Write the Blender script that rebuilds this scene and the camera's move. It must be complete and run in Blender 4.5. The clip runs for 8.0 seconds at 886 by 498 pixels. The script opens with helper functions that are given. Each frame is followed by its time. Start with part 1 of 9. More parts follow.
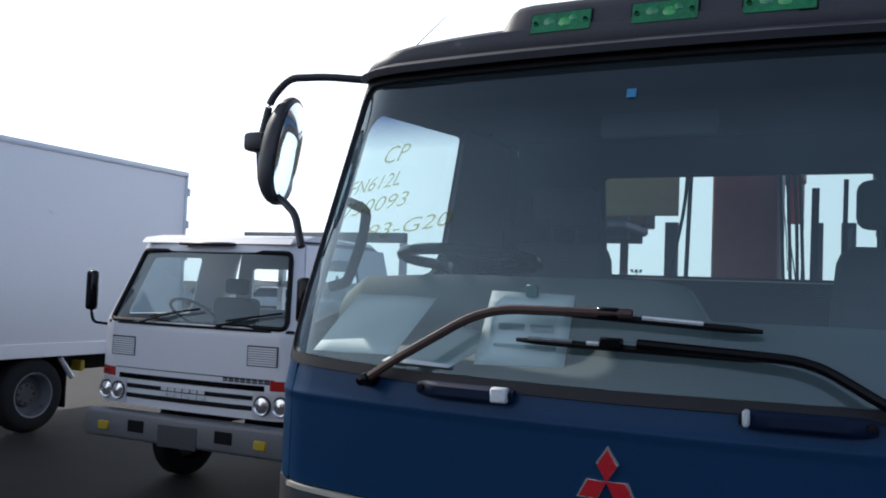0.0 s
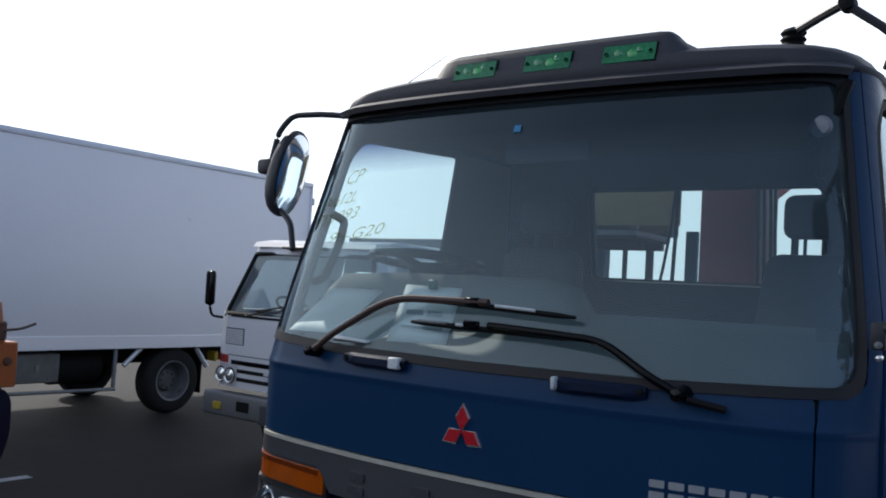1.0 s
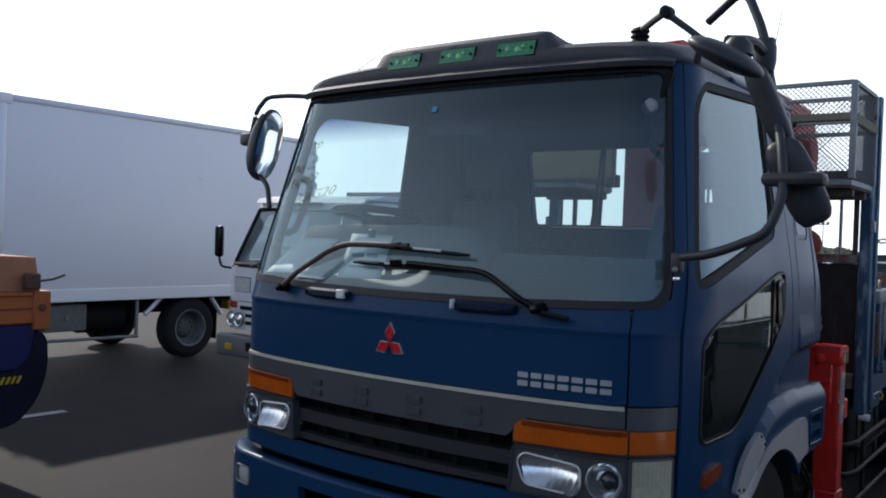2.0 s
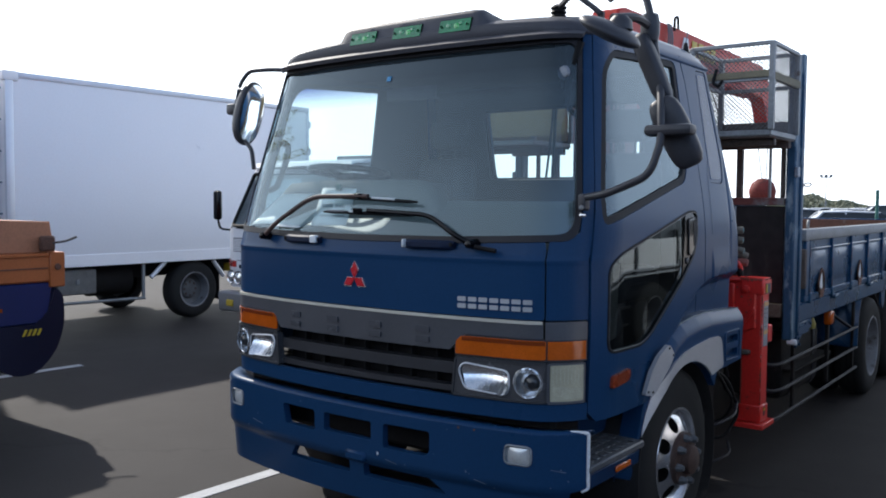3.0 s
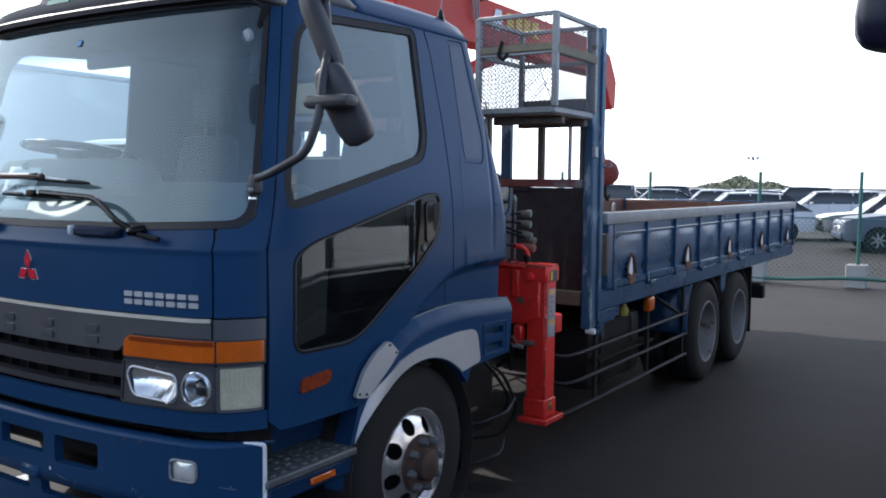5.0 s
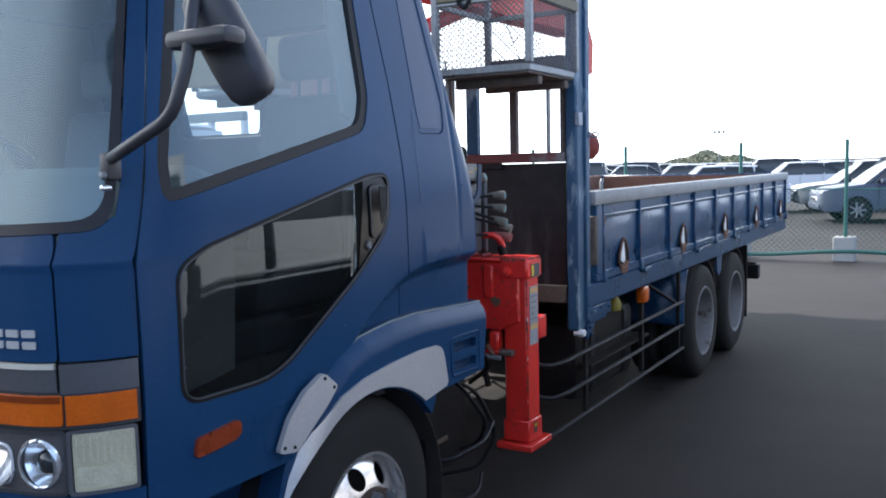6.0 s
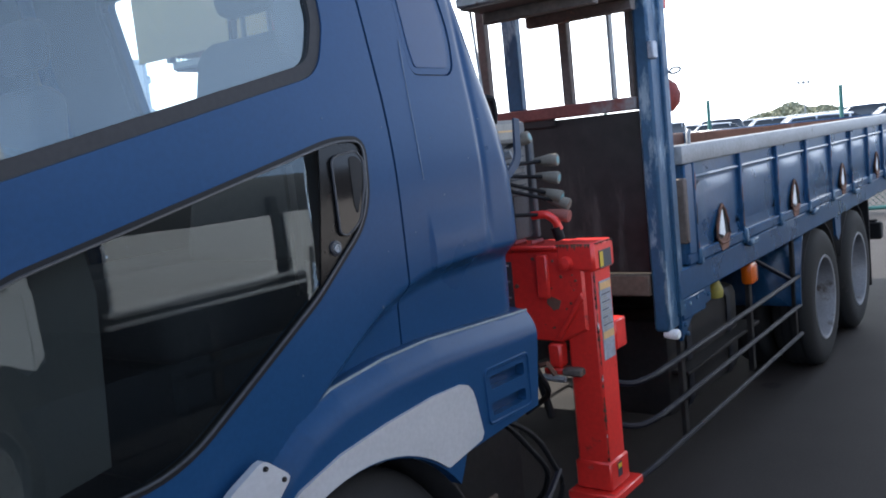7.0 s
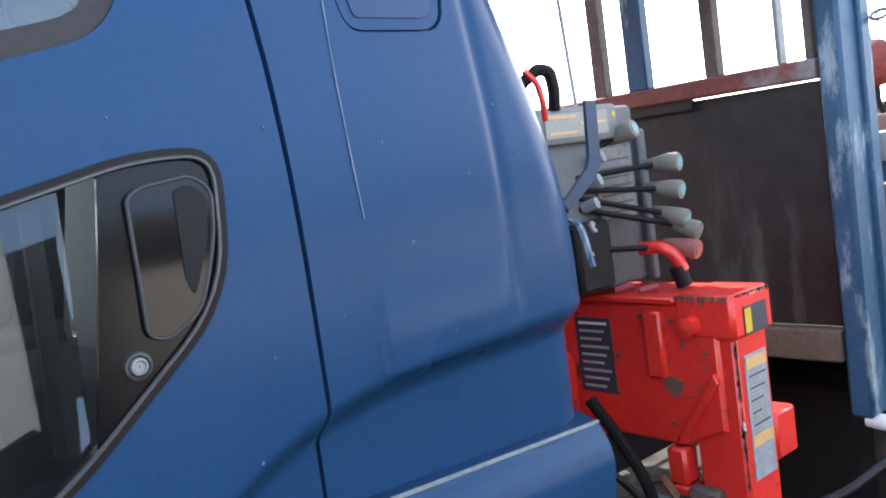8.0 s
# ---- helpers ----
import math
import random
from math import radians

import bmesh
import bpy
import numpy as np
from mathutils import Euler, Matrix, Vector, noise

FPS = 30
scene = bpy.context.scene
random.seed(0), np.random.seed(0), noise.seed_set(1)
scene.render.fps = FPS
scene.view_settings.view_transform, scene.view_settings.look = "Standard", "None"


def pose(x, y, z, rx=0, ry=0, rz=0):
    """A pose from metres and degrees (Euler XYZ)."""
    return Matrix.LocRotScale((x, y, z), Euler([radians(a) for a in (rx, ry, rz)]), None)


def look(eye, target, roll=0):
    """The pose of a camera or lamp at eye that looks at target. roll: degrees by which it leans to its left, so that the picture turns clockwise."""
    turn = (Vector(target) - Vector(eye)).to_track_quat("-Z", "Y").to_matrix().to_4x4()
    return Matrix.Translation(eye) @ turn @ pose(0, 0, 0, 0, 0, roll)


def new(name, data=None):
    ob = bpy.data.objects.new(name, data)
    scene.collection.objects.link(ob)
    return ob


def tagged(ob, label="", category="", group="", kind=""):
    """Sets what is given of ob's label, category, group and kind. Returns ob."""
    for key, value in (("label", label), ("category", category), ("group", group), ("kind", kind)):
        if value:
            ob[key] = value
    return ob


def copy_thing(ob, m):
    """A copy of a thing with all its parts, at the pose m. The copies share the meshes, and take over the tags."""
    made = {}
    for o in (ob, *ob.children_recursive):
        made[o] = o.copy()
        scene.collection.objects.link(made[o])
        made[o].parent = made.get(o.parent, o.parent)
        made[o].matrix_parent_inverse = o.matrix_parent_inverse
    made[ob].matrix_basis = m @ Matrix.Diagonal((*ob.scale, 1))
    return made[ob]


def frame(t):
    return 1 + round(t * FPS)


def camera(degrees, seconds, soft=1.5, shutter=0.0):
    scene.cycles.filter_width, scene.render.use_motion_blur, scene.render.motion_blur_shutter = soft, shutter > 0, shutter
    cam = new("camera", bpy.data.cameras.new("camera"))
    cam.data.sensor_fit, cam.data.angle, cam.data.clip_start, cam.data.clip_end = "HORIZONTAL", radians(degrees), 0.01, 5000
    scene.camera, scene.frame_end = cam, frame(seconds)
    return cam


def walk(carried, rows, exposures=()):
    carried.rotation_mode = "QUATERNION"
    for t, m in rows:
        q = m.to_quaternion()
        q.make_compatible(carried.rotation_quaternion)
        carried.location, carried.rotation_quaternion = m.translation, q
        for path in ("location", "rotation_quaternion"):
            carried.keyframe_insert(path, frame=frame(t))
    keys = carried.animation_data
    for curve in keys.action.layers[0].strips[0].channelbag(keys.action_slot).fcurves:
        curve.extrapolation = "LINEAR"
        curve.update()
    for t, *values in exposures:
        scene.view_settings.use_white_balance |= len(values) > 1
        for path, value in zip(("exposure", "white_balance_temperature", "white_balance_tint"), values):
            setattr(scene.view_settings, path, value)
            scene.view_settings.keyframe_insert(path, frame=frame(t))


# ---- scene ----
cam = camera(53.86, 8.0, 1.9)
ROWS = [
    (0, 0.467, -1.852, 1.687, 92.73, -2.29, 25.18),
    (0.5, 0.935, -1.910, 1.690, 94.15, -3.10, 32.64),
    (1, 1.348, -2.035, 1.680, 92.71, -3.32, 35.36),
    (1.5, 1.751, -2.182, 1.669, 90.66, -3.32, 39.05),
    (1.7, 1.884, -2.301, 1.684, 90.42, -2.52, 36.90),
    (2.8, 2.478, -2.764, 1.644, 86.99, -0.90, 36.87),
    (3, 2.592, -2.817, 1.627, 86.95, -0.44, 36.91),
    (3.5, 2.827, -2.860, 1.620, 85.25, -0.21, 38.64),
    (4, 3.153, -2.673, 1.628, 86.68, -1.98, 40.32),
    (4.5, 3.266, -2.350, 1.601, 87.05, -0.96, 38.00),
    (4.7, 3.239, -2.190, 1.624, 86.66, -1.20, 33.38),
    (5.8, 2.818, -1.308, 1.649, 84.15, 0.35, 32.84),
    (6, 2.730, -1.161, 1.613, 84.63, 1.32, 30.89),
    (6.5, 2.530, -0.731, 1.584, 84.13, 2.34, 31.19),
    (7, 2.336, -0.198, 1.548, 83.50, 5.81, 35.79),
    (7.5, 2.248, 0.354, 1.552, 84.62, 9.87, 45.13),
    (8, 2.008, 0.810, 1.536, 84.56, 7.82, 48.86),
]
walk(cam, [(t, pose(x, y, z, rx, ry, rz)) for t, x, y, z, rx, ry, rz in ROWS], [(0, -0.36, 6500, 10), (1.0, -0.54, 6500, 10), (1.7, -0.52, 6500, 10), (3.0, 0.19, 6500, 10), (3.5, 0.42, 6500, 10), (4.7, 0.42, 6500, 10), (5.8, 1.02, 6500, 10), (6.5, 1.06, 6500, 10), (7.2, 1.52, 6600, 10), (7.5, 1.94, 6750, 10), (8.0, 2.26, 7150, 10)])

# ---- light ----
SUN_EL, SUN_AZ = radians(38.0), math.atan2(-1.15, 0.42)   # azimuth from +y towards +x
SUN_DIR = Vector((math.sin(SUN_AZ) * math.cos(SUN_EL), math.cos(SUN_AZ) * math.cos(SUN_EL), math.sin(SUN_EL)))
world = bpy.data.worlds.new("hazy_sky")
scene.world = world
world.use_nodes = True
wn, wl = world.node_tree.nodes, world.node_tree.links
wn.clear()
w_out, w_bg, w_sky = wn.new("ShaderNodeOutputWorld"), wn.new("ShaderNodeBackground"), wn.new("ShaderNodeTexSky")
w_sky.sky_type, w_sky.sun_disc = "NISHITA", False
w_sky.sun_elevation, w_sky.sun_rotation = SUN_EL, SUN_AZ
w_sky.air_density, w_sky.dust_density, w_sky.ozone_density = 1.0, 1.0, 1.5
w_bg.inputs["Strength"].default_value = 0.15
# thin bright haze: thick towards the horizon and the sun, thinner overhead and away from the sun
haze = wn.new("ShaderNodeMix")
haze.data_type = "RGBA"
w_co, w_sep, w_up = wn.new("ShaderNodeTexCoord"), wn.new("ShaderNodeSeparateXYZ"), wn.new("ShaderNodeMapRange")
wl.new(w_co.outputs["Generated"], w_sep.inputs[0])
wl.new(w_sep.outputs["Z"], w_up.inputs["Value"])
w_up.interpolation_type = "SMOOTHSTEP"
for key, val in (("From Min", 0.30), ("From Max", 0.74), ("To Min", 0.90), ("To Max", 0.08)):
    w_up.inputs[key].default_value = val
wl.new(w_up.outputs[0], haze.inputs["Factor"])
w_dot, w_side = wn.new("ShaderNodeVectorMath"), wn.new("ShaderNodeMapRange")
w_dot.operation = "DOT_PRODUCT"
w_dot.inputs[1].default_value = SUN_DIR
wl.new(w_co.outputs["Generated"], w_dot.inputs[0])
wl.new(w_dot.outputs["Value"], w_side.inputs["Value"])
for key, val in (("From Min", -0.8), ("From Max", 1.0), ("To Min", 0.58), ("To Max", 1.75)):
    w_side.inputs[key].default_value = val
w_col = wn.new("ShaderNodeMix")
w_col.data_type, w_col.blend_type = "RGBA", "MULTIPLY"
w_col.inputs["Factor"].default_value = 1.0
w_tone, w_part = wn.new("ShaderNodeMix"), wn.new("ShaderNodeMapRange")
w_tone.data_type = "RGBA"
w_tone.inputs[6].default_value, w_tone.inputs[7].default_value = (5.0, 7.8, 13.2, 1), (9.0, 9.8, 10.8, 1)
w_part.inputs["From Min"].default_value, w_part.inputs["From Max"].default_value = -0.6, 0.3
wl.new(w_dot.outputs["Value"], w_part.inputs["Value"])
wl.new(w_part.outputs[0], w_tone.inputs["Factor"])
wl.new(w_tone.outputs[2], w_col.inputs[6])
wl.new(w_side.outputs[0], w_col.inputs[7])
wl.new(w_col.outputs[2], haze.inputs[7])
wl.new(w_sky.outputs[0], haze.inputs[6])
wl.new(haze.outputs[2], w_bg.inputs["Color"])
wl.new(w_bg.outputs[0], w_out.inputs["Surface"])
sun = new("sun", bpy.data.lights.new("sun", "SUN"))
sun.data.energy, sun.data.angle, sun.data.color = 4.7, radians(1.0), (1.0, 0.95, 0.88)
sun.matrix_world = look(SUN_DIR * 60, (0, 0, 0))

# ---- materials ----
def material(name, color, rough=0.5, metal=0.0, vary=0.15, scale=6.0, fine=60.0, bump=0.0, dirt=None, dirt_amount=0.0, dirt_scale=3.0, coat=0.0, spec=0.5, streak=1.0):
    """A Principled surface with colour variation at two scales, fine relief and patches of dirt or wear."""
    m = bpy.data.materials.new(name)
    m.use_nodes = True
    n, l = m.node_tree.nodes, m.node_tree.links
    b = n["Principled BSDF"]
    b.inputs["Metallic"].default_value = metal
    b.inputs["Coat Weight"].default_value = coat
    b.inputs["Coat Roughness"].default_value = 0.12
    b.inputs["Specular IOR Level"].default_value = spec
    co = n.new("ShaderNodeTexCoord")
    big, small = n.new("ShaderNodeTexNoise"), n.new("ShaderNodeTexNoise")
    big.inputs["Scale"].default_value, big.inputs["Detail"].default_value = scale, 5.0
    small.inputs["Scale"].default_value, small.inputs["Detail"].default_value = fine, 4.0
    l.new(co.outputs["Object"], big.inputs["Vector"])
    l.new(co.outputs["Object"], small.inputs["Vector"])
    add = n.new("ShaderNodeMath")
    add.operation = "ADD"
    l.new(big.outputs["Fac"], add.inputs[0])
    l.new(small.outputs["Fac"], add.inputs[1])
    half = n.new("ShaderNodeMapRange")
    half.inputs["From Min"].default_value, half.inputs["From Max"].default_value = 0.6, 1.4
    half.inputs["To Min"].default_value, half.inputs["To Max"].default_value = 1 - vary, 1 + vary
    l.new(add.outputs[0], half.inputs["Value"])
    tint = n.new("ShaderNodeMix")
    tint.data_type, tint.blend_type = "RGBA", "MULTIPLY"
    tint.inputs["Factor"].default_value = 1.0
    tint.inputs[6].default_value = (*color, 1)
    l.new(half.outputs[0], tint.inputs[7])
    col = tint.outputs[2]
    rough_map = n.new("ShaderNodeMapRange")
    rough_map.inputs["To Min"].default_value, rough_map.inputs["To Max"].default_value = max(rough - 0.1, 0.03), min(rough + 0.12, 1.0)
    l.new(big.outputs["Fac"], rough_map.inputs["Value"])
    rg = rough_map.outputs[0]
    if dirt and dirt_amount > 0:
        spot = n.new("ShaderNodeTexNoise")
        spot.inputs["Scale"].default_value, spot.inputs["Detail"].default_value, spot.inputs["Roughness"].default_value = dirt_scale, 8.0, 0.65
        run = n.new("ShaderNodeMapping")
        run.inputs["Scale"].default_value = (1.0, 1.0, streak)
        l.new(co.outputs["Object"], run.inputs["Vector"])
        l.new(run.outputs[0], spot.inputs["Vector"])
        edge = n.new("ShaderNodeMapRange")
        edge.inputs["From Min"].default_value, edge.inputs["From Max"].default_value = 0.72 - dirt_amount * 0.4, 0.80 - dirt_amount * 0.35
        l.new(spot.outputs["Fac"], edge.inputs["Value"])
        dm = n.new("ShaderNodeMix")
        dm.data_type = "RGBA"
        l.new(edge.outputs[0], dm.inputs["Factor"])
        l.new(col, dm.inputs[6])
        dm.inputs[7].default_value = (*dirt, 1)
        col = dm.outputs[2]
        rm = n.new("ShaderNodeMix")
        l.new(edge.outputs[0], rm.inputs["Factor"])
        l.new(rg, rm.inputs[2])
        rm.inputs[3].default_value = 0.85
        rg = rm.outputs[0]
    l.new(col, b.inputs["Base Color"])
    l.new(rg, b.inputs["Roughness"])
    if bump > 0:
        bp = n.new("ShaderNodeBump")
        bp.inputs["Strength"].default_value, bp.inputs["Distance"].default_value = bump, 0.004
        l.new(small.outputs["Fac"], bp.inputs["Height"])
        l.new(bp.outputs[0], b.inputs["Normal"])
    return m


def glass_material(name, tint, dust_haze=0.06, ior=1.5, band=None, film_color=(0.55, 0.56, 0.54)):
    """A thin pane: clear and tinted straight through, glossy by Fresnel, with a dusty film that can carry painted haze.
    """
    m = bpy.data.materials.new(name)
    m.use_nodes = True
    n, l = m.node_tree.nodes, m.node_tree.links
    n.clear()
    out, clear, gloss, dirt = n.new("ShaderNodeOutputMaterial"), n.new("ShaderNodeBsdfTransparent"), n.new("ShaderNodeBsdfGlossy"), n.new("ShaderNodeBsdfDiffuse")
    gloss.inputs["Roughness"].default_value = 0.02
    gloss.inputs["Color"].default_value = (0.78, 0.92, 1.0, 1)
    dirt.inputs["Color"].default_value = (*film_color, 1)
    fr = n.new("ShaderNodeFresnel")
    fr.inputs["IOR"].default_value = ior
    a, b2 = n.new("ShaderNodeMixShader"), n.new("ShaderNodeMixShader")
    co, film, fm = n.new("ShaderNodeTexCoord"), n.new("ShaderNodeTexNoise"), n.new("ShaderNodeMapRange")
    film.inputs["Scale"].default_value, film.inputs["Detail"].default_value = 2.5, 6.0
    fm.inputs["To Min"].default_value, fm.inputs["To Max"].default_value = dust_haze * 0.3, dust_haze * 1.7
    l.new(co.outputs["Object"], film.inputs["Vector"])
    l.new(film.outputs["Fac"], fm.inputs["Value"])
    film_out = fm.outputs[0]
    if band:
        sep, ramp = n.new("ShaderNodeSeparateXYZ"), n.new("ShaderNodeMapRange")
        l.new(co.outputs["Object"], sep.inputs[0])
        l.new(sep.outputs["Z"], ramp.inputs["Value"])
        ramp.inputs["From Min"].default_value, ramp.inputs["From Max"].default_value = band[0], band[1]
        mc = n.new("ShaderNodeMix")
        mc.data_type = "RGBA"
        mc.inputs[6].default_value, mc.inputs[7].default_value = (*tint, 1), (*band[2], 1)
        l.new(ramp.outputs[0], mc.inputs["Factor"])
        l.new(mc.outputs[2], clear.inputs["Color"])
        less, thin = n.new("ShaderNodeMapRange"), n.new("ShaderNodeMath")
        less.inputs["To Min"].default_value, less.inputs["To Max"].default_value = 1.0, 0.45
        thin.operation = "MULTIPLY"
        l.new(ramp.outputs[0], less.inputs["Value"])
        l.new(fm.outputs[0], thin.inputs[0])
        l.new(less.outputs[0], thin.inputs[1])
        film_out = thin.outputs[0]
    else:
        clear.inputs["Color"].default_value = (*tint, 1)
    l.new(film_out, a.inputs[0])
    l.new(clear.outputs[0], a.inputs[1])
    l.new(dirt.outputs[0], a.inputs[2])
    l.new(fr.outputs[0], b2.inputs[0])
    l.new(a.outputs[0], b2.inputs[1])
    l.new(gloss.outputs[0], b2.inputs[2])
    l.new(b2.outputs[0], out.inputs["Surface"])
    return m


RUST, DUST = (0.16, 0.06, 0.03), (0.30, 0.28, 0.25)
M = {}
M["blue"] = material("blue_cab_paint", (0.0095, 0.0400, 0.099), 0.30, 0.0, 0.10, 2.0, 90.0, 0.02, (0.03, 0.07, 0.13), 0.03, 9.0, 0.02, spec=0.10)
M["blue_bed"] = material("worn_blue_bed_paint", (0.010, 0.045, 0.104), 0.28, 0.0, 0.25, 3.0, 40.0, 0.10, (0.085, 0.12, 0.16), 0.30, 3.2, 0.10, spec=0.24)
M["blue_old"] = material("scuffed_blue_post_paint", (0.018, 0.060, 0.115), 0.5, 0.0, 0.25, 5.0, 50.0, 0.15, (0.20, 0.26, 0.31), 0.47, 14.0, spec=0.3, streak=0.3)
# shade of the step well, vents and groove is put into this blue
M["blue_dark"] = material("shaded_blue_panel", (0.007, 0.026, 0.070), 0.30, 0.0, 0.08, 3.0, 80.0, 0.0, coat=0.06, spec=0.14)
M["blue_gloss"] = material("glossy_dark_blue_panel", (0.0065, 0.029, 0.082), 0.20, 0.0, 0.06, 3.0, 80.0, 0.0, spec=0.18)
M["silver_patch"] = material("bare_aluminium_trim", (0.42, 0.42, 0.43), 0.42, 0.35, 0.10, 6.0, 90.0, 0.04, DUST, 0.10)
M["galv"] = material("galvanised_worn_steel", (0.20, 0.21, 0.22), 0.55, 0.3, 0.28, 5.0, 60.0, 0.10, (0.10, 0.07, 0.055), 0.24, 8.0)
M["rust"] = material("rusted_steel", (0.125, 0.058, 0.038), 0.85, 0.1, 0.40, 9.0, 70.0, 0.25, (0.20, 0.17, 0.15), 0.18, 4.0)
M["rust_red"] = material("faded_red_oxide_bar", (0.145, 0.046, 0.040), 0.65, 0.0, 0.25, 8.0, 60.0, 0.12, (0.19, 0.18, 0.18), 0.52, 4.5, spec=0.3)
M["red"] = material("red_crane_paint", (0.58, 0.024, 0.018), 0.36, 0.0, 0.18, 4.0, 60.0, 0.05, (0.10, 0.030, 0.022), 0.24, 14.0, 0.15)
# darker red holds the shade the column stands in behind the cab
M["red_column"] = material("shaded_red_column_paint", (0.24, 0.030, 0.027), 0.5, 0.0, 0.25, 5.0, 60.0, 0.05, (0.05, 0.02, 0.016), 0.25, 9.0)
M["red_boom"] = material("red_boom_paint", (0.46, 0.030, 0.020), 0.50, 0.0, 0.12, 2.0, 60.0, 0.03, (0.26, 0.06, 0.045), 0.12, 6.0, spec=0.2)
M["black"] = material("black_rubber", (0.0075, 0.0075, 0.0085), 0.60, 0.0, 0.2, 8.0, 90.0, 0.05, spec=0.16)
M["black_gloss"] = material("black_gloss_plastic", (0.003, 0.003, 0.004), 0.08, 0.0, 0.15, 5.0, 90.0, 0.01, spec=0.2)
M["brown_arm"] = material("sun_faded_wiper_arm", (0.060, 0.030, 0.024), 0.60, 0.0, 0.3, 14.0, 60.0, 0.05)
M["grey_plastic"] = material("grey_garnish_plastic", (0.085, 0.087, 0.097), 0.34, 0.30, 0.10, 4.0, 90.0, 0.02)
M["garnish_edge"] = material("pale_garnish_edge", (0.50, 0.47, 0.40), 0.45, 0.1, 0.12, 8.0, 60.0)
M["dark_trim"] = material("dark_bezel_plastic", (0.028, 0.028, 0.032), 0.45, 0.0, 0.15, 5.0, 90.0, 0.02, spec=0.35)
M["chassis"] = material("grimy_black_chassis", (0.011, 0.010, 0.010), 0.8, 0.0, 0.35, 6.0, 50.0, 0.15, (0.035, 0.03, 0.026), 0.18, 5.0, spec=0.2)
M["pipe"] = material("dark_guard_pipe", (0.006, 0.007, 0.013), 0.50, 0.0, 0.25, 9.0, 70.0, 0.08, (0.05, 0.045, 0.042), 0.11, 12.0, spec=0.16)
M["tyre"] = material("tyre_rubber", (0.018, 0.018, 0.018), 0.85, 0.0, 0.18, 9.0, 120.0, 0.15, (0.045, 0.041, 0.037), 0.16, 4.0, spec=0.2)
M["chrome"] = material("steel_wheel_cover", (0.66, 0.66, 0.68), 0.22, 0.85, 0.10, 7.0, 90.0, 0.02, (0.35, 0.32, 0.29), 0.10, 9.0)
M["rim_grey"] = material("silver_painted_rim", (0.21, 0.215, 0.23), 0.48, 0.3, 0.2, 8.0, 70.0, 0.05, (0.09, 0.075, 0.065), 0.3, 6.0)
M["hub"] = material("rusty_hub", (0.060, 0.035, 0.028), 0.75, 0.2, 0.35, 14.0, 80.0, 0.2)
M["amber"] = material("amber_lens", (0.46, 0.085, 0.005), 0.12, 0.0, 0.25, 14.0, 160.0, 0.06, coat=0.3)
M["amber_dull"] = material("dull_amber_lens", (0.20, 0.030, 0.008), 0.28, 0.0, 0.18, 18.0, 120.0, 0.06)
M["reflector"] = material("silver_reflector", (0.80, 0.81, 0.82), 0.16, 0.85, 0.08, 10.0, 120.0, 0.03)
M["amber_dark"] = material("amber_lens_ledge", (0.17, 0.028, 0.003), 0.2, 0.0, 0.2, 20.0, 160.0, 0.06, coat=0.3)
M["bezel_grey"] = material("silvered_lamp_bezel", (0.085, 0.085, 0.090), 0.25, 0.3, 0.2, 9.0, 90.0, 0.02)
M["fog_glass"] = material("bright_fog_lens", (0.62, 0.63, 0.62), 0.10, 0.35, 0.15, 22.0, 120.0, 0.05, coat=0.6)
M["lens_pale"] = material("pale_corner_lens", (0.40, 0.375, 0.270), 0.20, 0.0, 0.2, 12.0, 160.0, 0.10, coat=0.6)
M["lens_green"] = material("green_marker_lens", (0.004, 0.17, 0.055), 0.12, 0.0, 0.45, 16.0, 90.0, 0.06, coat=0.5)
M["lens_glow"] = material("sun_glow_green_spot", (0.007, 0.23, 0.08), 0.15, 0.0, 0.4, 60.0, 160.0, 0.06, coat=0.5)
M["roof_grey"] = material("grey_roof_trim", (0.045, 0.045, 0.054), 0.55, 0.0, 0.12, 5.0, 80.0, 0.03, spec=0.35)
M["mirror"] = material("mirror_glass", (0.80, 0.82, 0.83), 0.03, 1.0, 0.02, 3.0, 60.0)
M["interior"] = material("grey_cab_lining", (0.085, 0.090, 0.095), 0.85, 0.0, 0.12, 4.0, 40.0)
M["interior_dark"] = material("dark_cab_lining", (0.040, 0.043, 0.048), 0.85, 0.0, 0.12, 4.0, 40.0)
M["seat"] = material("grey_seat_cloth", (0.075, 0.080, 0.088), 0.92, 0.0, 0.12, 8.0, 60.0, 0.02)
M["dash"] = material("grey_green_dash_vinyl", (0.14, 0.155, 0.150), 0.60, 0.0, 0.10, 4.0, 150.0, 0.06)
M["paper"] = material("white_paper", (0.86, 0.88, 0.88), 0.70, 0.0, 0.04, 4.0, 60.0)
M["paper_print"] = material("printed_paper", (0.62, 0.66, 0.66), 0.70, 0.0, 0.06, 18.0, 160.0)
M["ink"] = material("grey_print", (0.25, 0.27, 0.28), 0.8)
M["white"] = material("white_van_paint", (0.70, 0.70, 0.72), 0.34, 0.0, 0.04, 1.2, 60.0, 0.0, (0.46, 0.45, 0.43), 0.05, 2.5, 0.2)
M["box_white"] = material("white_box_panel", (0.84, 0.81, 0.80), 0.45, 0.0, 0.035, 0.8, 40.0, 0.02, (0.56, 0.55, 0.54), 0.08, 1.5)
M["alloy"] = material("brushed_alloy_edge", (0.62, 0.62, 0.64), 0.38, 0.4, 0.08, 4.0, 90.0)
M["orange"] = material("orange_truck_paint", (0.43, 0.115, 0.028), 0.45, 0.0, 0.18, 3.0, 60.0, 0.04, (0.20, 0.085, 0.05), 0.18, 5.0)
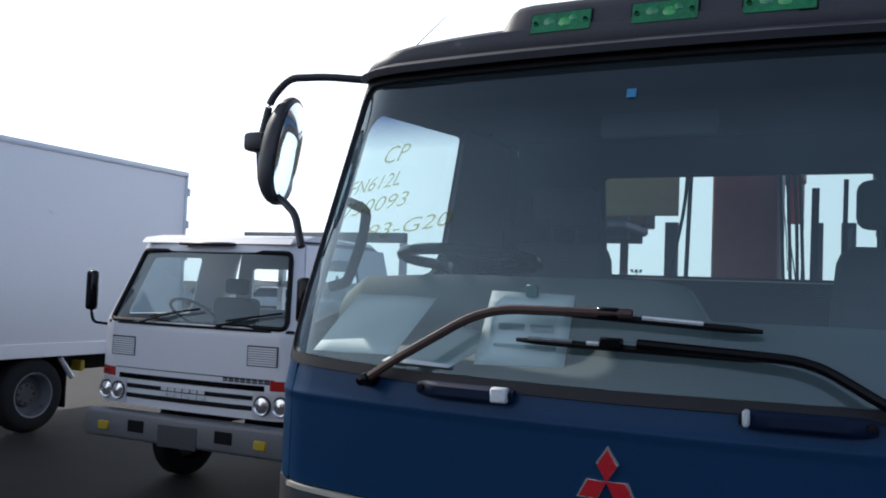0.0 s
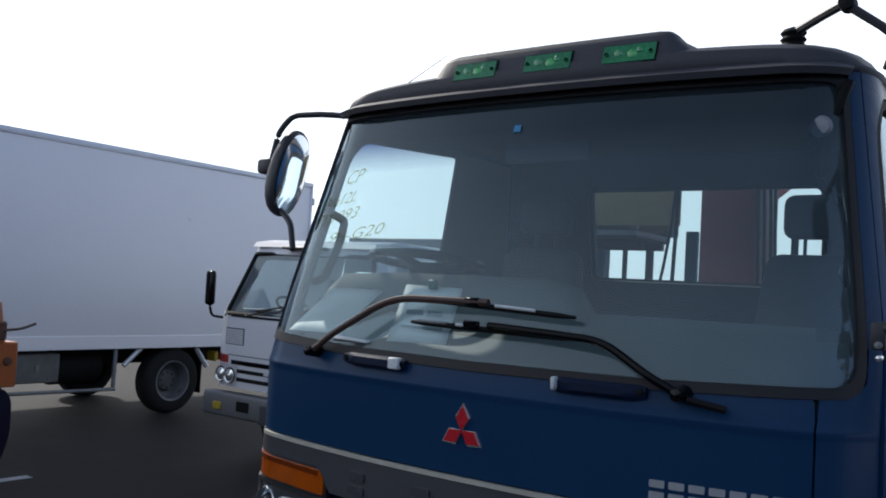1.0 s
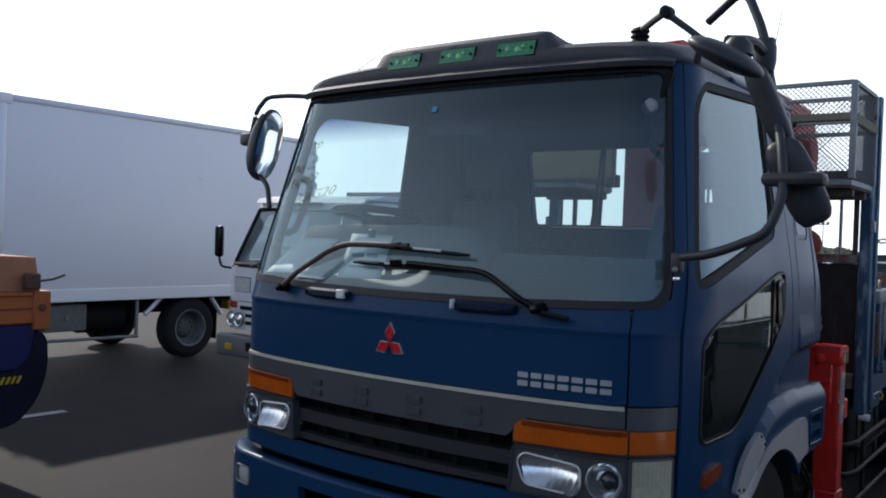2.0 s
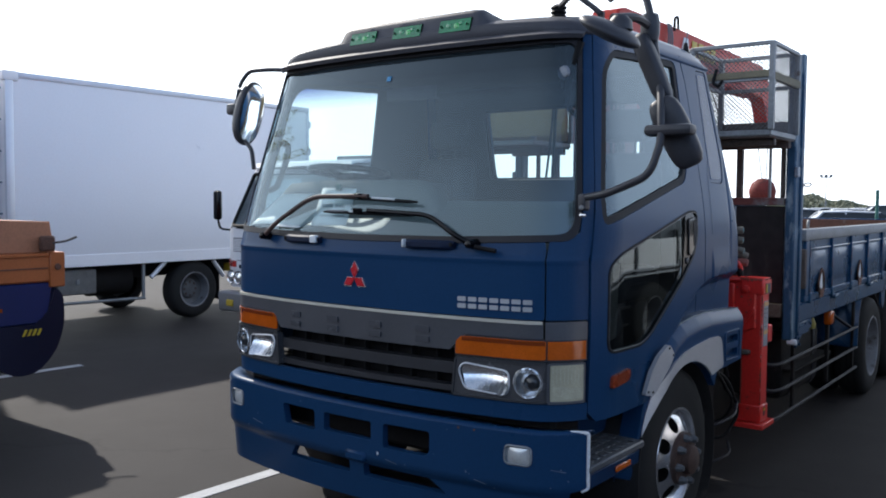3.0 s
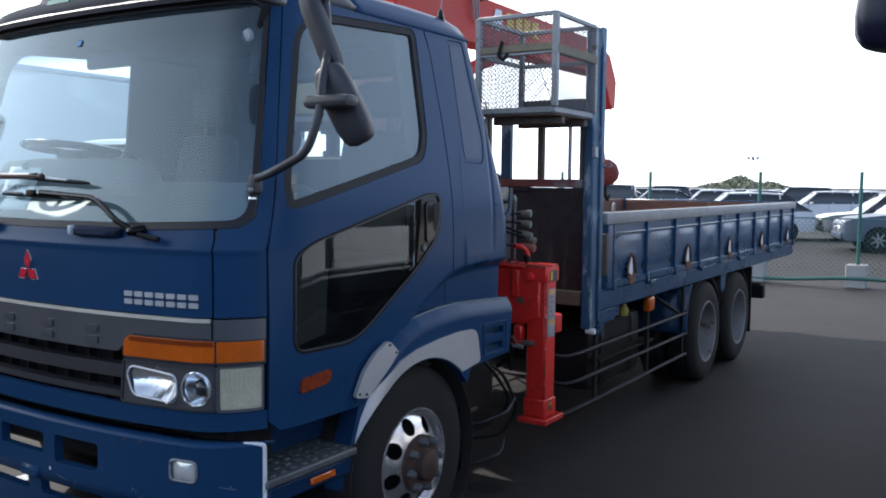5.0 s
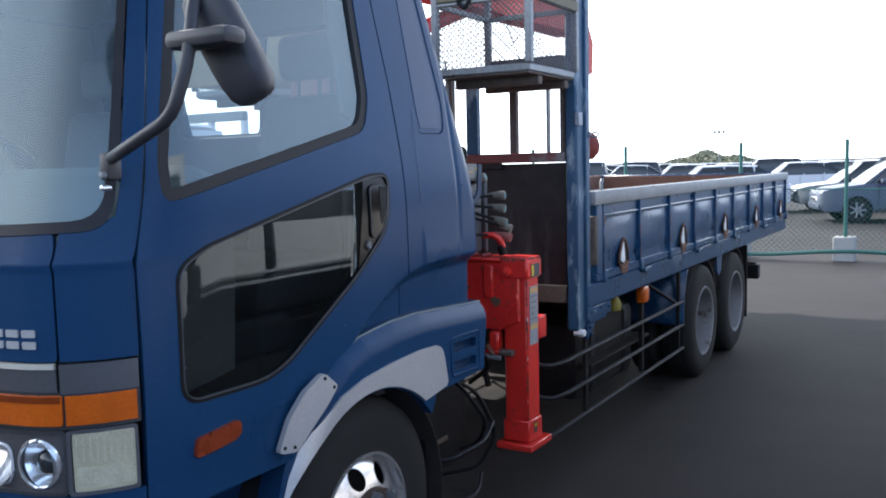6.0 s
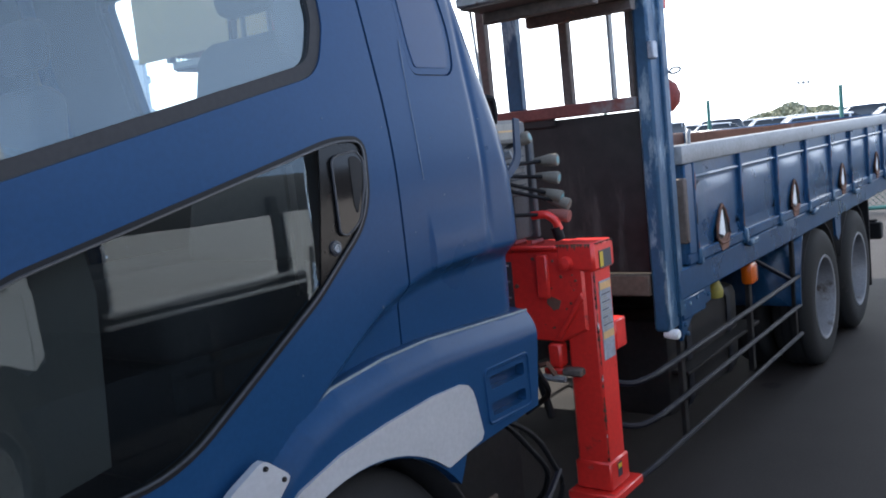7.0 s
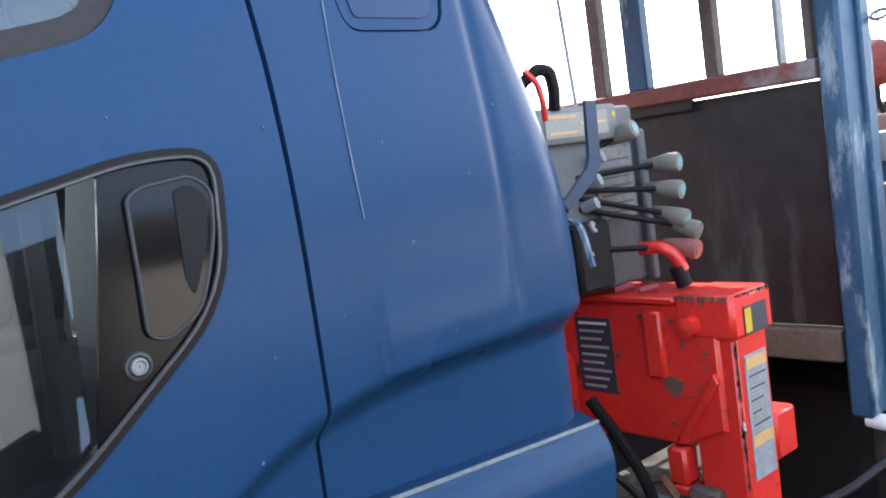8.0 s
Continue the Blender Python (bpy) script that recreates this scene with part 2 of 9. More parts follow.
M["orange_faded"] = material("faded_orange_lid", (0.42, 0.17, 0.085), 0.60, 0.0, 0.18, 3.0, 60.0, 0.04, (0.28, 0.15, 0.09), 0.18, 5.0)
M["royal"] = material("royal_blue_paint", (0.006, 0.015, 0.085), 0.35, 0.0, 0.15, 3.0, 60.0, 0.02)
M["navy"] = material("dark_navy_paint", (0.007, 0.009, 0.026), 0.35, 0.0, 0.15, 3.0, 60.0, 0.02, spec=0.3)
M["yellow"] = material("yellow_marking", (0.46, 0.32, 0.02), 0.5, 0.0, 0.15, 9.0, 60.0)
M["label_white"] = material("worn_white_label", (0.60, 0.62, 0.63), 0.55, 0.0, 0.2, 25.0, 120.0, 0.0, (0.25, 0.20, 0.17), 0.15, 18.0)
M["label_dark"] = material("dark_data_label", (0.025, 0.030, 0.040), 0.5, 0.0, 0.2, 20.0, 120.0)
M["badge_red"] = material("red_badge", (0.50, 0.012, 0.022), 0.25, 0.0, 0.05, 9.0, 60.0, coat=0.5)
M["badge_edge"] = material("chrome_badge_edge", (0.75, 0.75, 0.76), 0.2, 0.8, 0.05, 9.0, 60.0)
M["letter"] = material("silver_letter", (0.52, 0.53, 0.55), 0.32, 0.5, 0.06, 9.0, 60.0)
M["hose"] = material("black_hose", (0.006, 0.006, 0.007), 0.6, 0.0, 0.2, 9.0, 90.0, spec=0.15)
M["grip"] = material("grey_rubber_grip", (0.145, 0.130, 0.105), 0.65, 0.0, 0.2, 14.0, 90.0, 0.05)
M["grip_red"] = material("faded_red_grip", (0.24, 0.080, 0.062), 0.65, 0.0, 0.2, 14.0, 90.0, 0.05)
M["valve_grey"] = material("grey_valve_block", (0.065, 0.068, 0.074), 0.6, 0.1, 0.25, 9.0, 70.0, 0.08, (0.03, 0.025, 0.022), 0.2, 9.0)
M["valve_pale"] = material("grimy_pale_valve_plate", (0.12, 0.118, 0.112), 0.6, 0.0, 0.3, 9.0, 70.0, 0.06, (0.05, 0.045, 0.04), 0.25, 12.0)
M["valve_yellow"] = material("dull_yellow_valve", (0.20, 0.17, 0.025), 0.55, 0.0, 0.25, 12.0, 60.0)
M["wood"] = material("weathered_plank", (0.105, 0.082, 0.064), 0.85, 0.0, 0.3, 5.0, 60.0, 0.2, spec=0.2)
M["ply"] = material("dull_tan_board", (0.30, 0.225, 0.11), 0.75, 0.0, 0.18, 4.0, 60.0, 0.05, (0.12, 0.10, 0.07), 0.15, 6.0)
M["headboard"] = material("grimy_black_headboard_sheet", (0.016, 0.0145, 0.0155), 0.50, 0.0, 0.70, 2.6, 14.0, 0.14, (0.062, 0.055, 0.052), 0.42, 4.5, spec=0.3, streak=0.22)
M["wire"] = material("woven_steel_wire", (0.09, 0.09, 0.10), 0.55, 0.3, 0.2, 9.0, 60.0)
M["fence_green"] = material("green_coated_steel", (0.025, 0.115, 0.095), 0.5, 0.0, 0.12, 4.0, 60.0)
M["concrete"] = material("pale_concrete", (0.30, 0.295, 0.285), 0.9, 0.0, 0.15, 6.0, 60.0, 0.2)
M["line"] = material("white_road_line", (0.37, 0.375, 0.385), 0.8, 0.0, 0.22, 10.0, 80.0, 0.1, (0.20, 0.20, 0.20), 0.18, 12.0)
M["car_silver"] = material("silver_blue_car_paint", (0.060, 0.074, 0.106), 0.40, 0.1, 0.04, 2.0, 60.0, spec=0.25)
M["car_white"] = material("white_car_paint", (0.48, 0.49, 0.51), 0.30, 0.0, 0.03, 2.0, 60.0, coat=0.3)
M["car_black"] = material("dark_grey_car_paint", (0.050, 0.054, 0.062), 0.25, 0.0, 0.05, 2.0, 60.0, coat=0.6)
M["car_grey"] = material("grey_car_paint", (0.30, 0.31, 0.33), 0.28, 0.4, 0.05, 2.0, 60.0, coat=0.5)
M["car_glass"] = material("dark_car_glass", (0.020, 0.024, 0.028), 0.06, 0.0, 0.05, 2.0, 60.0)
M["tail_red"] = material("red_lens", (0.40, 0.020, 0.015), 0.2, 0.0, 0.1, 9.0, 60.0, coat=0.5)
# base lifted for the glare veil that lightens the mirror shells
M["mirror_shell"] = material("hazed_mirror_shell", (0.030, 0.030, 0.036), 0.45, 0.0, 0.15, 5.0, 90.0, 0.02, spec=0.4)
M["bar_brown"] = material("brown_grimy_bar", (0.095, 0.076, 0.067), 0.7, 0.0, 0.35, 9.0, 70.0, 0.12, (0.22, 0.12, 0.09), 0.25, 12.0, spec=0.2)
M["strap"] = material("dirty_webbing_strap", (0.16, 0.14, 0.095), 0.85, 0.0, 0.25, 12.0, 90.0, 0.1)
M["step_metal"] = material("scuffed_step_plate", (0.095, 0.100, 0.108), 0.5, 0.3, 0.30, 9.0, 80.0, 0.15, (0.04, 0.035, 0.03), 0.25, 9.0)
M["label_grey"] = material("worn_grey_label", (0.22, 0.24, 0.275), 0.5, 0.0, 0.3, 25.0, 120.0, 0.0, (0.45, 0.42, 0.38), 0.15, 22.0)
M["band_tan"] = material("tan_label_band", (0.48, 0.29, 0.12), 0.55, 0.0, 0.2, 25.0, 120.0)
M["cap_teal"] = material("teal_grip_cap", (0.12, 0.24, 0.25), 0.5, 0.0, 0.2, 30.0, 120.0)
M["sealant"] = material("grey_seam_sealant", (0.16, 0.19, 0.20), 0.7, 0.0, 0.3, 20.0, 90.0)
M["mark_grey"] = material("raised_grey_mark", (0.100, 0.102, 0.113), 0.26, 0.4, 0.10, 9.0, 60.0)
M["green_dark"] = material("dark_green_truck_paint", (0.012, 0.030, 0.024), 0.35, 0.0, 0.12, 2.0, 60.0, 0.0)
M["alloy_dark"] = material("dull_window_edge", (0.055, 0.057, 0.062), 0.35, 0.4, 0.2, 9.0, 90.0)
M["black_panel"] = material("dusty_black_panel", (0.007, 0.0065, 0.0065), 0.16, 0.0, 0.3, 7.0, 60.0, 0.02, (0.020, 0.018, 0.017), 0.20, 6.0, spec=0.14)
M["navy_bar"] = material("worn_navy_bar_paint", (0.008, 0.026, 0.060), 0.55, 0.0, 0.2, 6.0, 60.0, 0.06, (0.08, 0.10, 0.12), 0.14, 14.0, spec=0.3)
M["grey_dark"] = material("dark_grey_truck_paint", (0.035, 0.036, 0.040), 0.40, 0.0, 0.12, 2.0, 60.0, 0.0)
M["bumper_grey"] = material("dull_steel_bumper", (0.17, 0.172, 0.18), 0.45, 0.2, 0.12, 5.0, 60.0, 0.03, (0.14, 0.13, 0.12), 0.14, 6.0)
M["sticker_blue"] = material("blue_sticker", (0.03, 0.22, 0.42), 0.5)
M["print"] = material("pale_form_print", (0.40, 0.44, 0.46), 0.8)
M["lens_bright"] = material("sun_glow_lens_eye", (0.020, 0.36, 0.07), 0.15, 0.0, 0.5, 60.0, 160.0, 0.06, coat=0.5)
M["label_tan"] = material("aged_panel_label", (0.22, 0.21, 0.185), 0.6, 0.0, 0.2, 25.0, 120.0)
M["chip"] = material("bare_paint_chip", (0.10, 0.135, 0.185), 0.6, 0.0, 0.3, 30.0, 120.0)
M["hook_red"] = material("dull_red_hook_block", (0.16, 0.034, 0.028), 0.7, 0.0, 0.35, 9.0, 60.0, 0.1, (0.07, 0.035, 0.03), 0.35, 7.0, spec=0.2)
M["lens_clear"] = material("clear_lamp_facet", (0.47, 0.45, 0.335), 0.15, 0.1, 0.2, 18.0, 160.0, 0.10, coat=0.6)
M["handle_navy"] = material("dark_navy_handle", (0.004, 0.012, 0.036), 0.60, 0.0, 0.12, 9.0, 90.0, 0.02, spec=0.2)
M["screen_rubber"] = material("aged_windscreen_rubber", (0.017, 0.0155, 0.018), 0.50, 0.0, 0.2, 8.0, 90.0, 0.03, spec=0.25)
M["seal_grey"] = material("weathered_window_rubber", (0.028, 0.027, 0.028), 0.75, 0.0, 0.2, 6.0, 90.0, 0.04, spec=0.25)
# bluish film adds painted sky glare to the dusty windscreen
M["screen"] = glass_material("windscreen_glass", (0.73, 0.85, 0.86), 0.098, 1.60, (2.07, 2.19, (0.04, 0.07, 0.22)), (0.42, 0.58, 0.66))
M["pen"] = glass_material("yellow_paint_pen", (0.70, 0.67, 0.46), 0.30, 1.3, None, (0.50, 0.42, 0.17))
M["pane"] = glass_material("door_glass", (0.66, 0.74, 0.75), 0.045, 1.65, None, (0.45, 0.56, 0.62))
M["pane_low"] = glass_material("smoked_low_glass", (0.34, 0.36, 0.36), 0.006, 1.46)


def ground_material():
    m = bpy.data.materials.new("worn_asphalt")
    m.use_nodes = True
    n, l = m.node_tree.nodes, m.node_tree.links
    b = n["Principled BSDF"]
    b.inputs["Roughness"].default_value = 0.80
    b.inputs["Specular IOR Level"].default_value = 0.20
    co = n.new("ShaderNodeTexCoord")
    big, mid, grit = (n.new("ShaderNodeTexNoise") for _ in range(3))
    for t, s, d in ((big, 0.25, 6.0), (mid, 2.3, 8.0), (grit, 140.0, 3.0)):
        t.inputs["Scale"].default_value, t.inputs["Detail"].default_value = s, d
        l.new(co.outputs["Object"], t.inputs["Vector"])
    a = n.new("ShaderNodeValToRGB")
    a.color_ramp.elements[0].position, a.color_ramp.elements[1].position = 0.32, 0.70
    a.color_ramp.elements[0].color, a.color_ramp.elements[1].color = (0.0150, 0.0131, 0.0131, 1), (0.0275, 0.0240, 0.0238, 1)
    l.new(big.outputs["Fac"], a.inputs[0])
    b1 = n.new("ShaderNodeMapRange")
    b1.inputs["From Min"].default_value, b1.inputs["From Max"].default_value = 0.3, 0.7
    b1.inputs["To Min"].default_value, b1.inputs["To Max"].default_value = 0.86, 1.12
    l.new(mid.outputs["Fac"], b1.inputs["Value"])
    b2 = n.new("ShaderNodeMapRange")
    b2.inputs["From Min"].default_value, b2.inputs["From Max"].default_value = 0.3, 0.7
    b2.inputs["To Min"].default_value, b2.inputs["To Max"].default_value = 0.62, 1.40
    l.new(grit.outputs["Fac"], b2.inputs["Value"])
    mul = n.new("ShaderNodeMath")
    mul.operation = "MULTIPLY"
    l.new(b1.outputs[0], mul.inputs[0])
    l.new(b2.outputs[0], mul.inputs[1])
    mix = n.new("ShaderNodeMix")
    mix.data_type, mix.blend_type = "RGBA", "MULTIPLY"
    mix.inputs["Factor"].default_value = 1.0
    l.new(a.outputs[0], mix.inputs[6])
    l.new(mul.outputs[0], mix.inputs[7])
    # thin wandering cracks
    vor, wob = n.new("ShaderNodeTexVoronoi"), n.new("ShaderNodeMapRange")
    vor.feature = "DISTANCE_TO_EDGE"
    vor.inputs["Scale"].default_value = 0.22
    warp = n.new("ShaderNodeMix")
    warp.data_type, warp.blend_type = "RGBA", "ADD"
    warp.inputs["Factor"].default_value = 1.2
    l.new(co.outputs["Object"], warp.inputs[6])
    l.new(mid.outputs["Color"], warp.inputs[7])
    l.new(warp.outputs[2], vor.inputs["Vector"])
    wob.inputs["From Min"].default_value, wob.inputs["From Max"].default_value = 0.0, 0.006
    wob.inputs["To Min"].default_value, wob.inputs["To Max"].default_value = 0.55, 1.0
    l.new(vor.outputs["Distance"], wob.inputs["Value"])
    mix2 = n.new("ShaderNodeMix")
    mix2.data_type, mix2.blend_type = "RGBA", "MULTIPLY"
    mix2.inputs["Factor"].default_value = 1.0
    l.new(mix.outputs[2], mix2.inputs[6])
    l.new(wob.outputs[0], mix2.inputs[7])
    # oil spots that dripped from the truck
    col = mix2.outputs[2]
    for cx, cy, rx, ry in ((0.85, 2.06, 0.13, 0.11), (0.88, 4.84, 0.07, 0.07), (0.35, 1.30, 0.35, 0.30), (-0.10, 3.9, 0.30, 0.5)):
        mp, ln, fall, dk = n.new("ShaderNodeMapping"), n.new("ShaderNodeVectorMath"), n.new("ShaderNodeMapRange"), n.new("ShaderNodeMix")
        mp.inputs["Scale"].default_value = (1 / rx, 1 / ry, 1)
        mp.inputs["Location"].default_value = (-(cx + 0.06) / rx, -(cy + 0.06) / ry, 0)
        wig = n.new("ShaderNodeVectorMath")
        wig.operation = "MULTIPLY_ADD"
        wig.inputs[1].default_value = (0.12, 0.12, 0.0)
        l.new(mid.outputs["Color"], wig.inputs[0])
        l.new(co.outputs["Object"], wig.inputs[2])
        l.new(wig.outputs[0], mp.inputs["Vector"])
        ln.operation = "LENGTH"
        l.new(mp.outputs[0], ln.inputs[0])
        fall.inputs["From Min"].default_value, fall.inputs["From Max"].default_value = 0.75, 1.05
        fall.inputs["To Min"].default_value, fall.inputs["To Max"].default_value = 0.75, 0.0
        l.new(ln.outputs["Value"], fall.inputs["Value"])
        dk.data_type = "RGBA"
        dk.inputs[7].default_value = (0.004, 0.004, 0.0045, 1)
        l.new(fall.outputs[0], dk.inputs["Factor"])
        l.new(col, dk.inputs[6])
        col = dk.outputs[2]
    l.new(col, b.inputs["Base Color"])
    bp = n.new("ShaderNodeBump")
    bp.inputs["Strength"].default_value, bp.inputs["Distance"].default_value = 0.5, 0.004
    l.new(grit.outputs["Fac"], bp.inputs["Height"])
    l.new(bp.outputs[0], b.inputs["Normal"])
    return m


M["asphalt"] = ground_material()


# ---- mesh helpers ----
def thing(name, label, category, group="", at=(0, 0, 0)):
    e = new(name)
    e.empty_display_size = 0.2
    e.location = at
    return tagged(e, label, category, group)


def part(name, bm, mat, parent=None, label="", smooth=40, solid=0.0, offset=-1.0):
    """Links a bmesh as one mesh object under a thing or a part."""
    lay = bm.verts.layers.float_vector.get("surface")
    me = bpy.data.meshes.new(name)
    if lay is not None:
        # a curved sheet: keeps the exact normals of its surface, and gets a back and edges of its own
        bm.verts.index_update()
        co, no = [v.co.copy() for v in bm.verts], [v[lay].copy() for v in bm.verts]
        n0 = len(co)
        faces = [[v.index for v in f.verts] for f in bm.faces]
        loops = [no[i] for f in faces for i in f]
        verts = co[:]
        if solid:
            verts = [c + q * solid * (0.5 + 0.5 * offset) for c, q in zip(co, no)] + [c - q * solid * (0.5 - 0.5 * offset) for c, q in zip(co, no)]
            for f in faces[:]:
                r = [i + n0 for i in f[::-1]]
                faces.append(r)
                loops += [-no[i - n0] for i in r]
            for ed in bm.edges:
                if len(ed.link_faces) == 1:
                    lp = ed.link_loops[0]
                    i, j = lp.vert.index, lp.link_loop_next.vert.index
                    q = (co[j] - co[i]).cross(no[i]).normalized()
                    faces.append([j, i, i + n0, j + n0])
                    loops += [q] * 4
        me.from_pydata([tuple(c) for c in verts], [], faces)
        me.polygons.foreach_set("use_smooth", [True] * len(me.polygons))
        me.normals_split_custom_set([tuple(q) for q in loops])
        bm.free()
        smooth, solid = 0, 0.0
    else:
        if solid == 0:
            bmesh.ops.recalc_face_normals(bm, faces=bm.faces[:])
        bm.to_mesh(me)
        bm.free()
    if smooth:
        me.polygons.foreach_set("use_smooth", [True] * len(me.polygons))
        me.set_sharp_from_angle(angle=radians(smooth))
    me.materials.append(M[mat])
    ob = new(name, me)
    if solid:
        s = ob.modifiers.new("thickness", "SOLIDIFY")
        s.thickness, s.offset, s.use_even_offset = solid, offset, False
    if parent:
        ob.parent = parent
        ob.matrix_parent_inverse = Matrix.Translation(-parent.location) if parent.type == "EMPTY" else Matrix()
    if label:
        tagged(ob, label)
    return ob


def B():
    return bmesh.new()


def box(bm, x0, x1, y0, y1, z0, z1, bevel=0.0, seg=1, m=None):
    r = bmesh.ops.create_cube(bm, size=1.0, matrix=Matrix.LocRotScale(((x0 + x1) / 2, (y0 + y1) / 2, (z0 + z1) / 2), None, (abs(x1 - x0), abs(y1 - y0), abs(z1 - z0))))
    vs = r["verts"]
    if bevel:
        es = list({e for v in vs for e in v.link_edges})
        q = bmesh.ops.bevel(bm, geom=es, offset=bevel, segments=seg, affect="EDGES", profile=0.5)
        vs = list({v for f in q["faces"] for v in f.verts} | {v for v in vs if v.is_valid})
    if m is not None:
        bmesh.ops.transform(bm, matrix=m, verts=vs)
    return bm


def prism(bm, pts, axis, a, b, bevel=0.0):
    """A polygon of 2D points drawn in the plane across an axis and carried from a to b along it."""
    def P(p, t):
        return {"x": (t, p[0], p[1]), "y": (p[0], t, p[1]), "z": (p[0], p[1], t)}[axis]
    v0, v1 = [bm.verts.new(P(p, a)) for p in pts], [bm.verts.new(P(p, b)) for p in pts]
    fs = [bm.faces.new(v0), bm.faces.new(v1[::-1])]
    n = len(pts)
    for i in range(n):
        fs.append(bm.faces.new((v0[i], v1[i], v1[(i + 1) % n], v0[(i + 1) % n])))
    if bevel:
        es = list({e for f in fs[:2] for e in f.edges})
        bmesh.ops.bevel(bm, geom=es, offset=bevel, segments=1, affect="EDGES")
    return bm


def tube(bm, pts, r, seg=8, caps=True):
    """A round bar swept along a polyline; r may be a number or one for each point."""
    pts = [Vector(p) for p in pts]
    rs = r if isinstance(r, (list, tuple)) else [r] * len(pts)
    rings, ref = [], None
    for i, p in enumerate(pts):
        d = (pts[min(i + 1, len(pts) - 1)] - pts[max(i - 1, 0)]).normalized()
        if ref is None or abs(ref.dot(d)) > 0.97:
            ref = Vector((0, 0, 1)) if abs(d.z) < 0.9 else Vector((1, 0, 0))
        u = d.cross(ref).normalized()
        w = d.cross(u).normalized()
        rings.append([bm.verts.new(p + rs[i] * (math.cos(a) * u + math.sin(a) * w)) for a in (2 * math.pi * k / seg for k in range(seg))])
    for a, b in zip(rings, rings[1:]):
        for k in range(seg):
            bm.faces.new((a[k], a[(k + 1) % seg], b[(k + 1) % seg], b[k]))
    if caps:
        bm.faces.new(rings[0][::-1])
        bm.faces.new(rings[-1])
    return bm


def bend(pts, n=5):
    """Rounds the inner corners of a polyline."""
    pts = [Vector(p) for p in pts]
    out = [pts[0]]
    for a, b, c in zip(pts, pts[1:], pts[2:]):
        k = 0.35 * min((a - b).length, (c - b).length)
        p, q = b + (a - b).normalized() * k, b + (c - b).normalized() * k
        out += [p.lerp(b, t).lerp(b.lerp(q, t), t) for t in (i / n for i in range(n + 1))]
    return out + [pts[-1]]


def lathe(bm, profile, centre, axis="x", seg=40, closed=False):
    """Turns a profile of (radius, along) round an axis through the centre."""
    c, rings = Vector(centre), []
    for r, t in profile:
        ring = []
        for k in range(seg):
            a = 2 * math.pi * k / seg
            p, q = r * math.cos(a), r * math.sin(a)
            ring.append(bm.verts.new(c + Vector({"x": (t, p, q), "y": (p, t, q), "z": (p, q, t)}[axis])))
        rings.append(ring)
    pairs = list(zip(rings, rings[1:])) + ([(rings[-1], rings[0])] if closed else [])
    for a, b in pairs:
        for k in range(seg):
            bm.faces.new((a[k], a[(k + 1) % seg], b[(k + 1) % seg], b[k]))
    return bm


def rounded(pts, r, n=4):
    """A polygon with rounded corners; r: one radius or one for each corner."""
    out, m = [], len(pts)
    for i, p in enumerate(pts):
        p, a, c = Vector(p), Vector(pts[i - 1]), Vector(pts[(i + 1) % m])
        k = r[i] if isinstance(r, (list, tuple)) else r
        k = min(k, 0.45 * (a - p).length, 0.45 * (c - p).length)
        if k < 1e-4:
            out.append(tuple(p))
            continue
        s, e = p + (a - p).normalized() * k, p + (c - p).normalized() * k
        out += [tuple(s.lerp(p, t).lerp(p.lerp(e, t), t)) for t in (j / n for j in range(n + 1))]
    return out


def sheet(outline, holes, place, step=0.05):
    """A flat polygon with holes, cut by a grid and laid on a curved surface: place(u, v) gives the point."""
    bm = B()
    edges = []
    for loop in [outline] + list(holes):
        vs = [bm.verts.new((p[0], p[1], 0)) for p in loop]
        edges += [bm.edges.new((vs[i], vs[(i + 1) % len(vs)])) for i in range(len(vs))]
    bmesh.ops.triangle_fill(bm, use_beauty=True, use_dissolve=False, edges=edges, normal=(0, 0, 1))
    us, vs = [p[0] for p in outline], [p[1] for p in outline]
    for lo, hi, no in ((min(us), max(us), (1, 0, 0)), (min(vs), max(vs), (0, 1, 0))):
        t = math.floor(lo / step) * step + step
        while t < hi - 1e-4:
            bmesh.ops.bisect_plane(bm, geom=bm.verts[:] + bm.edges[:] + bm.faces[:], dist=1e-5, plane_co=(no[0] * t, no[1] * t, 0), plane_no=no)
            t += step
    for f in bm.faces:
        f.normal_update()
        if f.normal.z < 0:
            f.normal_flip()
    lay = bm.verts.layers.float_vector.new("surface")
    e = 0.004
    for v in bm.verts:
        u, w = v.co.x, v.co.y
        du = Vector(place(u + e, w)) - Vector(place(u - e, w))
        dw = Vector(place(u, w + e)) - Vector(place(u, w - e))
        v[lay] = du.cross(dw).normalized()
        v.co = Vector(place(u, w))
    return bm


def ring_band(loop, inset):
    """A closed loop and the same loop drawn in towards its middle."""
    cx, cy = sum(p[0] for p in loop) / len(loop), sum(p[1] for p in loop) / len(loop)
    out, m = [], len(loop)
    for i, p in enumerate(loop):
        a, c = Vector(loop[i - 1]), Vector(loop[(i + 1) % m])
        d = (c - a).normalized()
        nrm = Vector((-d.y, d.x))
        if nrm.dot(Vector((cx, cy)) - Vector(p)) < 0:
            nrm = -nrm
        q = Vector(p) + nrm * inset
        out.append((q.x, q.y))
    return out


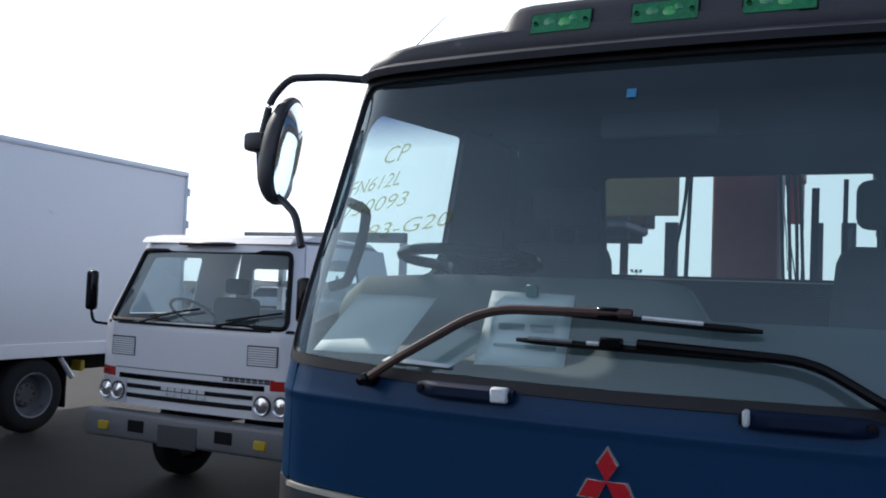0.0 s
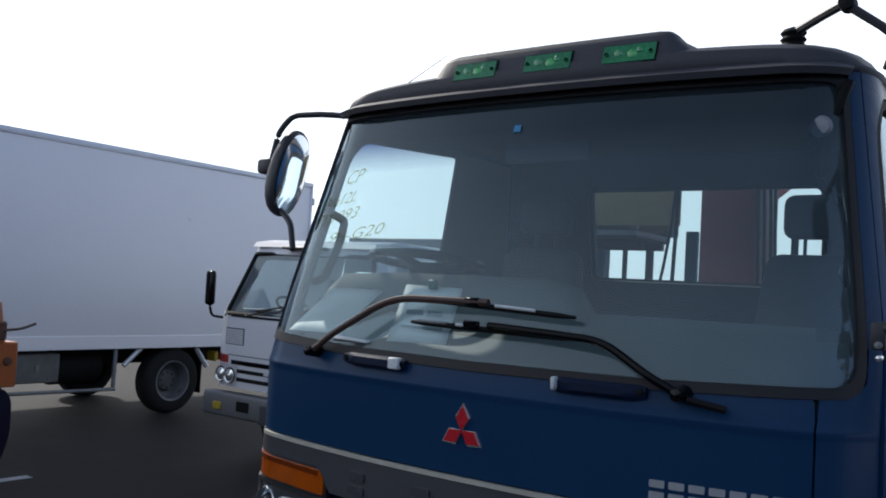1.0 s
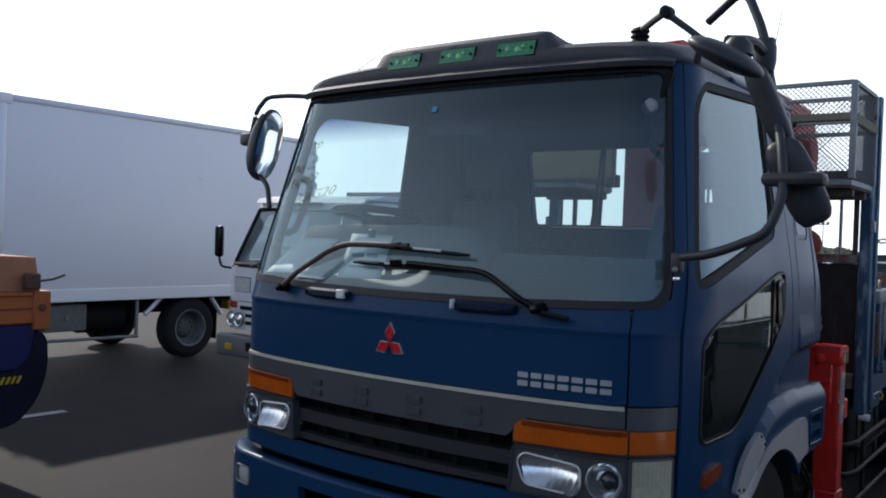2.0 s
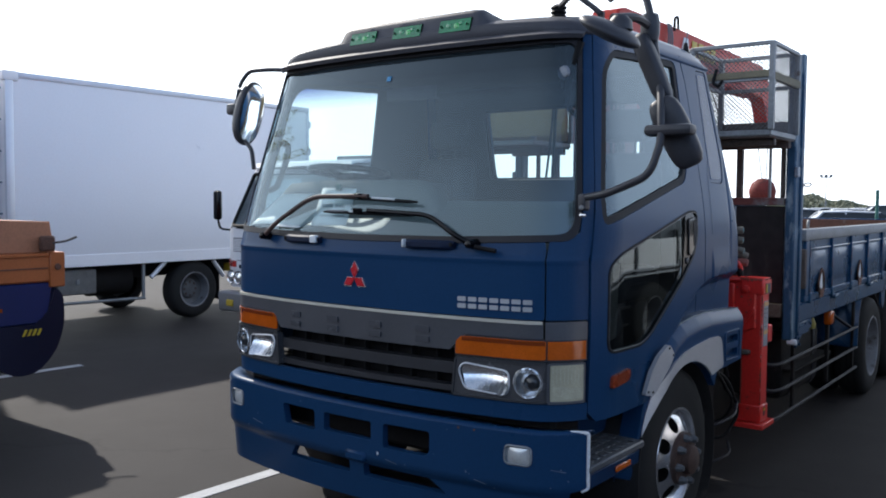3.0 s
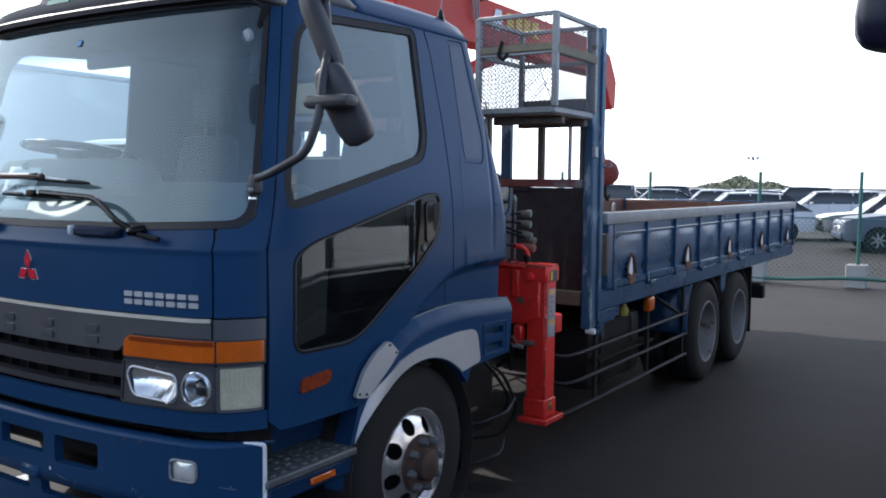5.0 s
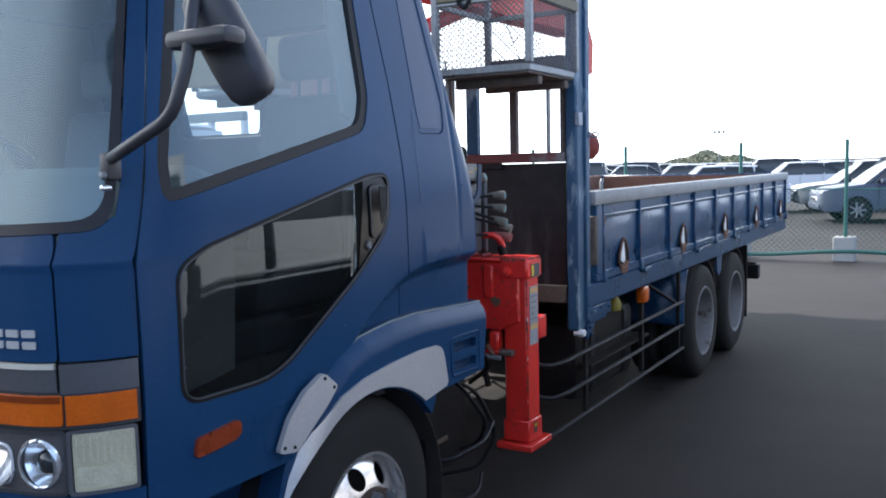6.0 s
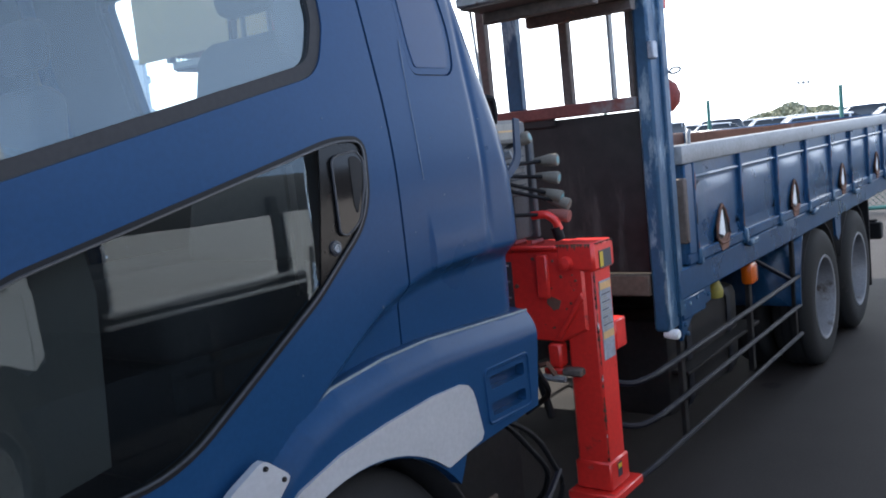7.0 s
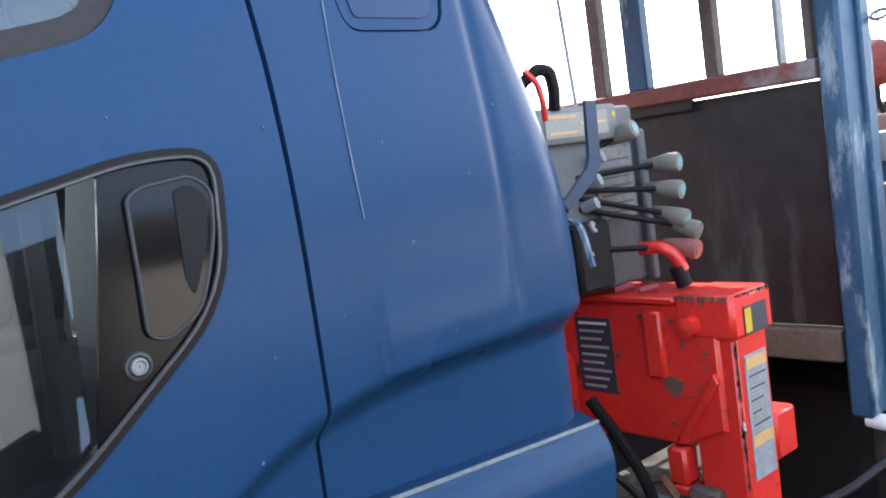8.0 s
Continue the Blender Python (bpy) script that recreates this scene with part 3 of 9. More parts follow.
def lettering(text, size, depth=0.004):
    """The outlines of a word in the built-in font as a bmesh in the x-y plane."""
    cu = bpy.data.curves.new("word", "FONT")
    cu.body, cu.size, cu.extrude, cu.resolution_u, cu.offset = text, size, depth, 3, -0.008 * size
    ob = bpy.data.objects.new("word", cu)
    scene.collection.objects.link(ob)
    dg = bpy.context.evaluated_depsgraph_get()
    me = bpy.data.meshes.new_from_object(ob.evaluated_get(dg))
    bm = B()
    bm.from_mesh(me)
    bpy.data.objects.remove(ob)
    bpy.data.curves.remove(cu)
    bpy.data.meshes.remove(me)
    return bm


# ---- ground ----
gb = B()
GX = [-2500, -300, -60, -20, -10, 0, 10, 20, 60, 300, 2500]
GV = [[gb.verts.new((x, y, 0)) for y in GX] for x in GX]
for i in range(len(GX) - 1):
    for j in range(len(GX) - 1):
        gb.faces.new((GV[i][j], GV[i + 1][j], GV[i + 1][j + 1], GV[i][j + 1]))
tagged(part("ground", gb, "asphalt", smooth=0), "dark worn asphalt of a vehicle yard", "ground", kind="structure")


def road_line(x0, y0, x1, y1, w):
    a, b = Vector((x0, y0)), Vector((x1, y1))
    n = Vector((-(b - a).y, (b - a).x)).normalized() * w / 2
    bm = B()
    prism(bm, [tuple(a + n), tuple(a - n), tuple(b - n), tuple(b + n)], "z", 0.0, 0.004)
    tagged(part("trim", bm, "line", smooth=0), "white painted bay line on the asphalt", "road marking", "bay lines", "structure")


road_line(-1.34, -2.6, -1.28, 6.0, 0.10)
road_line(-5.47, -2.5, -5.36, 1.86, 0.10)

REAR_1, REAR_2 = 5.40, 6.42

# ---- crane truck: cab surface ----
def bezier(p0, p1, p2, p3, t):
    s = 1 - t
    return tuple(s ** 3 * a + 3 * s * s * t * b + 3 * s * t * t * c + t ** 3 * d for a, b, c, d in zip(p0, p1, p2, p3))


PLAN = [(0.82 * i / 24, 0.085 * (0.82 * i / 24 / 0.84) ** 2.2) for i in range(25)]
PLAN += [bezier((0.82, 0.0807), (0.935, 0.112), (1.035, 0.23), (1.04, 0.44), i / 20) for i in range(1, 21)]
PLAN_U = [0.0]
for (px, py), (qx, qy) in zip(PLAN, PLAN[1:]):
    PLAN_U.append(PLAN_U[-1] + math.hypot(qx - px, qy - py))


def plan_at(u):
    """The cab's outline seen from above: the point u metres round from the middle of its front."""
    a = abs(u)
    for i in range(len(PLAN) - 1):
        if a <= PLAN_U[i + 1] or i == len(PLAN) - 2:
            t = (a - PLAN_U[i]) / (PLAN_U[i + 1] - PLAN_U[i])
            x, y = PLAN[i][0] + t * (PLAN[i + 1][0] - PLAN[i][0]), PLAN[i][1] + t * (PLAN[i + 1][1] - PLAN[i][1])
            return (x if u >= 0 else -x), y


def soft(h, w):
    """h where positive and 0 where negative, with a rounded turn of half-width w."""
    return 0.0 if h <= -w else h if h >= w else (h + w) ** 2 / (4 * w)


def rake(z):
    """How far the front leans back, how much the cab narrows and how much its corners tighten at height z."""
    h = max(z - 1.48, 0.0)
    lean = 0.02 * max(0.0, min(1.0, (z - 1.41) / 0.07)) + 0.335 * h
    lean -= 0.0045 * math.exp(-((z - 1.402) / 0.011) ** 2)
    return lean, 1 - 0.108 * soft(z - 1.58, 0.14) / 0.75, 1 - 0.42 * h / 0.85


def front(u, z, out=0.0):
    x, y = plan_at(u)
    lean, narrow, tight = rake(z)
    return x * narrow, y * tight + lean - out, z


def swage(y, z):
    """The pressed step that runs along the door and the rear quarter."""
    w = (1.36 - y) / 0.09
    zc = 1.278 - 0.09 * 0.72 * (math.log1p(math.exp(w)) if w < 20 else w)
    k = max(0.0, min(1.0, (y - 0.90) / 0.24))
    k = k * k * (3 - 2 * k)
    d = zc - z
    if d <= 0:
        return 0.0
    t = min(d / 0.056, 1.0)
    return 0.044 * k * (t * t * (3 - 2 * t))


def side_x(y, z):
    lean, narrow, tight = rake(z)
    q = (y - lean) / tight
    if q >= 0.44:
        x = 1.04
    else:
        x = 1.04
        for (ax, ay), (bx, by) in zip(PLAN, PLAN[1:]):
            if ay <= q <= by:
                x = ax + (bx - ax) * (q - ay) / max(by - ay, 1e-6)
                break
    yr = rear_y(z)
    if y > yr - 0.10:
        e = min((y - yr + 0.10) / 0.10, 1.0)
        x -= 0.085 * (1 - math.sqrt(max(1 - e * e, 0)))
    bulge = 0.010 * math.sin(max(0.0, min(1.0, (z - 0.8) / 0.9)) * math.pi)
    return x * narrow + bulge - swage(y, z) + pad(y, z)


def pad(y, z):
    """The slightly raised field on the rear quarter and the shallow groove pressed before its rear end."""
    def ease(t):
        t = max(0.0, min(1.0, t))
        return t * t * (3 - 2 * t)
    if y < 1.40 or z < 1.2:
        return 0.0
    rise = ease((z - 1.250) / 0.012) * (1 - ease((z - 1.30) / 0.12))
    yc = min(1.768, rear_y(z) - 0.055)
    groove = math.exp(-((y - yc) / 0.012) ** 2) * ease((z - 1.28) / 0.08)
    return 0.009 * ease((y - 1.494) / 0.010) * rise * (1 - ease((y - 1.72) / 0.06)) - 0.0045 * groove


def rear_y(z):
    return 1.965 - 0.235 * soft(z - 1.45, 0.12) / 0.95


def side(sign, out=0.0):
    return lambda y, z: (sign * (side_x(y, z) + out), y, z)


TRUCK = thing("crane_truck", "blue six-wheel crane truck with flat dropside bed parked on asphalt", "truck")

# cab front panels
UP = [(-0.901, 1.172), (0.901, 1.172), (0.901, 1.44), (0.891, 1.482), (-0.891, 1.482), (-0.901, 1.44)]
front_panel = part("front_panel", sheet(rounded(UP, 0.012), [], front, 0.010), "blue", TRUCK, "deep blue painted front panel", solid=0.02, offset=-1)
U_PIL = 1.088
for s in (-1, 1):
    cp = [(s * 0.907, 1.172), (s * U_PIL, 1.172), (s * U_PIL, 1.60), (s * 1.035, 1.60), (s * 1.030, 1.515), (s * 0.985, 1.488), (s * 0.907, 1.484)]
    part("corner_panel", sheet(cp, [], front, 0.010), "blue", TRUCK, solid=0.02, offset=-1)
    part("corner_garnish", sheet([(s * 0.907, 1.095), (s * U_PIL, 1.095), (s * U_PIL, 1.166), (s * 0.907, 1.166)], [], lambda u, z: front(u, z, 0.004), 0.05), "grey_plastic", TRUCK, solid=0.02, offset=-1)
    part("lower_corner", sheet([(s * 0.40, 0.775), (s * U_PIL, 0.775), (s * U_PIL, 0.842), (s * 0.40, 0.842)], [], front, 0.06), "blue", TRUCK, solid=0.02, offset=-1)

part("lower_lip", sheet([(-0.40, 0.775), (0.40, 0.775), (0.40, 0.842), (-0.40, 0.842)], [], front, 0.06), "blue", TRUCK, solid=0.03, offset=-1)
GA = [(-0.901, 1.100), (-0.575, 1.100), (-0.50, 1.030), (0.50, 1.030), (0.575, 1.100), (0.901, 1.100), (0.901, 1.155), (-0.901, 1.155)]
garnish = part("garnish", sheet(GA, [], lambda u, z: front(u, z, 0.006), 0.06), "grey_plastic", TRUCK, "grey plastic grille garnish", solid=0.02, offset=-1)
part("garnish_lip", sheet([(-0.901, 1.156), (0.901, 1.156), (0.901, 1.168), (-0.901, 1.168)], [], lambda u, z: front(u, z, 0.012), 0.06), "garnish_edge", garnish, "pale top edge", solid=0.015, offset=-1)
def mark_bars(x0, x1, z0, z1, n, gap, thick):
    """Plain short bars in place of a maker's lettering: n groups of two bars, one above the other."""
    w = (x1 - x0 - gap * (n - 1)) / n
    for k in range(n):
        a = x0 + k * (w + gap)
        for z in (z0, z1 - thick):
            yield [(a, z), (a + w, z), (a + w, z + thick), (a, z + thick)]


for loop in mark_bars(-0.415, 0.405, 1.048, 1.116, 4, 0.185, 0.026):
    part("maker_mark", sheet(rounded(loop, 0.006, 3), [], lambda u, z: front(u, z, 0.013), 0.2), "mark_grey", garnish, "raised grey bar", solid=0.008)
for loop in mark_bars(0.535, 0.856, 1.204, 1.250, 7, 0.010, 0.018):
    part("model_mark", sheet(rounded(loop, 0.003, 2), [], lambda u, z: front(u, z, 0.006), 0.2), "letter", front_panel, "silver bar", solid=0.004)
# three-lozenge badge
def lozenge(bm, cx, cz, ang, long, wide, y0, y1):
    d, e = Vector((math.cos(ang), math.sin(ang))), Vector((-math.sin(ang), math.cos(ang)))
    o = Vector((cx, cz))
    prism(bm, [tuple(o), tuple(o + d * long / 2 + e * wide / 2), tuple(o + d * long), tuple(o + d * long / 2 - e * wide / 2)], "y", y0, y1)


bm, bm2 = B(), B()
for a in (90, 210, 330):
    lozenge(bm, 0.0, 1.296, radians(a), 0.068, 0.042, -0.010, 0.002)
    lozenge(bm2, 0.0, 1.296, radians(a), 0.076, 0.050, -0.006, 0.002)
badge = part("badge", bm2, "badge_edge", front_panel, "chrome edge of a red badge", smooth=0)
part("badge_face", bm, "badge_red", badge, "red badge face", smooth=0)
# grab handles under the windscreen
for x0, x1, xe, w in ((-0.470, -0.220, -0.250, 0.020), (0.262, 0.515, 0.277, 0.007)):
    xs = [x0 + (x1 - x0) * i / 12 for i in range(13)]
    bm, rings = B(), []
    for i, x in enumerate(xs):
        y, k = front(x, 1.45)[1], 1.0 if 0 < i < 12 else 0.72
        out = 0.032 if 1 < i < 11 else 0.020
        rings.append([bm.verts.new((x, y - out * o, 1.457 + h * k)) for o, h in ((0.0, -0.019), (0.75, -0.020), (1.0, -0.012), (1.0, 0.008), (0.75, 0.015), (0.0, 0.016))])
    for a, b in zip(rings, rings[1:]):
        for k in range(6):
            bm.faces.new((a[k], a[(k + 1) % 6], b[(k + 1) % 6], b[k]))
    bm.faces.new(rings[0])
    bm.faces.new(rings[-1][::-1])
    handle = part("grab_handle", bm, "handle_navy", front_panel, "blue grab handle below the windscreen")
    ye = front(xe, 1.45)[1]
    part("sticker", box(B(), xe - w, xe + w, ye - 0.036, ye - 0.010, 1.440, 1.474, 0.004), "label_white", handle)
    for x in (x0 + 0.012, x1 - 0.012):
        part("handle_foot", lathe(B(), [(0.001, -0.026), (0.008, -0.025), (0.010, -0.016)], (x, front(x, 1.45)[1], 1.457), "y", 8), "black", handle)

# lamps and grille
part("grille_cavity", sheet([(-0.55, 0.845), (0.55, 0.845), (0.55, 1.05), (-0.55, 1.05)], [], lambda u, z: front(u, z, -0.11), 0.1), "chassis", TRUCK, "dark radiator opening", solid=0.02)
for z, t in ((0.952, 0.024), (0.868, 0.012)):
    part("grille_bar", sheet([(-0.515, z - t), (0.515, z - t), (0.515, z + t), (-0.515, z + t)], [], lambda u, q: front(u, q, -0.018), 0.08), "dark_trim", TRUCK, solid=0.05)
for k in range(7):
    x = -0.39 + 0.13 * k
    part("grille_rib", box(B(), x - 0.006, x + 0.006, front(x, 0.95)[1] + 0.06, front(x, 0.95)[1] + 0.10, 0.85, 1.03, 0.003), "chassis", TRUCK)
for s in (-1, 1):
    o = 0.012
    ind = part("indicator", sheet(rounded([(s * 0.530, 1.018), (s * 0.914, 1.018), (s * 0.914, 1.092), (s * 0.556, 1.092), (s * 0.532, 1.070)], 0.008), [], lambda u, z: front(u, z, 0.010), 0.05), "amber", TRUCK, "amber indicator lens", solid=0.03, offset=-1)
    part("indicator_end", sheet([(s * 0.920, 1.018), (s * 1.084, 1.018), (s * 1.084, 1.090), (s * 0.920, 1.090)], [], lambda u, z: front(u, z, 0.008), 0.05), "amber", ind, solid=0.03, offset=-1)
    part("indicator_band", sheet([(s * 0.560, 1.074), (s * 0.912, 1.074), (s * 0.912, 1.090), (s * 0.560, 1.090)], [], lambda u, z: front(u, z, 0.0125), 0.05), "amber_dark", ind, "darker ledge of the amber lens", solid=0.003, offset=-1)
    part("indicator_back", sheet(rounded([(s * 0.522, 1.008), (s * 1.087, 1.008), (s * 1.087, 1.099), (s * 0.545, 1.099), (s * 0.522, 1.075)], 0.008), [], lambda u, z: front(u, z, 0.002), 0.05), "dark_trim", ind, solid=0.02, offset=-1)
    bez = rounded([(s * 0.512, 0.848), (s * 0.919, 0.848), (s * 0.919, 1.005), (s * 0.526, 1.005)], 0.015)
    rect = rounded([(s * 0.572, 0.880), (s * 0.752, 0.868), (s * 0.768, 0.900), (s * 0.764, 0.966), (s * 0.566, 0.984), (s * 0.543, 0.955)], 0.025, 5)
    circ = [(s * 0.842 + 0.056 * math.cos(a), 0.924 + 0.058 * math.sin(a)) for a in (2 * math.pi * k / 24 for k in range(24))]
    lamp = part("headlight", sheet(bez, [rect, circ], lambda u, z: front(u, z, 0.004), 0.06), "bezel_grey", TRUCK, "silvery headlight bezel", solid=0.03, offset=-1)
    part("reflector", sheet(rect, [], lambda u, z: front(u, z, -0.050 + 3.4 * (abs(u) - 0.655) ** 2 + 9.0 * (z - 0.945) ** 2 + 0.0008 * math.sin(u * 260)), 0.012), "reflector", lamp, "chrome headlight reflector", solid=0.004)
    bowl = B()
    cx, cy, cz = front(s * 0.842, 0.924)
    lathe(bowl, [(0.056, -0.004), (0.053, 0.004), (0.045, 0.025), (0.03, 0.045), (0.006, 0.055)], (cx, cy, cz), "y", 24)
    part("round_reflector", bowl, "reflector", lamp)
    lens = B()
    lathe(lens, [(0.034, 0.0), (0.030, -0.012), (0.018, -0.020), (0.001, -0.023)], (cx + s * 0.008, cy + 0.018, cz), "y", 20)
    part("projector_lens", lens, "car_glass", lamp, "dark projector lens")
    rimr = B()
    pts = [Vector(front(*p, 0.008)) for p in rect]
    tube(rimr, pts + [pts[0]], 0.0035, 6, False)
    part("chrome_rim", rimr, "alloy", lamp)
    pts = [Vector(front(*p, 0.006)) for p in circ]
    part("round_rim", tube(B(), pts + [pts[0]], 0.0045, 6, False), "reflector", lamp)
    part("bezel_edge", sheet(ring_band(bez, -0.002), [ring_band(bez, 0.007)], lambda u, z: front(u, z, 0.009), 0.06), "alloy_dark", lamp, "pale edge of the headlight", solid=0.008, offset=-1)
    clear = part("corner_lamp", sheet(rounded([(s * 0.932, 0.855), (s * 1.079, 0.855), (s * 1.079, 0.998), (s * 0.932, 0.998)], 0.008), [], lambda u, z: front(u, z, 0.010), 0.03), "lens_pale", TRUCK, "pale clear corner lamp lens", solid=0.03, offset=-1)
    part("lamp_facet", sheet(rounded([(s * 0.942, 0.864), (s * 1.072, 0.864), (s * 1.072, 0.905), (s * 0.942, 0.915)], 0.006), [], lambda u, z: front(u, z, 0.0125), 0.03), "lens_clear", clear, solid=0.003, offset=-1)
    for k in range(9):
        u = s * (0.944 + 0.0155 * k)
        part("lamp_flute", sheet([(u - 0.0022, 0.922), (u + 0.0022, 0.922), (u + 0.0022, 0.990), (u - 0.0022, 0.990)], [], lambda u_, z: front(u_, z, 0.0125), 0.05), "lens_clear", clear, solid=0.003, offset=-1)
    part("lamp_bezel", sheet(rounded([(s * 0.922, 0.845), (s * 1.087, 0.845), (s * 1.087, 1.006), (s * 0.922, 1.006)], 0.01), [rounded([(s * 0.932, 0.855), (s * 1.079, 0.855), (s * 1.079, 0.998), (s * 0.932, 0.998)], 0.008)], lambda u, z: front(u, z, 0.014), 0.05), "grey_plastic", clear, solid=0.012, offset=-1)

# bumper
def bump(u, z):
    x, y = plan_at(u)
    t, k = max(0.0, 0.50 - z), max(0.0, min(1.0, (0.525 - z) / 0.045))
    return x * 1.035, y * 0.95 - 0.040 + 0.10 * t + 0.024 * k * k * (3 - 2 * k), z


BUM = [(-1.09, 0.735), (1.09, 0.735), (1.09, 0.515), (1.00, 0.505), (0.955, 0.36), (0.4, 0.325), (-0.2, 0.318), (-0.9, 0.325), (-1.09, 0.35)]
slots = [rounded([(-0.405, 0.592), (-0.208, 0.592), (-0.208, 0.684), (-0.425, 0.684)], 0.015),
         rounded([(-0.150, 0.604), (0.122, 0.604), (0.122, 0.684), (-0.150, 0.684)], 0.012),
         rounded([(0.186, 0.584), (0.400, 0.584), (0.418, 0.606), (0.418, 0.688), (0.186, 0.688)], 0.015),
         rounded([(-0.40, 0.430), (-0.02, 0.430), (-0.02, 0.492), (-0.36, 0.492)], 0.012),
         rounded([(0.06, 0.430), (0.48, 0.430), (0.40, 0.487), (0.06, 0.487)], 0.012)]
fogs = [rounded([(s * 0.802 - 0.052, 0.612), (s * 0.802 + 0.052, 0.612), (s * 0.802 + 0.052, 0.684), (s * 0.802 - 0.052, 0.684)], 0.02, 5) for s in (-1, 1)]
bumper = part("bumper", sheet(rounded(BUM, 0.012), slots + fogs, bump, 0.0225), "blue", TRUCK, "blue steel front bumper with scratches", solid=0.035, offset=-1)
bm = B()
rows_ = []
for i in range(41):
    u = -1.09 + 2.18 * i / 40
    a = Vector(bump(u, 0.735))
    k = 0.10 if abs(u) < 1.0 else 0.05
    rows_.append([bm.verts.new(a), bm.verts.new(a + Vector((0, 0.02, 0.010))), bm.verts.new(a + Vector((0, k, 0.004)))])
for a, b in zip(rows_, rows_[1:]):
    for k in range(2):
        bm.faces.new((a[k], b[k], b[k + 1], a[k + 1]))
part("bumper_ledge", bm, "blue", bumper, solid=0.01)
for f in fogs:
    cu = sum(p[0] for p in f) / len(f)
    dome = lambda u, z: (bump(u, z)[0], bump(u, z)[1] + 0.010 - 0.016 * max(0.0, 1 - ((u - cu) / 0.056) ** 2) * max(0.0, 1 - ((z - 0.648) / 0.042) ** 2), z)
    part("fog_lamp", sheet(f, [], dome, 0.012), "fog_glass", bumper, "clear domed fog lamp", solid=0.02, smooth=60)
    pts = [Vector(bump(*p)) - Vector((0, 0.002, 0)) for p in f]
    part("fog_rim", tube(B(), pts + [pts[0]], 0.005, 6, False), "galv", bumper)
edge = [Vector(bump(1.09, z)) for z in (0.735, 0.70, 0.65, 0.60, 0.55, 0.515)]
part("bumper_end", tube(B(), bend([edge[0] + Vector((-0.05, -0.05, 0.005))] + edge + [edge[-1] + Vector((-0.02, -0.02, -0.008))]), 0.008, 8), "label_white", bumper, "pale worn bumper end strip")
part("skid", box(B(), -0.02, 0.10, -0.052, 0.02, 0.50, 0.545, 0.01), "blue", bumper)
bm = B()
box(bm, -0.75, 0.75, 0.14, 0.32, 0.54, 0.72, 0.02)
box(bm, -0.90, 0.90, 0.18, 0.40, 0.60, 0.84, 0.02)
part("front_crossmember", bm, "chassis", TRUCK)

# windscreen with rubber frame
def screen_loop(inset):
    z0, z1, a = 1.492 + inset, 2.300 - inset, 1.020 - inset
    return rounded([(-a, z0), (-0.5, z0 - 0.018), (0, z0 - 0.022), (0.5, z0 - 0.018), (a, z0), (a, z1), (-a, z1)], [0.07, 0, 0, 0, 0.07, 0.06, 0.06], 5)


screen = part("windscreen", sheet(screen_loop(0.016), [], lambda u, z: front(u, z, -0.008), 0.06), "screen", TRUCK, "tinted windscreen with a dark sun band", smooth=60)
screen.visible_shadow = False
part("windscreen_rubber", sheet(screen_loop(-0.010), [screen_loop(0.016)], lambda u, z: front(u, z, 0.006), 0.06), "screen_rubber", screen, "black windscreen rubber", solid=0.03, offset=-1)
for s in (-1, 1):
    pil = [(s * 1.030, 1.60), (s * U_PIL, 1.60), (s * U_PIL, 2.325), (s * 1.030, 2.325)]
    part("front_pillar", sheet(pil, [], front, 0.05), "blue" if s > 0 else "black_gloss", TRUCK, solid=0.03, offset=-1)
# written marks on the inside of the windscreen
def written(text, u0, u1, z, high, slope):
    def reach(word):
        bm = lettering(word, 0.1, 0.0005)
        r = max(v.co.x for v in bm.verts), max(v.co.y for v in bm.verts)
        bm.free()
        return r
    x1, top = reach(text)
    for i, letter in enumerate(text):
        bm = lettering(letter, 0.1, 0.0005)
        own = max(v.co.x for v in bm.verts)
        shift = reach(text[:i + 1])[0] - own
        for v in bm.verts:
            f = (v.co.x + shift) / x1
            v.co = front(u0 + f * (u1 - u0) + 0.15 * v.co.y, z + slope * f + v.co.y / top * high, -0.002)
        part("written_letter", bm, "pen", screen, "yellow marker letter " + letter, smooth=0)


written("CP", -0.789, -0.702, 2.030, 0.050, 0.012)
written("FN612L", -0.891, -0.698, 1.940, 0.042, 0.030)
written("730093", -0.888, -0.660, 1.875, 0.042, 0.036)
written("93-G20", -0.770, -0.500, 1.815, 0.040, 0.040)
part("inspection_sticker", sheet([(-0.052, 2.180), (-0.026, 2.180), (-0.026, 2.203), (-0.052, 2.203)], [], lambda u, z: front(u, z, -0.003), 0.05), "sticker_blue", screen, "small blue inspection sticker", solid=0.002)

# doors and quarters
U_WIN = rounded([(0.338, 1.640), (0.335, 1.535), (1.205, 1.735), (1.252, 1.850), (1.250, 2.316), (0.560, 2.276), (0.470, 2.190)], [0.03, 0.06, 0.08, 0.03, 0.06, 0.05, 0.06], 5)
L_WIN = rounded([(0.352, 1.375), (0.352, 1.025), (0.70, 1.022), (1.090, 1.262), (1.283, 1.416), (1.302, 1.594), (1.20, 1.596), (0.44, 1.422)], [0.05, 0.06, 0.10, 0.03, 0.10, 0.08, 0.06, 0.05], 6)


def door_front(z):
    lean, narrow, tight = rake(z)
    return plan_at(U_PIL)[1] * tight + lean + 0.004


def door_outline():
    pts = [(door_front(z), z) for z in (0.80, 1.1, 1.4, 1.6, 1.75, 1.9, 2.05, 2.2, 2.325)]
    pts += [(1.30, 2.350), (1.345, 2.22), (1.382, 1.90), (1.392, 1.70), (1.394, 1.055), (1.22, 1.03), (1.02, 0.95), (0.86, 0.84), (0.80, 0.76), (0.30, 0.76)]
    return pts


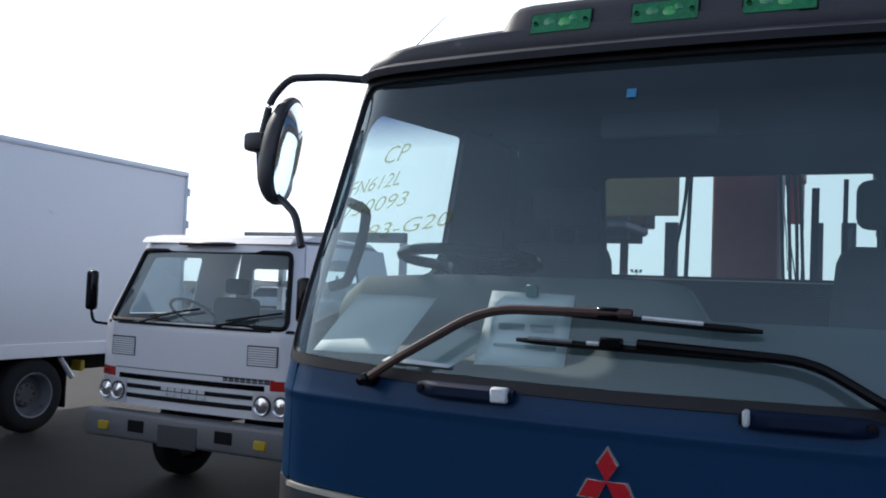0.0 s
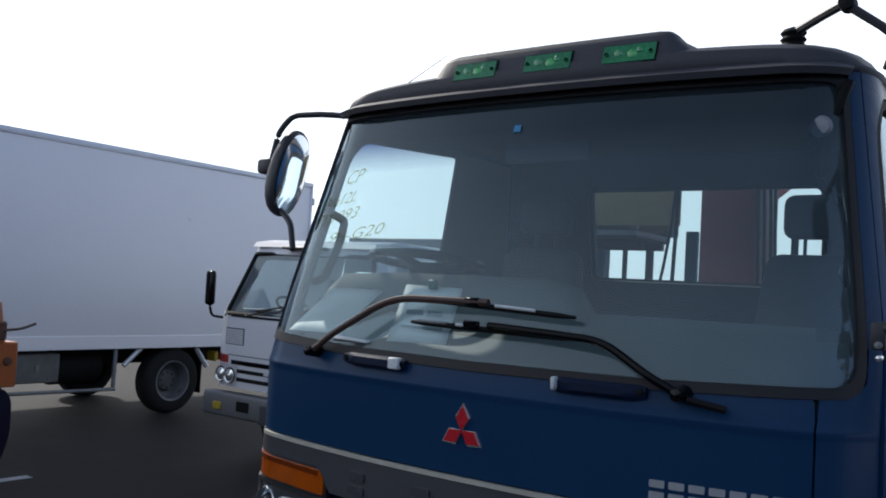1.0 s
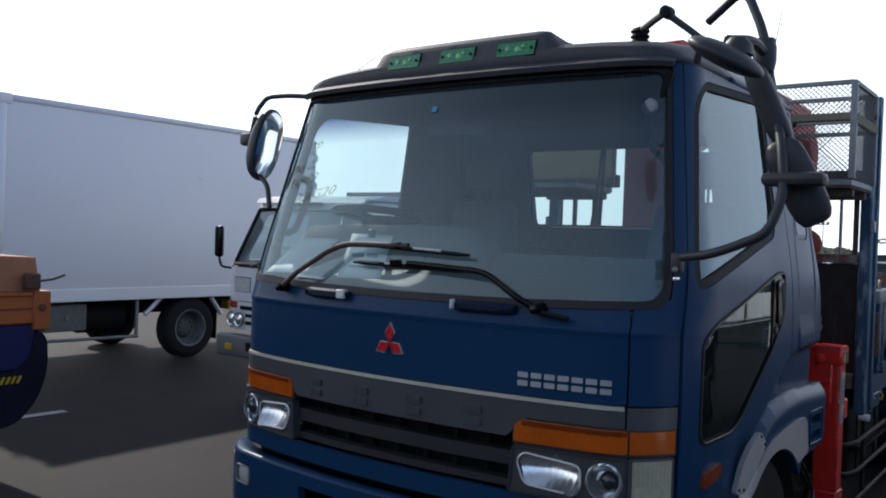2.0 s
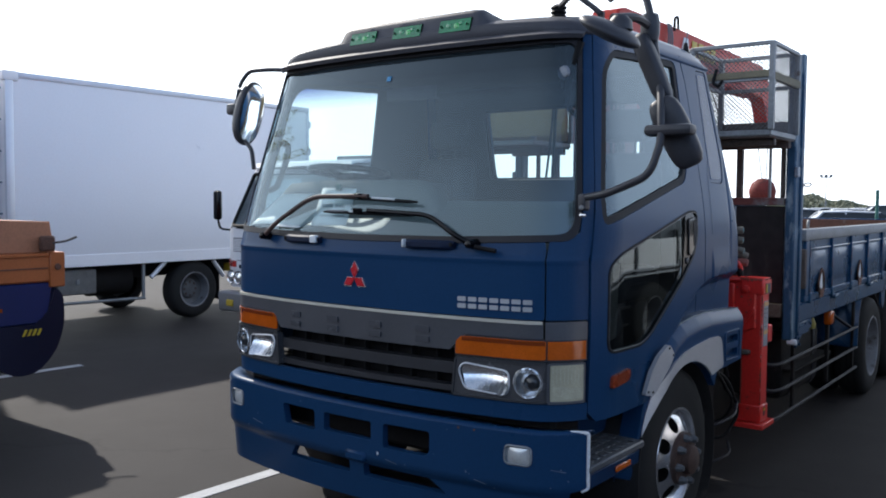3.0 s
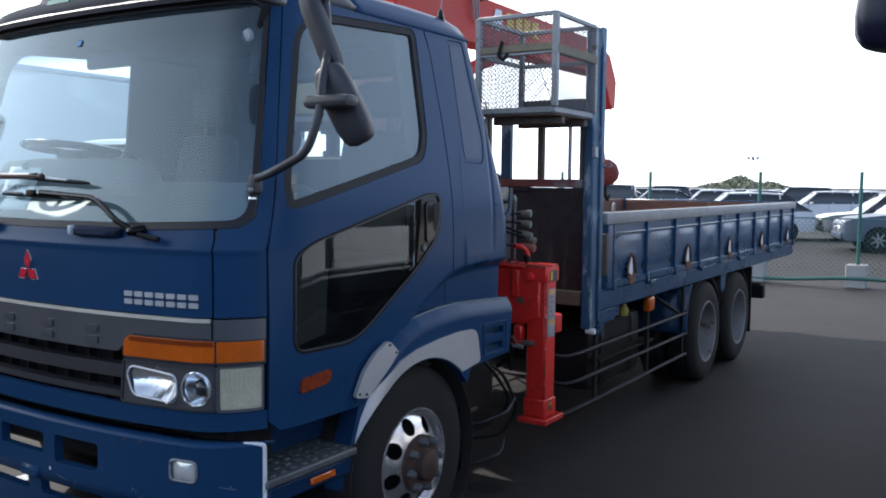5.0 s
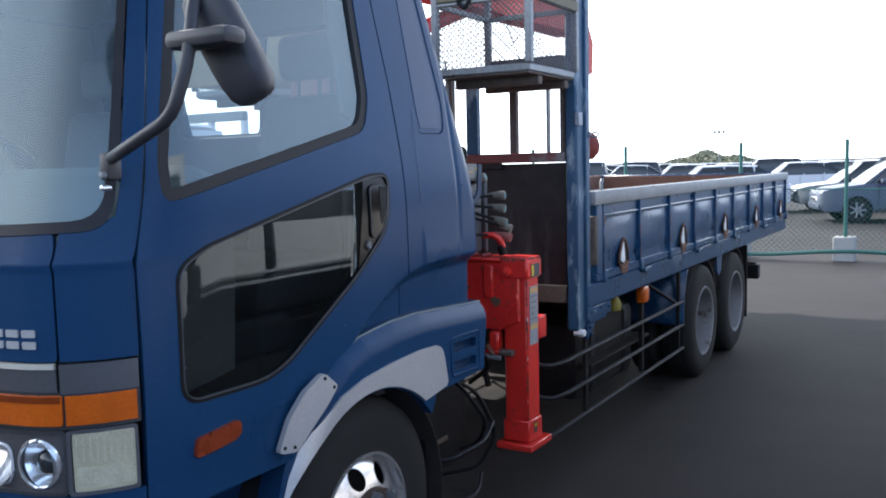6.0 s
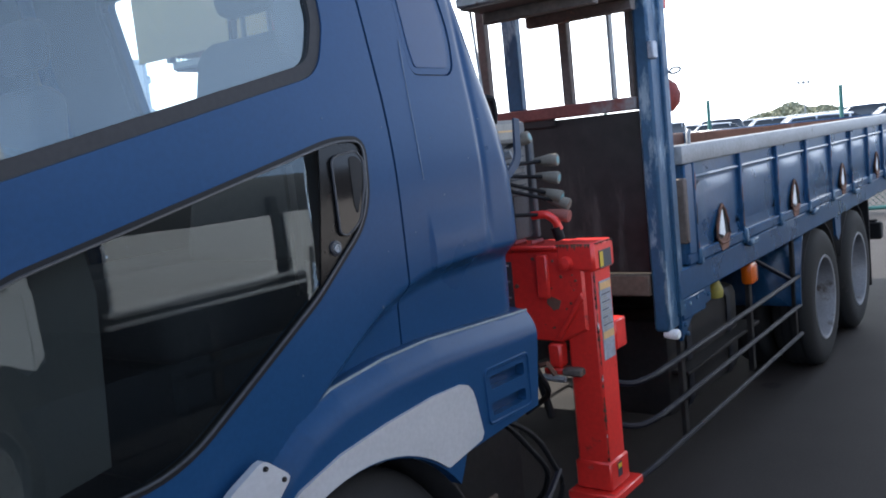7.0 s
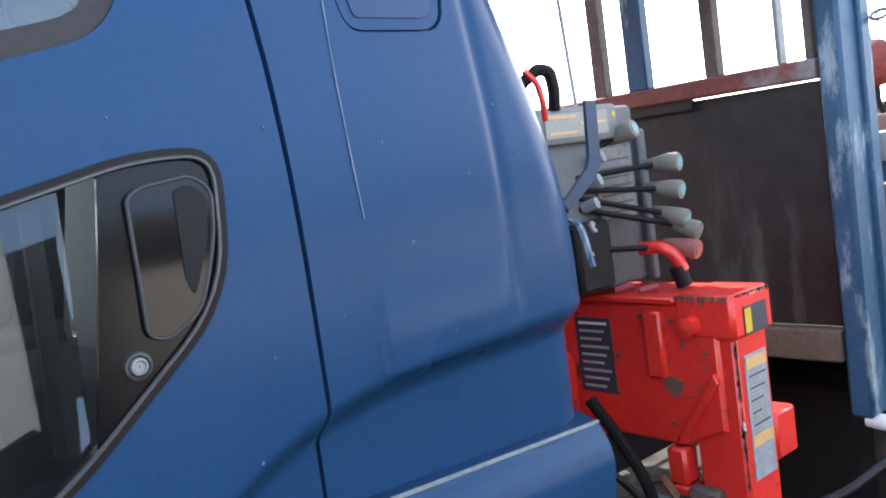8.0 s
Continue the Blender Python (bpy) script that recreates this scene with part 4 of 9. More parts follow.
for s in (-1, 1):
    door = part("door", sheet(door_outline(), [U_WIN, L_WIN], side(s), 0.0135), "blue", TRUCK, "blue cab door with a low kerb window", solid=0.035, offset=-1 if s > 0 else 1)
    part("window_rubber", sheet(U_WIN, [ring_band(U_WIN, 0.030)], side(s, -0.004), 0.05), "seal_grey", door, "weathered rubber window seal", solid=0.02, offset=-1 if s > 0 else 1)
    g = part("door_glass", sheet(ring_band(U_WIN, 0.026), [], side(s, -0.014), 0.10), "pane", door, "clear door window glass")
    g.visible_shadow = False
    part("low_window_rubber", sheet(ring_band(L_WIN, -0.004), [ring_band(L_WIN, 0.008)], side(s, 0.002), 0.05), "black", door, "black low window seal", solid=0.02, offset=-1 if s > 0 else 1)
    inner = ring_band(L_WIN, 0.006)
    # paler line stands in for light caught on the seal's bevel
    pts = [Vector(side(s, 0.002)(*p)) for p in ring_band(L_WIN, 0.007)]
    part("surround_edge", tube(B(), pts + [pts[0]], 0.0028, 6, False), "alloy_dark", door, "low window edge, paler for light on its bevel")
    # the rear end of the low window holds the pull handle
    cut = lambda z: 1.116 - 0.012 * (1.555 - z) / 0.25
    REAR = [(max(y, cut(z)), z) for y, z in inner if y > 1.085]
    hp = part("handle_panel", sheet(REAR, [], side(s, -0.003), 0.05), "black_panel", door, "black panel with recessed door handle", solid=0.006, offset=-1 if s > 0 else 1)
    PULL = rounded([(1.181, 1.548), (1.198, 1.558), (1.262, 1.566), (1.284, 1.545), (1.276, 1.490), (1.246, 1.408), (1.200, 1.384), (1.178, 1.392)], 0.022, 5)
    part("door_handle", sheet(PULL, [], side(s, 0.003), 0.04), "black_gloss", hp, "black door pull", solid=0.006, offset=-1 if s > 0 else 1)
    pts = [Vector(side(s, 0.003)(*p)) for p in PULL]
    part("pull_edge", tube(B(), pts + [pts[0]], 0.0026, 6, False), "dark_trim", hp)
    PALM = rounded([(1.236, 1.553), (1.258, 1.555), (1.276, 1.540), (1.268, 1.492), (1.240, 1.425), (1.232, 1.450)], 0.010, 4)
    part("finger_recess", sheet(PALM, [], side(s, 0.0045), 0.04), "black", hp, "finger recess of the pull", solid=0.003, offset=-1 if s > 0 else 1)
    x = side_x(1.165, 1.362)
    part("key_lock", lathe(B(), [(0.001, s * (x + 0.003)), (0.006, s * (x + 0.003)), (0.0075, s * (x + 0.0055)), (0.0095, s * (x + 0.005)), (0.0105, s * (x + 0.001)), (0.0105, s * (x - 0.02))], (0, 1.162, 1.362), "x", 20), "galv", hp, "worn bright key lock")
    part("lock_ring", lathe(B(), [(0.0105, s * (x + 0.0005)), (0.0125, s * (x + 0.003)), (0.0160, s * (x + 0.002)), (0.0175, s * (x - 0.004))], (0, 1.162, 1.362), "x", 24), "dark_trim", hp)
    glass = [(min(y, cut(z) - 0.004), z) for y, z in ring_band(L_WIN, 0.006) if y < 1.20]
    g = part("low_glass", sheet(glass, [], side(s, -0.007), 0.10), "pane_low", door, "smoked low window glass")
    g.visible_shadow = False
    part("glass_channel", sheet([(1.078, 1.546), (1.098, 1.550), (1.088, 1.290), (1.068, 1.276)], [], side(s, -0.030), 0.05), "dark_trim", door, "grey glass run channel", solid=0.01, offset=-1 if s > 0 else 1)
    # rear quarter
    Q = [(1.400, 1.045), (1.400, 1.70), (1.389, 1.90), (1.352, 2.22), (1.312, 2.352), (rear_y(2.34) - 0.02, 2.340)] + [(rear_y(z), z) for z in (2.25, 2.1, 1.9, 1.7, 1.5, 1.3, 1.045)]
    PAN = rounded([(1.500, 2.305), (1.523, 1.80), (1.536, 1.735), (1.716, 1.735), (1.733, 1.85), (1.640, 2.310)], [0.025, 0.03, 0.045, 0.045, 0.05, 0.025], 5)
    quarter = part("rear_quarter", sheet(Q, [PAN], side(s), 0.0065), "blue", TRUCK, "blue rear quarter of the cab", solid=0.03, offset=-1 if s > 0 else 1)
    qp = part("quarter_panel", sheet(ring_band(PAN, 0.0045), [], side(s, -0.003), 0.03), "blue", quarter, "flush blue cover panel", solid=0.012, offset=-1 if s > 0 else 1)
    INN = ring_band(PAN, 0.022)
    part("panel_field", sheet(INN, [], side(s, -0.001), 0.03), "blue_gloss", qp, "glossy dark blue field", solid=0.003, offset=-1 if s > 0 else 1)
    pts = [Vector(side(s, -0.016)(*p)) for p in PAN]
    part("panel_seal", tube(B(), pts + [pts[0]], 0.007, 6, False), "blue_dark", quarter)
    # arch, its bare-metal trims and the vents behind
    W0, R0 = (1.13, 0.42), 0.462
    arc = [(W0[0] + R0 * math.cos(a), W0[1] + R0 * math.sin(a)) for a in [radians(40 + (185 - 40) * k / 26) for k in range(27)]]
    TOP = [(1.925, 1.068), (1.80, 1.074), (1.45, 1.092), (1.28, 1.088), (1.10, 1.068), (0.985, 1.030), (0.88, 0.955), (0.80, 0.860), (0.735, 0.740), (0.690, 0.600), (0.665, 0.38)]
    def arch_x(y, z, out=0.0, s=s):
        q, d = Vector((y, z)), 9.0
        for a, b in zip(TOP, TOP[1:]):
            a, b = Vector(a), Vector(b)
            k = max(0.0, min(1.0, (q - a).dot(b - a) / (b - a).length_squared))
            d = min(d, (q - a.lerp(b, k)).length)
        e = min(d / 0.075, 1.0)
        return s * (1.040 + 0.038 * (1 - (1 - e) ** 2) + out - 0.10 * max(0, 0.86 - y)), y, z
    F = [(1.885, 0.80)] + TOP + arc[::-1] + [(1.52, 0.785)]
    VENT = [rounded([(1.655, z), (1.825, z - 0.004), (1.825, z + 0.032), (1.650, z + 0.036)], 0.01, 3) for z in (0.838, 0.910)]
    fender = part("wheel_arch", sheet(F, VENT, arch_x, 0.0125), "blue", TRUCK, "blue wheel arch", solid=0.09, offset=-1 if s > 0 else 1)
    pts = [Vector(arch_x(y, z, 0.001)) for y, z in rounded([(1.632, 0.822), (1.848, 0.816), (1.848, 0.964), (1.626, 0.968)], 0.02, 4)]
    part("vent_frame", tube(B(), pts + [pts[0]], 0.0045, 6, False), "blue", fender, "pressed rim round the vents")
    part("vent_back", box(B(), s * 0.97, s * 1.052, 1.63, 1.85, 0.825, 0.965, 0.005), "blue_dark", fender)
    pts = [Vector(arch_x(y, z, 0.002)) for y, z in TOP[:8]]
    part("arch_seam", tube(B(), pts, 0.0035, 5), "sealant", fender, "grey sealant line on the arch")
    # bare aluminium: a band that widens to the rear along the arch, and a riveted plate before it
    low = [(W0[0] + 0.468 * math.cos(a), W0[1] + 0.468 * math.sin(a)) for a in [radians(50 + (157 - 50) * k / 20) for k in range(21)]]
    high = [(0.709, 0.640), (0.735, 0.715), (0.772, 0.783), (0.815, 0.828), (0.875, 0.868), (0.945, 0.908), (1.07, 0.940), (1.23, 0.958), (1.40, 0.968), (1.515, 0.964), (1.542, 0.955), (1.560, 0.936), (1.570, 0.910), (1.592, 0.815), (1.580, 0.800)]
    part("arch_trim", sheet(high + low, [], lambda y, z: arch_x(y, z, 0.008), 0.04), "silver_patch", fender, "bare aluminium arch trim", solid=0.010, offset=-1 if s > 0 else 1)
    PL = rounded([(0.670, 0.805), (0.738, 0.795), (0.792, 0.845), (0.915, 0.955), (0.850, 1.008), (0.775, 0.965), (0.715, 0.900)], 0.014, 2)
    plate_x = lambda y, z: s * (1.098 - 0.16 * max(0, 0.86 - y))
    plate = part("arch_plate", sheet(PL, [], lambda y, z: (plate_x(y, z), y, z), 0.03), "silver_patch", fender, "riveted aluminium patch plate", solid=0.02, offset=-1 if s > 0 else 1)
    for y, z in ((0.692, 0.818), (0.728, 0.812), (0.852, 0.990), (0.893, 0.955)):
        x = plate_x(y, z) * s
        part("rivet", lathe(B(), [(0.006, s * (x - 0.001)), (0.005, s * (x + 0.0035)), (0.001, s * (x + 0.0045))], (0, y, z), "x", 8), "chassis", plate)
    x = side_x(0.44, 0.905)
    part("side_marker", sheet(rounded([(0.378, 0.880), (0.520, 0.893), (0.540, 0.910), (0.535, 0.944), (0.386, 0.930)], 0.012, 3), [], side(s, 0.014), 0.04), "amber_dull", TRUCK, "dull amber side marker lamp", solid=0.03, offset=-1 if s > 0 else 1)
    # step below the door
    st = part("step", box(B(), s * 0.80, s * 1.055, 0.20, 0.70, 0.575, 0.605, 0.006), "step_metal", TRUCK, "scuffed metal tread plate of the entry step")
    for k in range(8):
        y = 0.24 + 0.056 * k
        for j in range(5):
            x = 0.825 + 0.045 * j
            part("tread", box(B(), s * x, s * (x + 0.028), y + 0.012 * (j % 2), y + 0.026 + 0.012 * (j % 2), 0.605, 0.611, 0.002), "step_metal", st)
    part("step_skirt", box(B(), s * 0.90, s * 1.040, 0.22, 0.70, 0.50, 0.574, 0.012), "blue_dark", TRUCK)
    part("step_lamp", box(B(), s * 1.044, s * 1.054, 0.43, 0.57, 0.525, 0.552, 0.004), "amber", TRUCK, "amber reflector under the step")
    part("sill", box(B(), s * 0.72, s * 0.86, 0.275, 0.74, 0.606, 0.775, 0.012), "blue_dark", TRUCK, "blue back of the step well, darkened for its shade")
    part("inner_arch", lathe(B(), [(0.47, s * 0.60), (0.47, s * 1.045)], (0, 1.13, 0.42), "x", 48), "chassis", TRUCK, solid=0.01)
    part("mud_flap", box(B(), s * 0.70, s * 1.0, 1.56, 1.58, 0.22, 0.80, 0.004), "black", TRUCK, "black rubber mud flap")

# chips and scratches in the paint of the near side and the bumper
rng = random.Random(21)


def fleck(fn, u, z, r, parent, mat="chip"):
    pl = [(u + r * math.cos(a) * rng.uniform(0.5, 1.3), z + r * 1.3 * math.sin(a) * rng.uniform(0.5, 1.3)) for a in (0.1, 1.2, 2.3, 3.4, 4.5, 5.5)]
    part("paint_chip", sheet(pl, [], fn, 0.02), mat, parent, solid=0.0012, offset=1)


def scratch(fn, pts, w, parent):
    pl = [(u - w * k, z) for (u, z), k in zip(pts, (0.5, 0.8, 0.3, 0.7, 0.4, 0.9, 0.3))] + [(u + w * k, z) for (u, z), k in zip(pts[::-1], (0.4, 0.9, 0.5, 0.8, 0.3, 0.9, 0.4))]
    part("scratch", sheet(pl, [], fn, 0.03), "chip", parent, "pale scratch in the blue paint", solid=0.0012, offset=1)


near = side(1, 0.0012)
scratch(near, [(1.508, 1.82), (1.504, 1.77), (1.500, 1.72), (1.496, 1.66), (1.494, 1.60), (1.494, 1.54), (1.496, 1.48)], 0.0011, quarter)
for y, z, r in ((1.573, 1.436, 0.0035), (1.62, 1.30, 0.0022), (1.55, 1.58, 0.002), (1.44, 1.36, 0.002), (1.70, 1.52, 0.0025), (1.78, 1.62, 0.002)):
    fleck(near, y, z, r * 0.6, quarter)
for y, z, r in ((1.371, 1.614, 0.0025), (1.291, 1.207, 0.0035), (0.365, 1.12, 0.003), (0.372, 1.16, 0.002), (0.360, 1.235, 0.003), (0.62, 1.43, 0.003), (0.66, 1.44, 0.002), (1.18, 1.64, 0.002), (1.02, 1.12, 0.0025), (1.33, 1.33, 0.002)):
    fleck(near, y, z, r * 0.6, door)
on_bumper = lambda u, z: Vector(bump(u, z)) - Vector((0, 0.0012, 0))
for u, z, r in ((0.585, 0.552, 0.007), (0.60, 0.545, 0.004), (0.70, 0.50, 0.004), (0.97, 0.60, 0.004), (1.00, 0.555, 0.005), (0.93, 0.53, 0.004), (0.30, 0.53, 0.004), (0.44, 0.60, 0.003), (-0.62, 0.60, 0.004), (-0.70, 0.53, 0.006), (0.66, 0.395, 0.005), (0.72, 0.40, 0.003), (-0.30, 0.71, 0.004), (0.50, 0.71, 0.003), (-0.93, 0.44, 0.005)):
    fleck(on_bumper, u, z, r * 0.6, bumper)
for u, z, r in ((0.55, 0.726, 0.005), (0.62, 0.725, 0.004), (-0.90, 0.722, 0.010), (-0.97, 0.718, 0.014), (-1.03, 0.720, 0.010), (0.16, 0.553, 0.006)):
    fleck(on_bumper, u, z, r, bumper, "rust" if r < 0.0055 else "label_white")
for u, z, l in ((0.93, 0.600, 0.06), (0.62, 0.525, 0.05), (-0.66, 0.565, 0.08), (0.20, 0.535, 0.06)):
    part("scratch", sheet([(u, z), (u + l, z - 0.012), (u + l, z - 0.0095), (u, z + 0.002)], [], on_bumper, 0.03), "chip", bumper, solid=0.0012, offset=1)

# roof, back wall, floor of the cab
bm = B()
NU, NV = 28, 24
grid = []
for j in range(NV + 1):
    v = j / NV
    row = []
    for i in range(NU + 1):
        q = -1 + 2 * i / NU
        qq = math.copysign(1 - (1 - abs(q)) ** 1.6, q)
        x0, y0, _ = front(qq * U_PIL, 2.318)
        y1 = rear_y(2.318) - 0.006
        y = y0 + (y1 - y0) * (v ** 1.4)
        box_up = min(1.0, v / 0.30)
        e = (1 - abs(qq) ** (2.6 + 6.0 * box_up)) ** (0.6 - 0.14 * box_up)
        g = (1 - abs(1 - 2 * v ** 0.9) ** 8) ** 0.33 if 0 < v < 1 else 0.0
        xx = x0 if abs(q) < 1 else math.copysign(side_x(max(y, y0), 2.318), q)
        row.append(bm.verts.new((xx, y, 2.318 + (0.068 + 0.034 * box_up + 0.020 * v) * e * g)))
    grid.append(row)
cap = [[tuple(v.co) for v in r] for r in grid[:11]]
bmesh.ops.delete(bm, geom=[v for r in grid[:10] for v in r], context="VERTS")
for a, b in zip(grid[10:], grid[11:]):
    for k in range(NU):
        bm.faces.new((a[k], a[k + 1], b[k + 1], b[k]))
part("roof", bm, "blue", TRUCK, "blue cab roof", solid=0.03, offset=0)
bm = B()
cap = [[bm.verts.new((x, y, z + 0.004)) for x, y, z in r] for r in cap]
for a, b in zip(cap, cap[1:]):
    for k in range(NU):
        bm.faces.new((a[k], a[k + 1], b[k + 1], b[k]))
part("roof_cap", bm, "roof_grey", TRUCK, "grey front edge of the cab roof", solid=0.03, offset=0)
# grey visor trim over the windscreen and the marker lamp pod
VT = [(-1.06, 2.308), (1.06, 2.308), (1.06, 2.320), (0.9, 2.338), (0.5, 2.356), (-0.5, 2.356), (-0.9, 2.338), (-1.06, 2.320)]
part("roof_trim", sheet(VT, [], lambda u, z: (front(u, 2.318)[0], front(u, 2.318)[1] + 2.0 * (z - 2.322) - 0.02, z), 0.06), "roof_grey", TRUCK, "grey trim above the windscreen", solid=0.02, offset=0)
PX0, PX1 = -0.365, 0.390
def pod_ring(x, k):
    y = front(x, 2.31)[1]
    return [(x, y + 0.0, 2.353), (x, y + 0.030, 2.353 + 0.098 * k), (x, y + 0.040, 2.353 + 0.112 * k), (x, y + 0.058, 2.353 + 0.121 * k), (x, y + 0.085, 2.353 + 0.125 * k), (x, y + 0.30, 2.42 + 0.02 * k), (x, y + 0.42, 2.41)]


bm = B()
st_ = [(PX0 - 0.062, 0.12), (PX0 - 0.034, 0.72), (PX0 - 0.022, 0.88), (PX0 - 0.004, 0.97), (PX0 + 0.03, 1.0), (-0.2, 1.0), (0, 1.0), (0.2, 1.0), (PX1 - 0.02, 1.0), (PX1 + 0.012, 0.97), (PX1 + 0.028, 0.88), (PX1 + 0.040, 0.74), (PX1 + 0.115, 0.15)]
rg_ = [[bm.verts.new(p) for p in pod_ring(x, k)] for x, k in st_]
for a, b in zip(rg_, rg_[1:]):
    for k in range(6):
        bm.faces.new((a[k], b[k], b[k + 1], a[k + 1]))
bm.faces.new(rg_[0])
bm.faces.new(rg_[-1][::-1])
pod = part("marker_pod", bm, "roof_grey", TRUCK, "grey roof pod with three green marker lamps", smooth=50)
for xc in (-0.240, 0.030, 0.298):
    def on_pod(x, h):
        y = front(x, 2.31)[1]
        return Vector((x, y + 0.030 * h - 0.002, 2.353 + 0.098 * h))
    fr = [(xc - 0.081, 0.24), (xc + 0.081, 0.24), (xc + 0.081, 0.80), (xc - 0.081, 0.80)]
    part("lamp_bed", sheet(rounded([(xc - 0.085, 0.20), (xc + 0.085, 0.20), (xc + 0.085, 0.84), (xc - 0.085, 0.84)], 0.008), [], lambda x, h: on_pod(x, h) + Vector((0, -0.0005, 0)), 0.2), "black", pod, solid=0.003)
    lens = part("marker_lens", sheet(rounded(fr, 0.008), [], lambda x, h: on_pod(x, h) + Vector((0, -0.003, 0)), 0.2), "lens_green", pod, "green marker lamp lens", solid=0.004, offset=0)
    # bright green discs paint the sun glow round the bulbs in the lens
    for dx, h, r in ((-0.030, 0.52, 0.016), (0.012, 0.46, 0.017), (0.034, 0.58, 0.012)):
        part("lens_eye", lathe(B(), [(0.001, -0.002), (r * 0.7, -0.0015), (r, 0.001)], tuple(on_pod(xc + dx, h) + Vector((0, -0.0055, 0))), "y", 14), "lens_bright" if dx == 0.012 else "lens_glow", lens, "bright disc painted for sun glow in the lens")
    for dx in (-0.068, 0.068):
        part("screw", lathe(B(), [(0.006, -0.004), (0.005, 0.004)], tuple(on_pod(xc + dx, 0.52) + Vector((0, -0.006, 0))), "y", 8), "chassis", lens)
bk = [(-0.94, 0.85), (0.94, 0.85), (0.94, 1.5), (0.85, 2.33), (-0.85, 2.33), (-0.94, 1.5)]
RW = rounded([(-0.505, 1.772), (0.56, 1.772), (0.55, 2.198), (-0.50, 2.198)], 0.04)
back = part("cab_back", sheet(bk, [RW], lambda x, z: (x, rear_y(z) - 0.02, z), 0.15), "blue", TRUCK, "blue rear wall of the cab", solid=0.04, offset=0)
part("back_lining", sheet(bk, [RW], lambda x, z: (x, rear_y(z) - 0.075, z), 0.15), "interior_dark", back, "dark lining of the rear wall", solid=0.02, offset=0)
g = part("rear_glass", sheet(RW, [], lambda x, z: (x, rear_y(z) - 0.03, z), 0.3), "pane", back, "rear window of the cab")
g.visible_shadow = False
pts = [Vector((x, rear_y(z) - 0.05, z)) for x, z in RW]
part("rear_seal", tube(B(), pts + [pts[0]], 0.016, 6, False), "black", back)

# ---- cab interior ----
bm = B()
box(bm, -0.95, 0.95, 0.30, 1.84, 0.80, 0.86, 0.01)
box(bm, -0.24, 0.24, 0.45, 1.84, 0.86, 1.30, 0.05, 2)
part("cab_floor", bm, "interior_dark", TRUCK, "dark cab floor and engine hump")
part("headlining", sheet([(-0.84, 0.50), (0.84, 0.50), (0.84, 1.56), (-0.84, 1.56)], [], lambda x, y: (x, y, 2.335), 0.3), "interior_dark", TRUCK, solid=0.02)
for s in (-1, 1):
    part("door_lining", sheet([(1.36, 0.86), (1.84, 0.86), (1.80, 1.60), (1.62, 2.30), (1.165, 2.30), (1.175, 1.80), (1.36, 1.70)], [], lambda y, z, s=s: (s * (side_x(y, z) - 0.055), y, z), 0.2), "interior", TRUCK, solid=0.015)
# dashboard
bm = B()
prof = [(0.26, 1.30), (0.24, 1.455), (0.32, 1.50), (0.44, 1.60), (0.50, 1.635), (0.62, 1.60), (0.66, 1.36), (0.64, 1.05), (0.30, 1.0)]
xs = [-0.94, -0.80, -0.5, 0, 0.5, 0.80, 0.94]
rg_ = []
for x in xs:
    d = plan_at(x)[1] * 0.9
    rg_.append([bm.verts.new((x, y + (d if y < 0.5 else 0) - (0.10 if y < 0.4 else 0), z)) for y, z in prof])
for a, b in zip(rg_, rg_[1:]):
    for k in range(len(prof)):
        bm.faces.new((a[k], b[k], b[(k + 1) % len(prof)], a[(k + 1) % len(prof)]))
bm.faces.new(rg_[0][::-1])
bm.faces.new(rg_[-1])
part("dashboard", bm, "dash", TRUCK, "grey vinyl dashboard", smooth=50)
bm = B()
prof = [(0.37, 1.46), (0.395, 1.68), (0.43, 1.735), (0.53, 1.725), (0.60, 1.44)]
rg_ = [[bm.verts.new((x, y, 1.46 + (z - 1.46) * k)) for y, z in prof] for x, k in ((-0.93, 0.75), (-0.86, 0.95), (-0.6, 1.0), (0.0, 1.0), (0.08, 0.95), (0.14, 0.6), (0.17, 0.2))]
for a, b in zip(rg_, rg_[1:]):
    for k in range(len(prof) - 1):
        bm.faces.new((a[k], b[k], b[k + 1], a[k + 1]))
part("instrument_hood", bm, "dash", TRUCK, "grey instrument hood", smooth=50, solid=0.02)
# steering wheel
rot = Matrix.Translation((-0.60, 0.60, 1.785)) @ Matrix.Rotation(radians(-6), 4, "X")
pts = [rot @ Vector((0.208 * math.cos(a), 0.208 * math.sin(a), 0)) for a in (2 * math.pi * k / 36 for k in range(37))]
wheel_rim = part("steering_wheel", tube(B(), pts, 0.017, 8, False), "black_gloss", TRUCK, "dark steering wheel")
bm = B()
for a in (0.35, math.pi - 0.35, -math.pi / 2):
    tube(bm, [rot @ Vector((0, 0, -0.03)), rot @ Vector((0.22 * math.cos(a), 0.22 * math.sin(a), 0))], 0.014, 6)
lathe(bm, [(0.001, 0.02), (0.06, 0.015), (0.07, -0.02), (0.03, -0.05)], (-0.60, 0.60, 1.765), "z", 16)
tube(bm, [rot @ Vector((0, 0, -0.02)), (-0.60, 0.53, 1.40)], 0.03, 8)
part("wheel_spoke", bm, "black_gloss", wheel_rim)
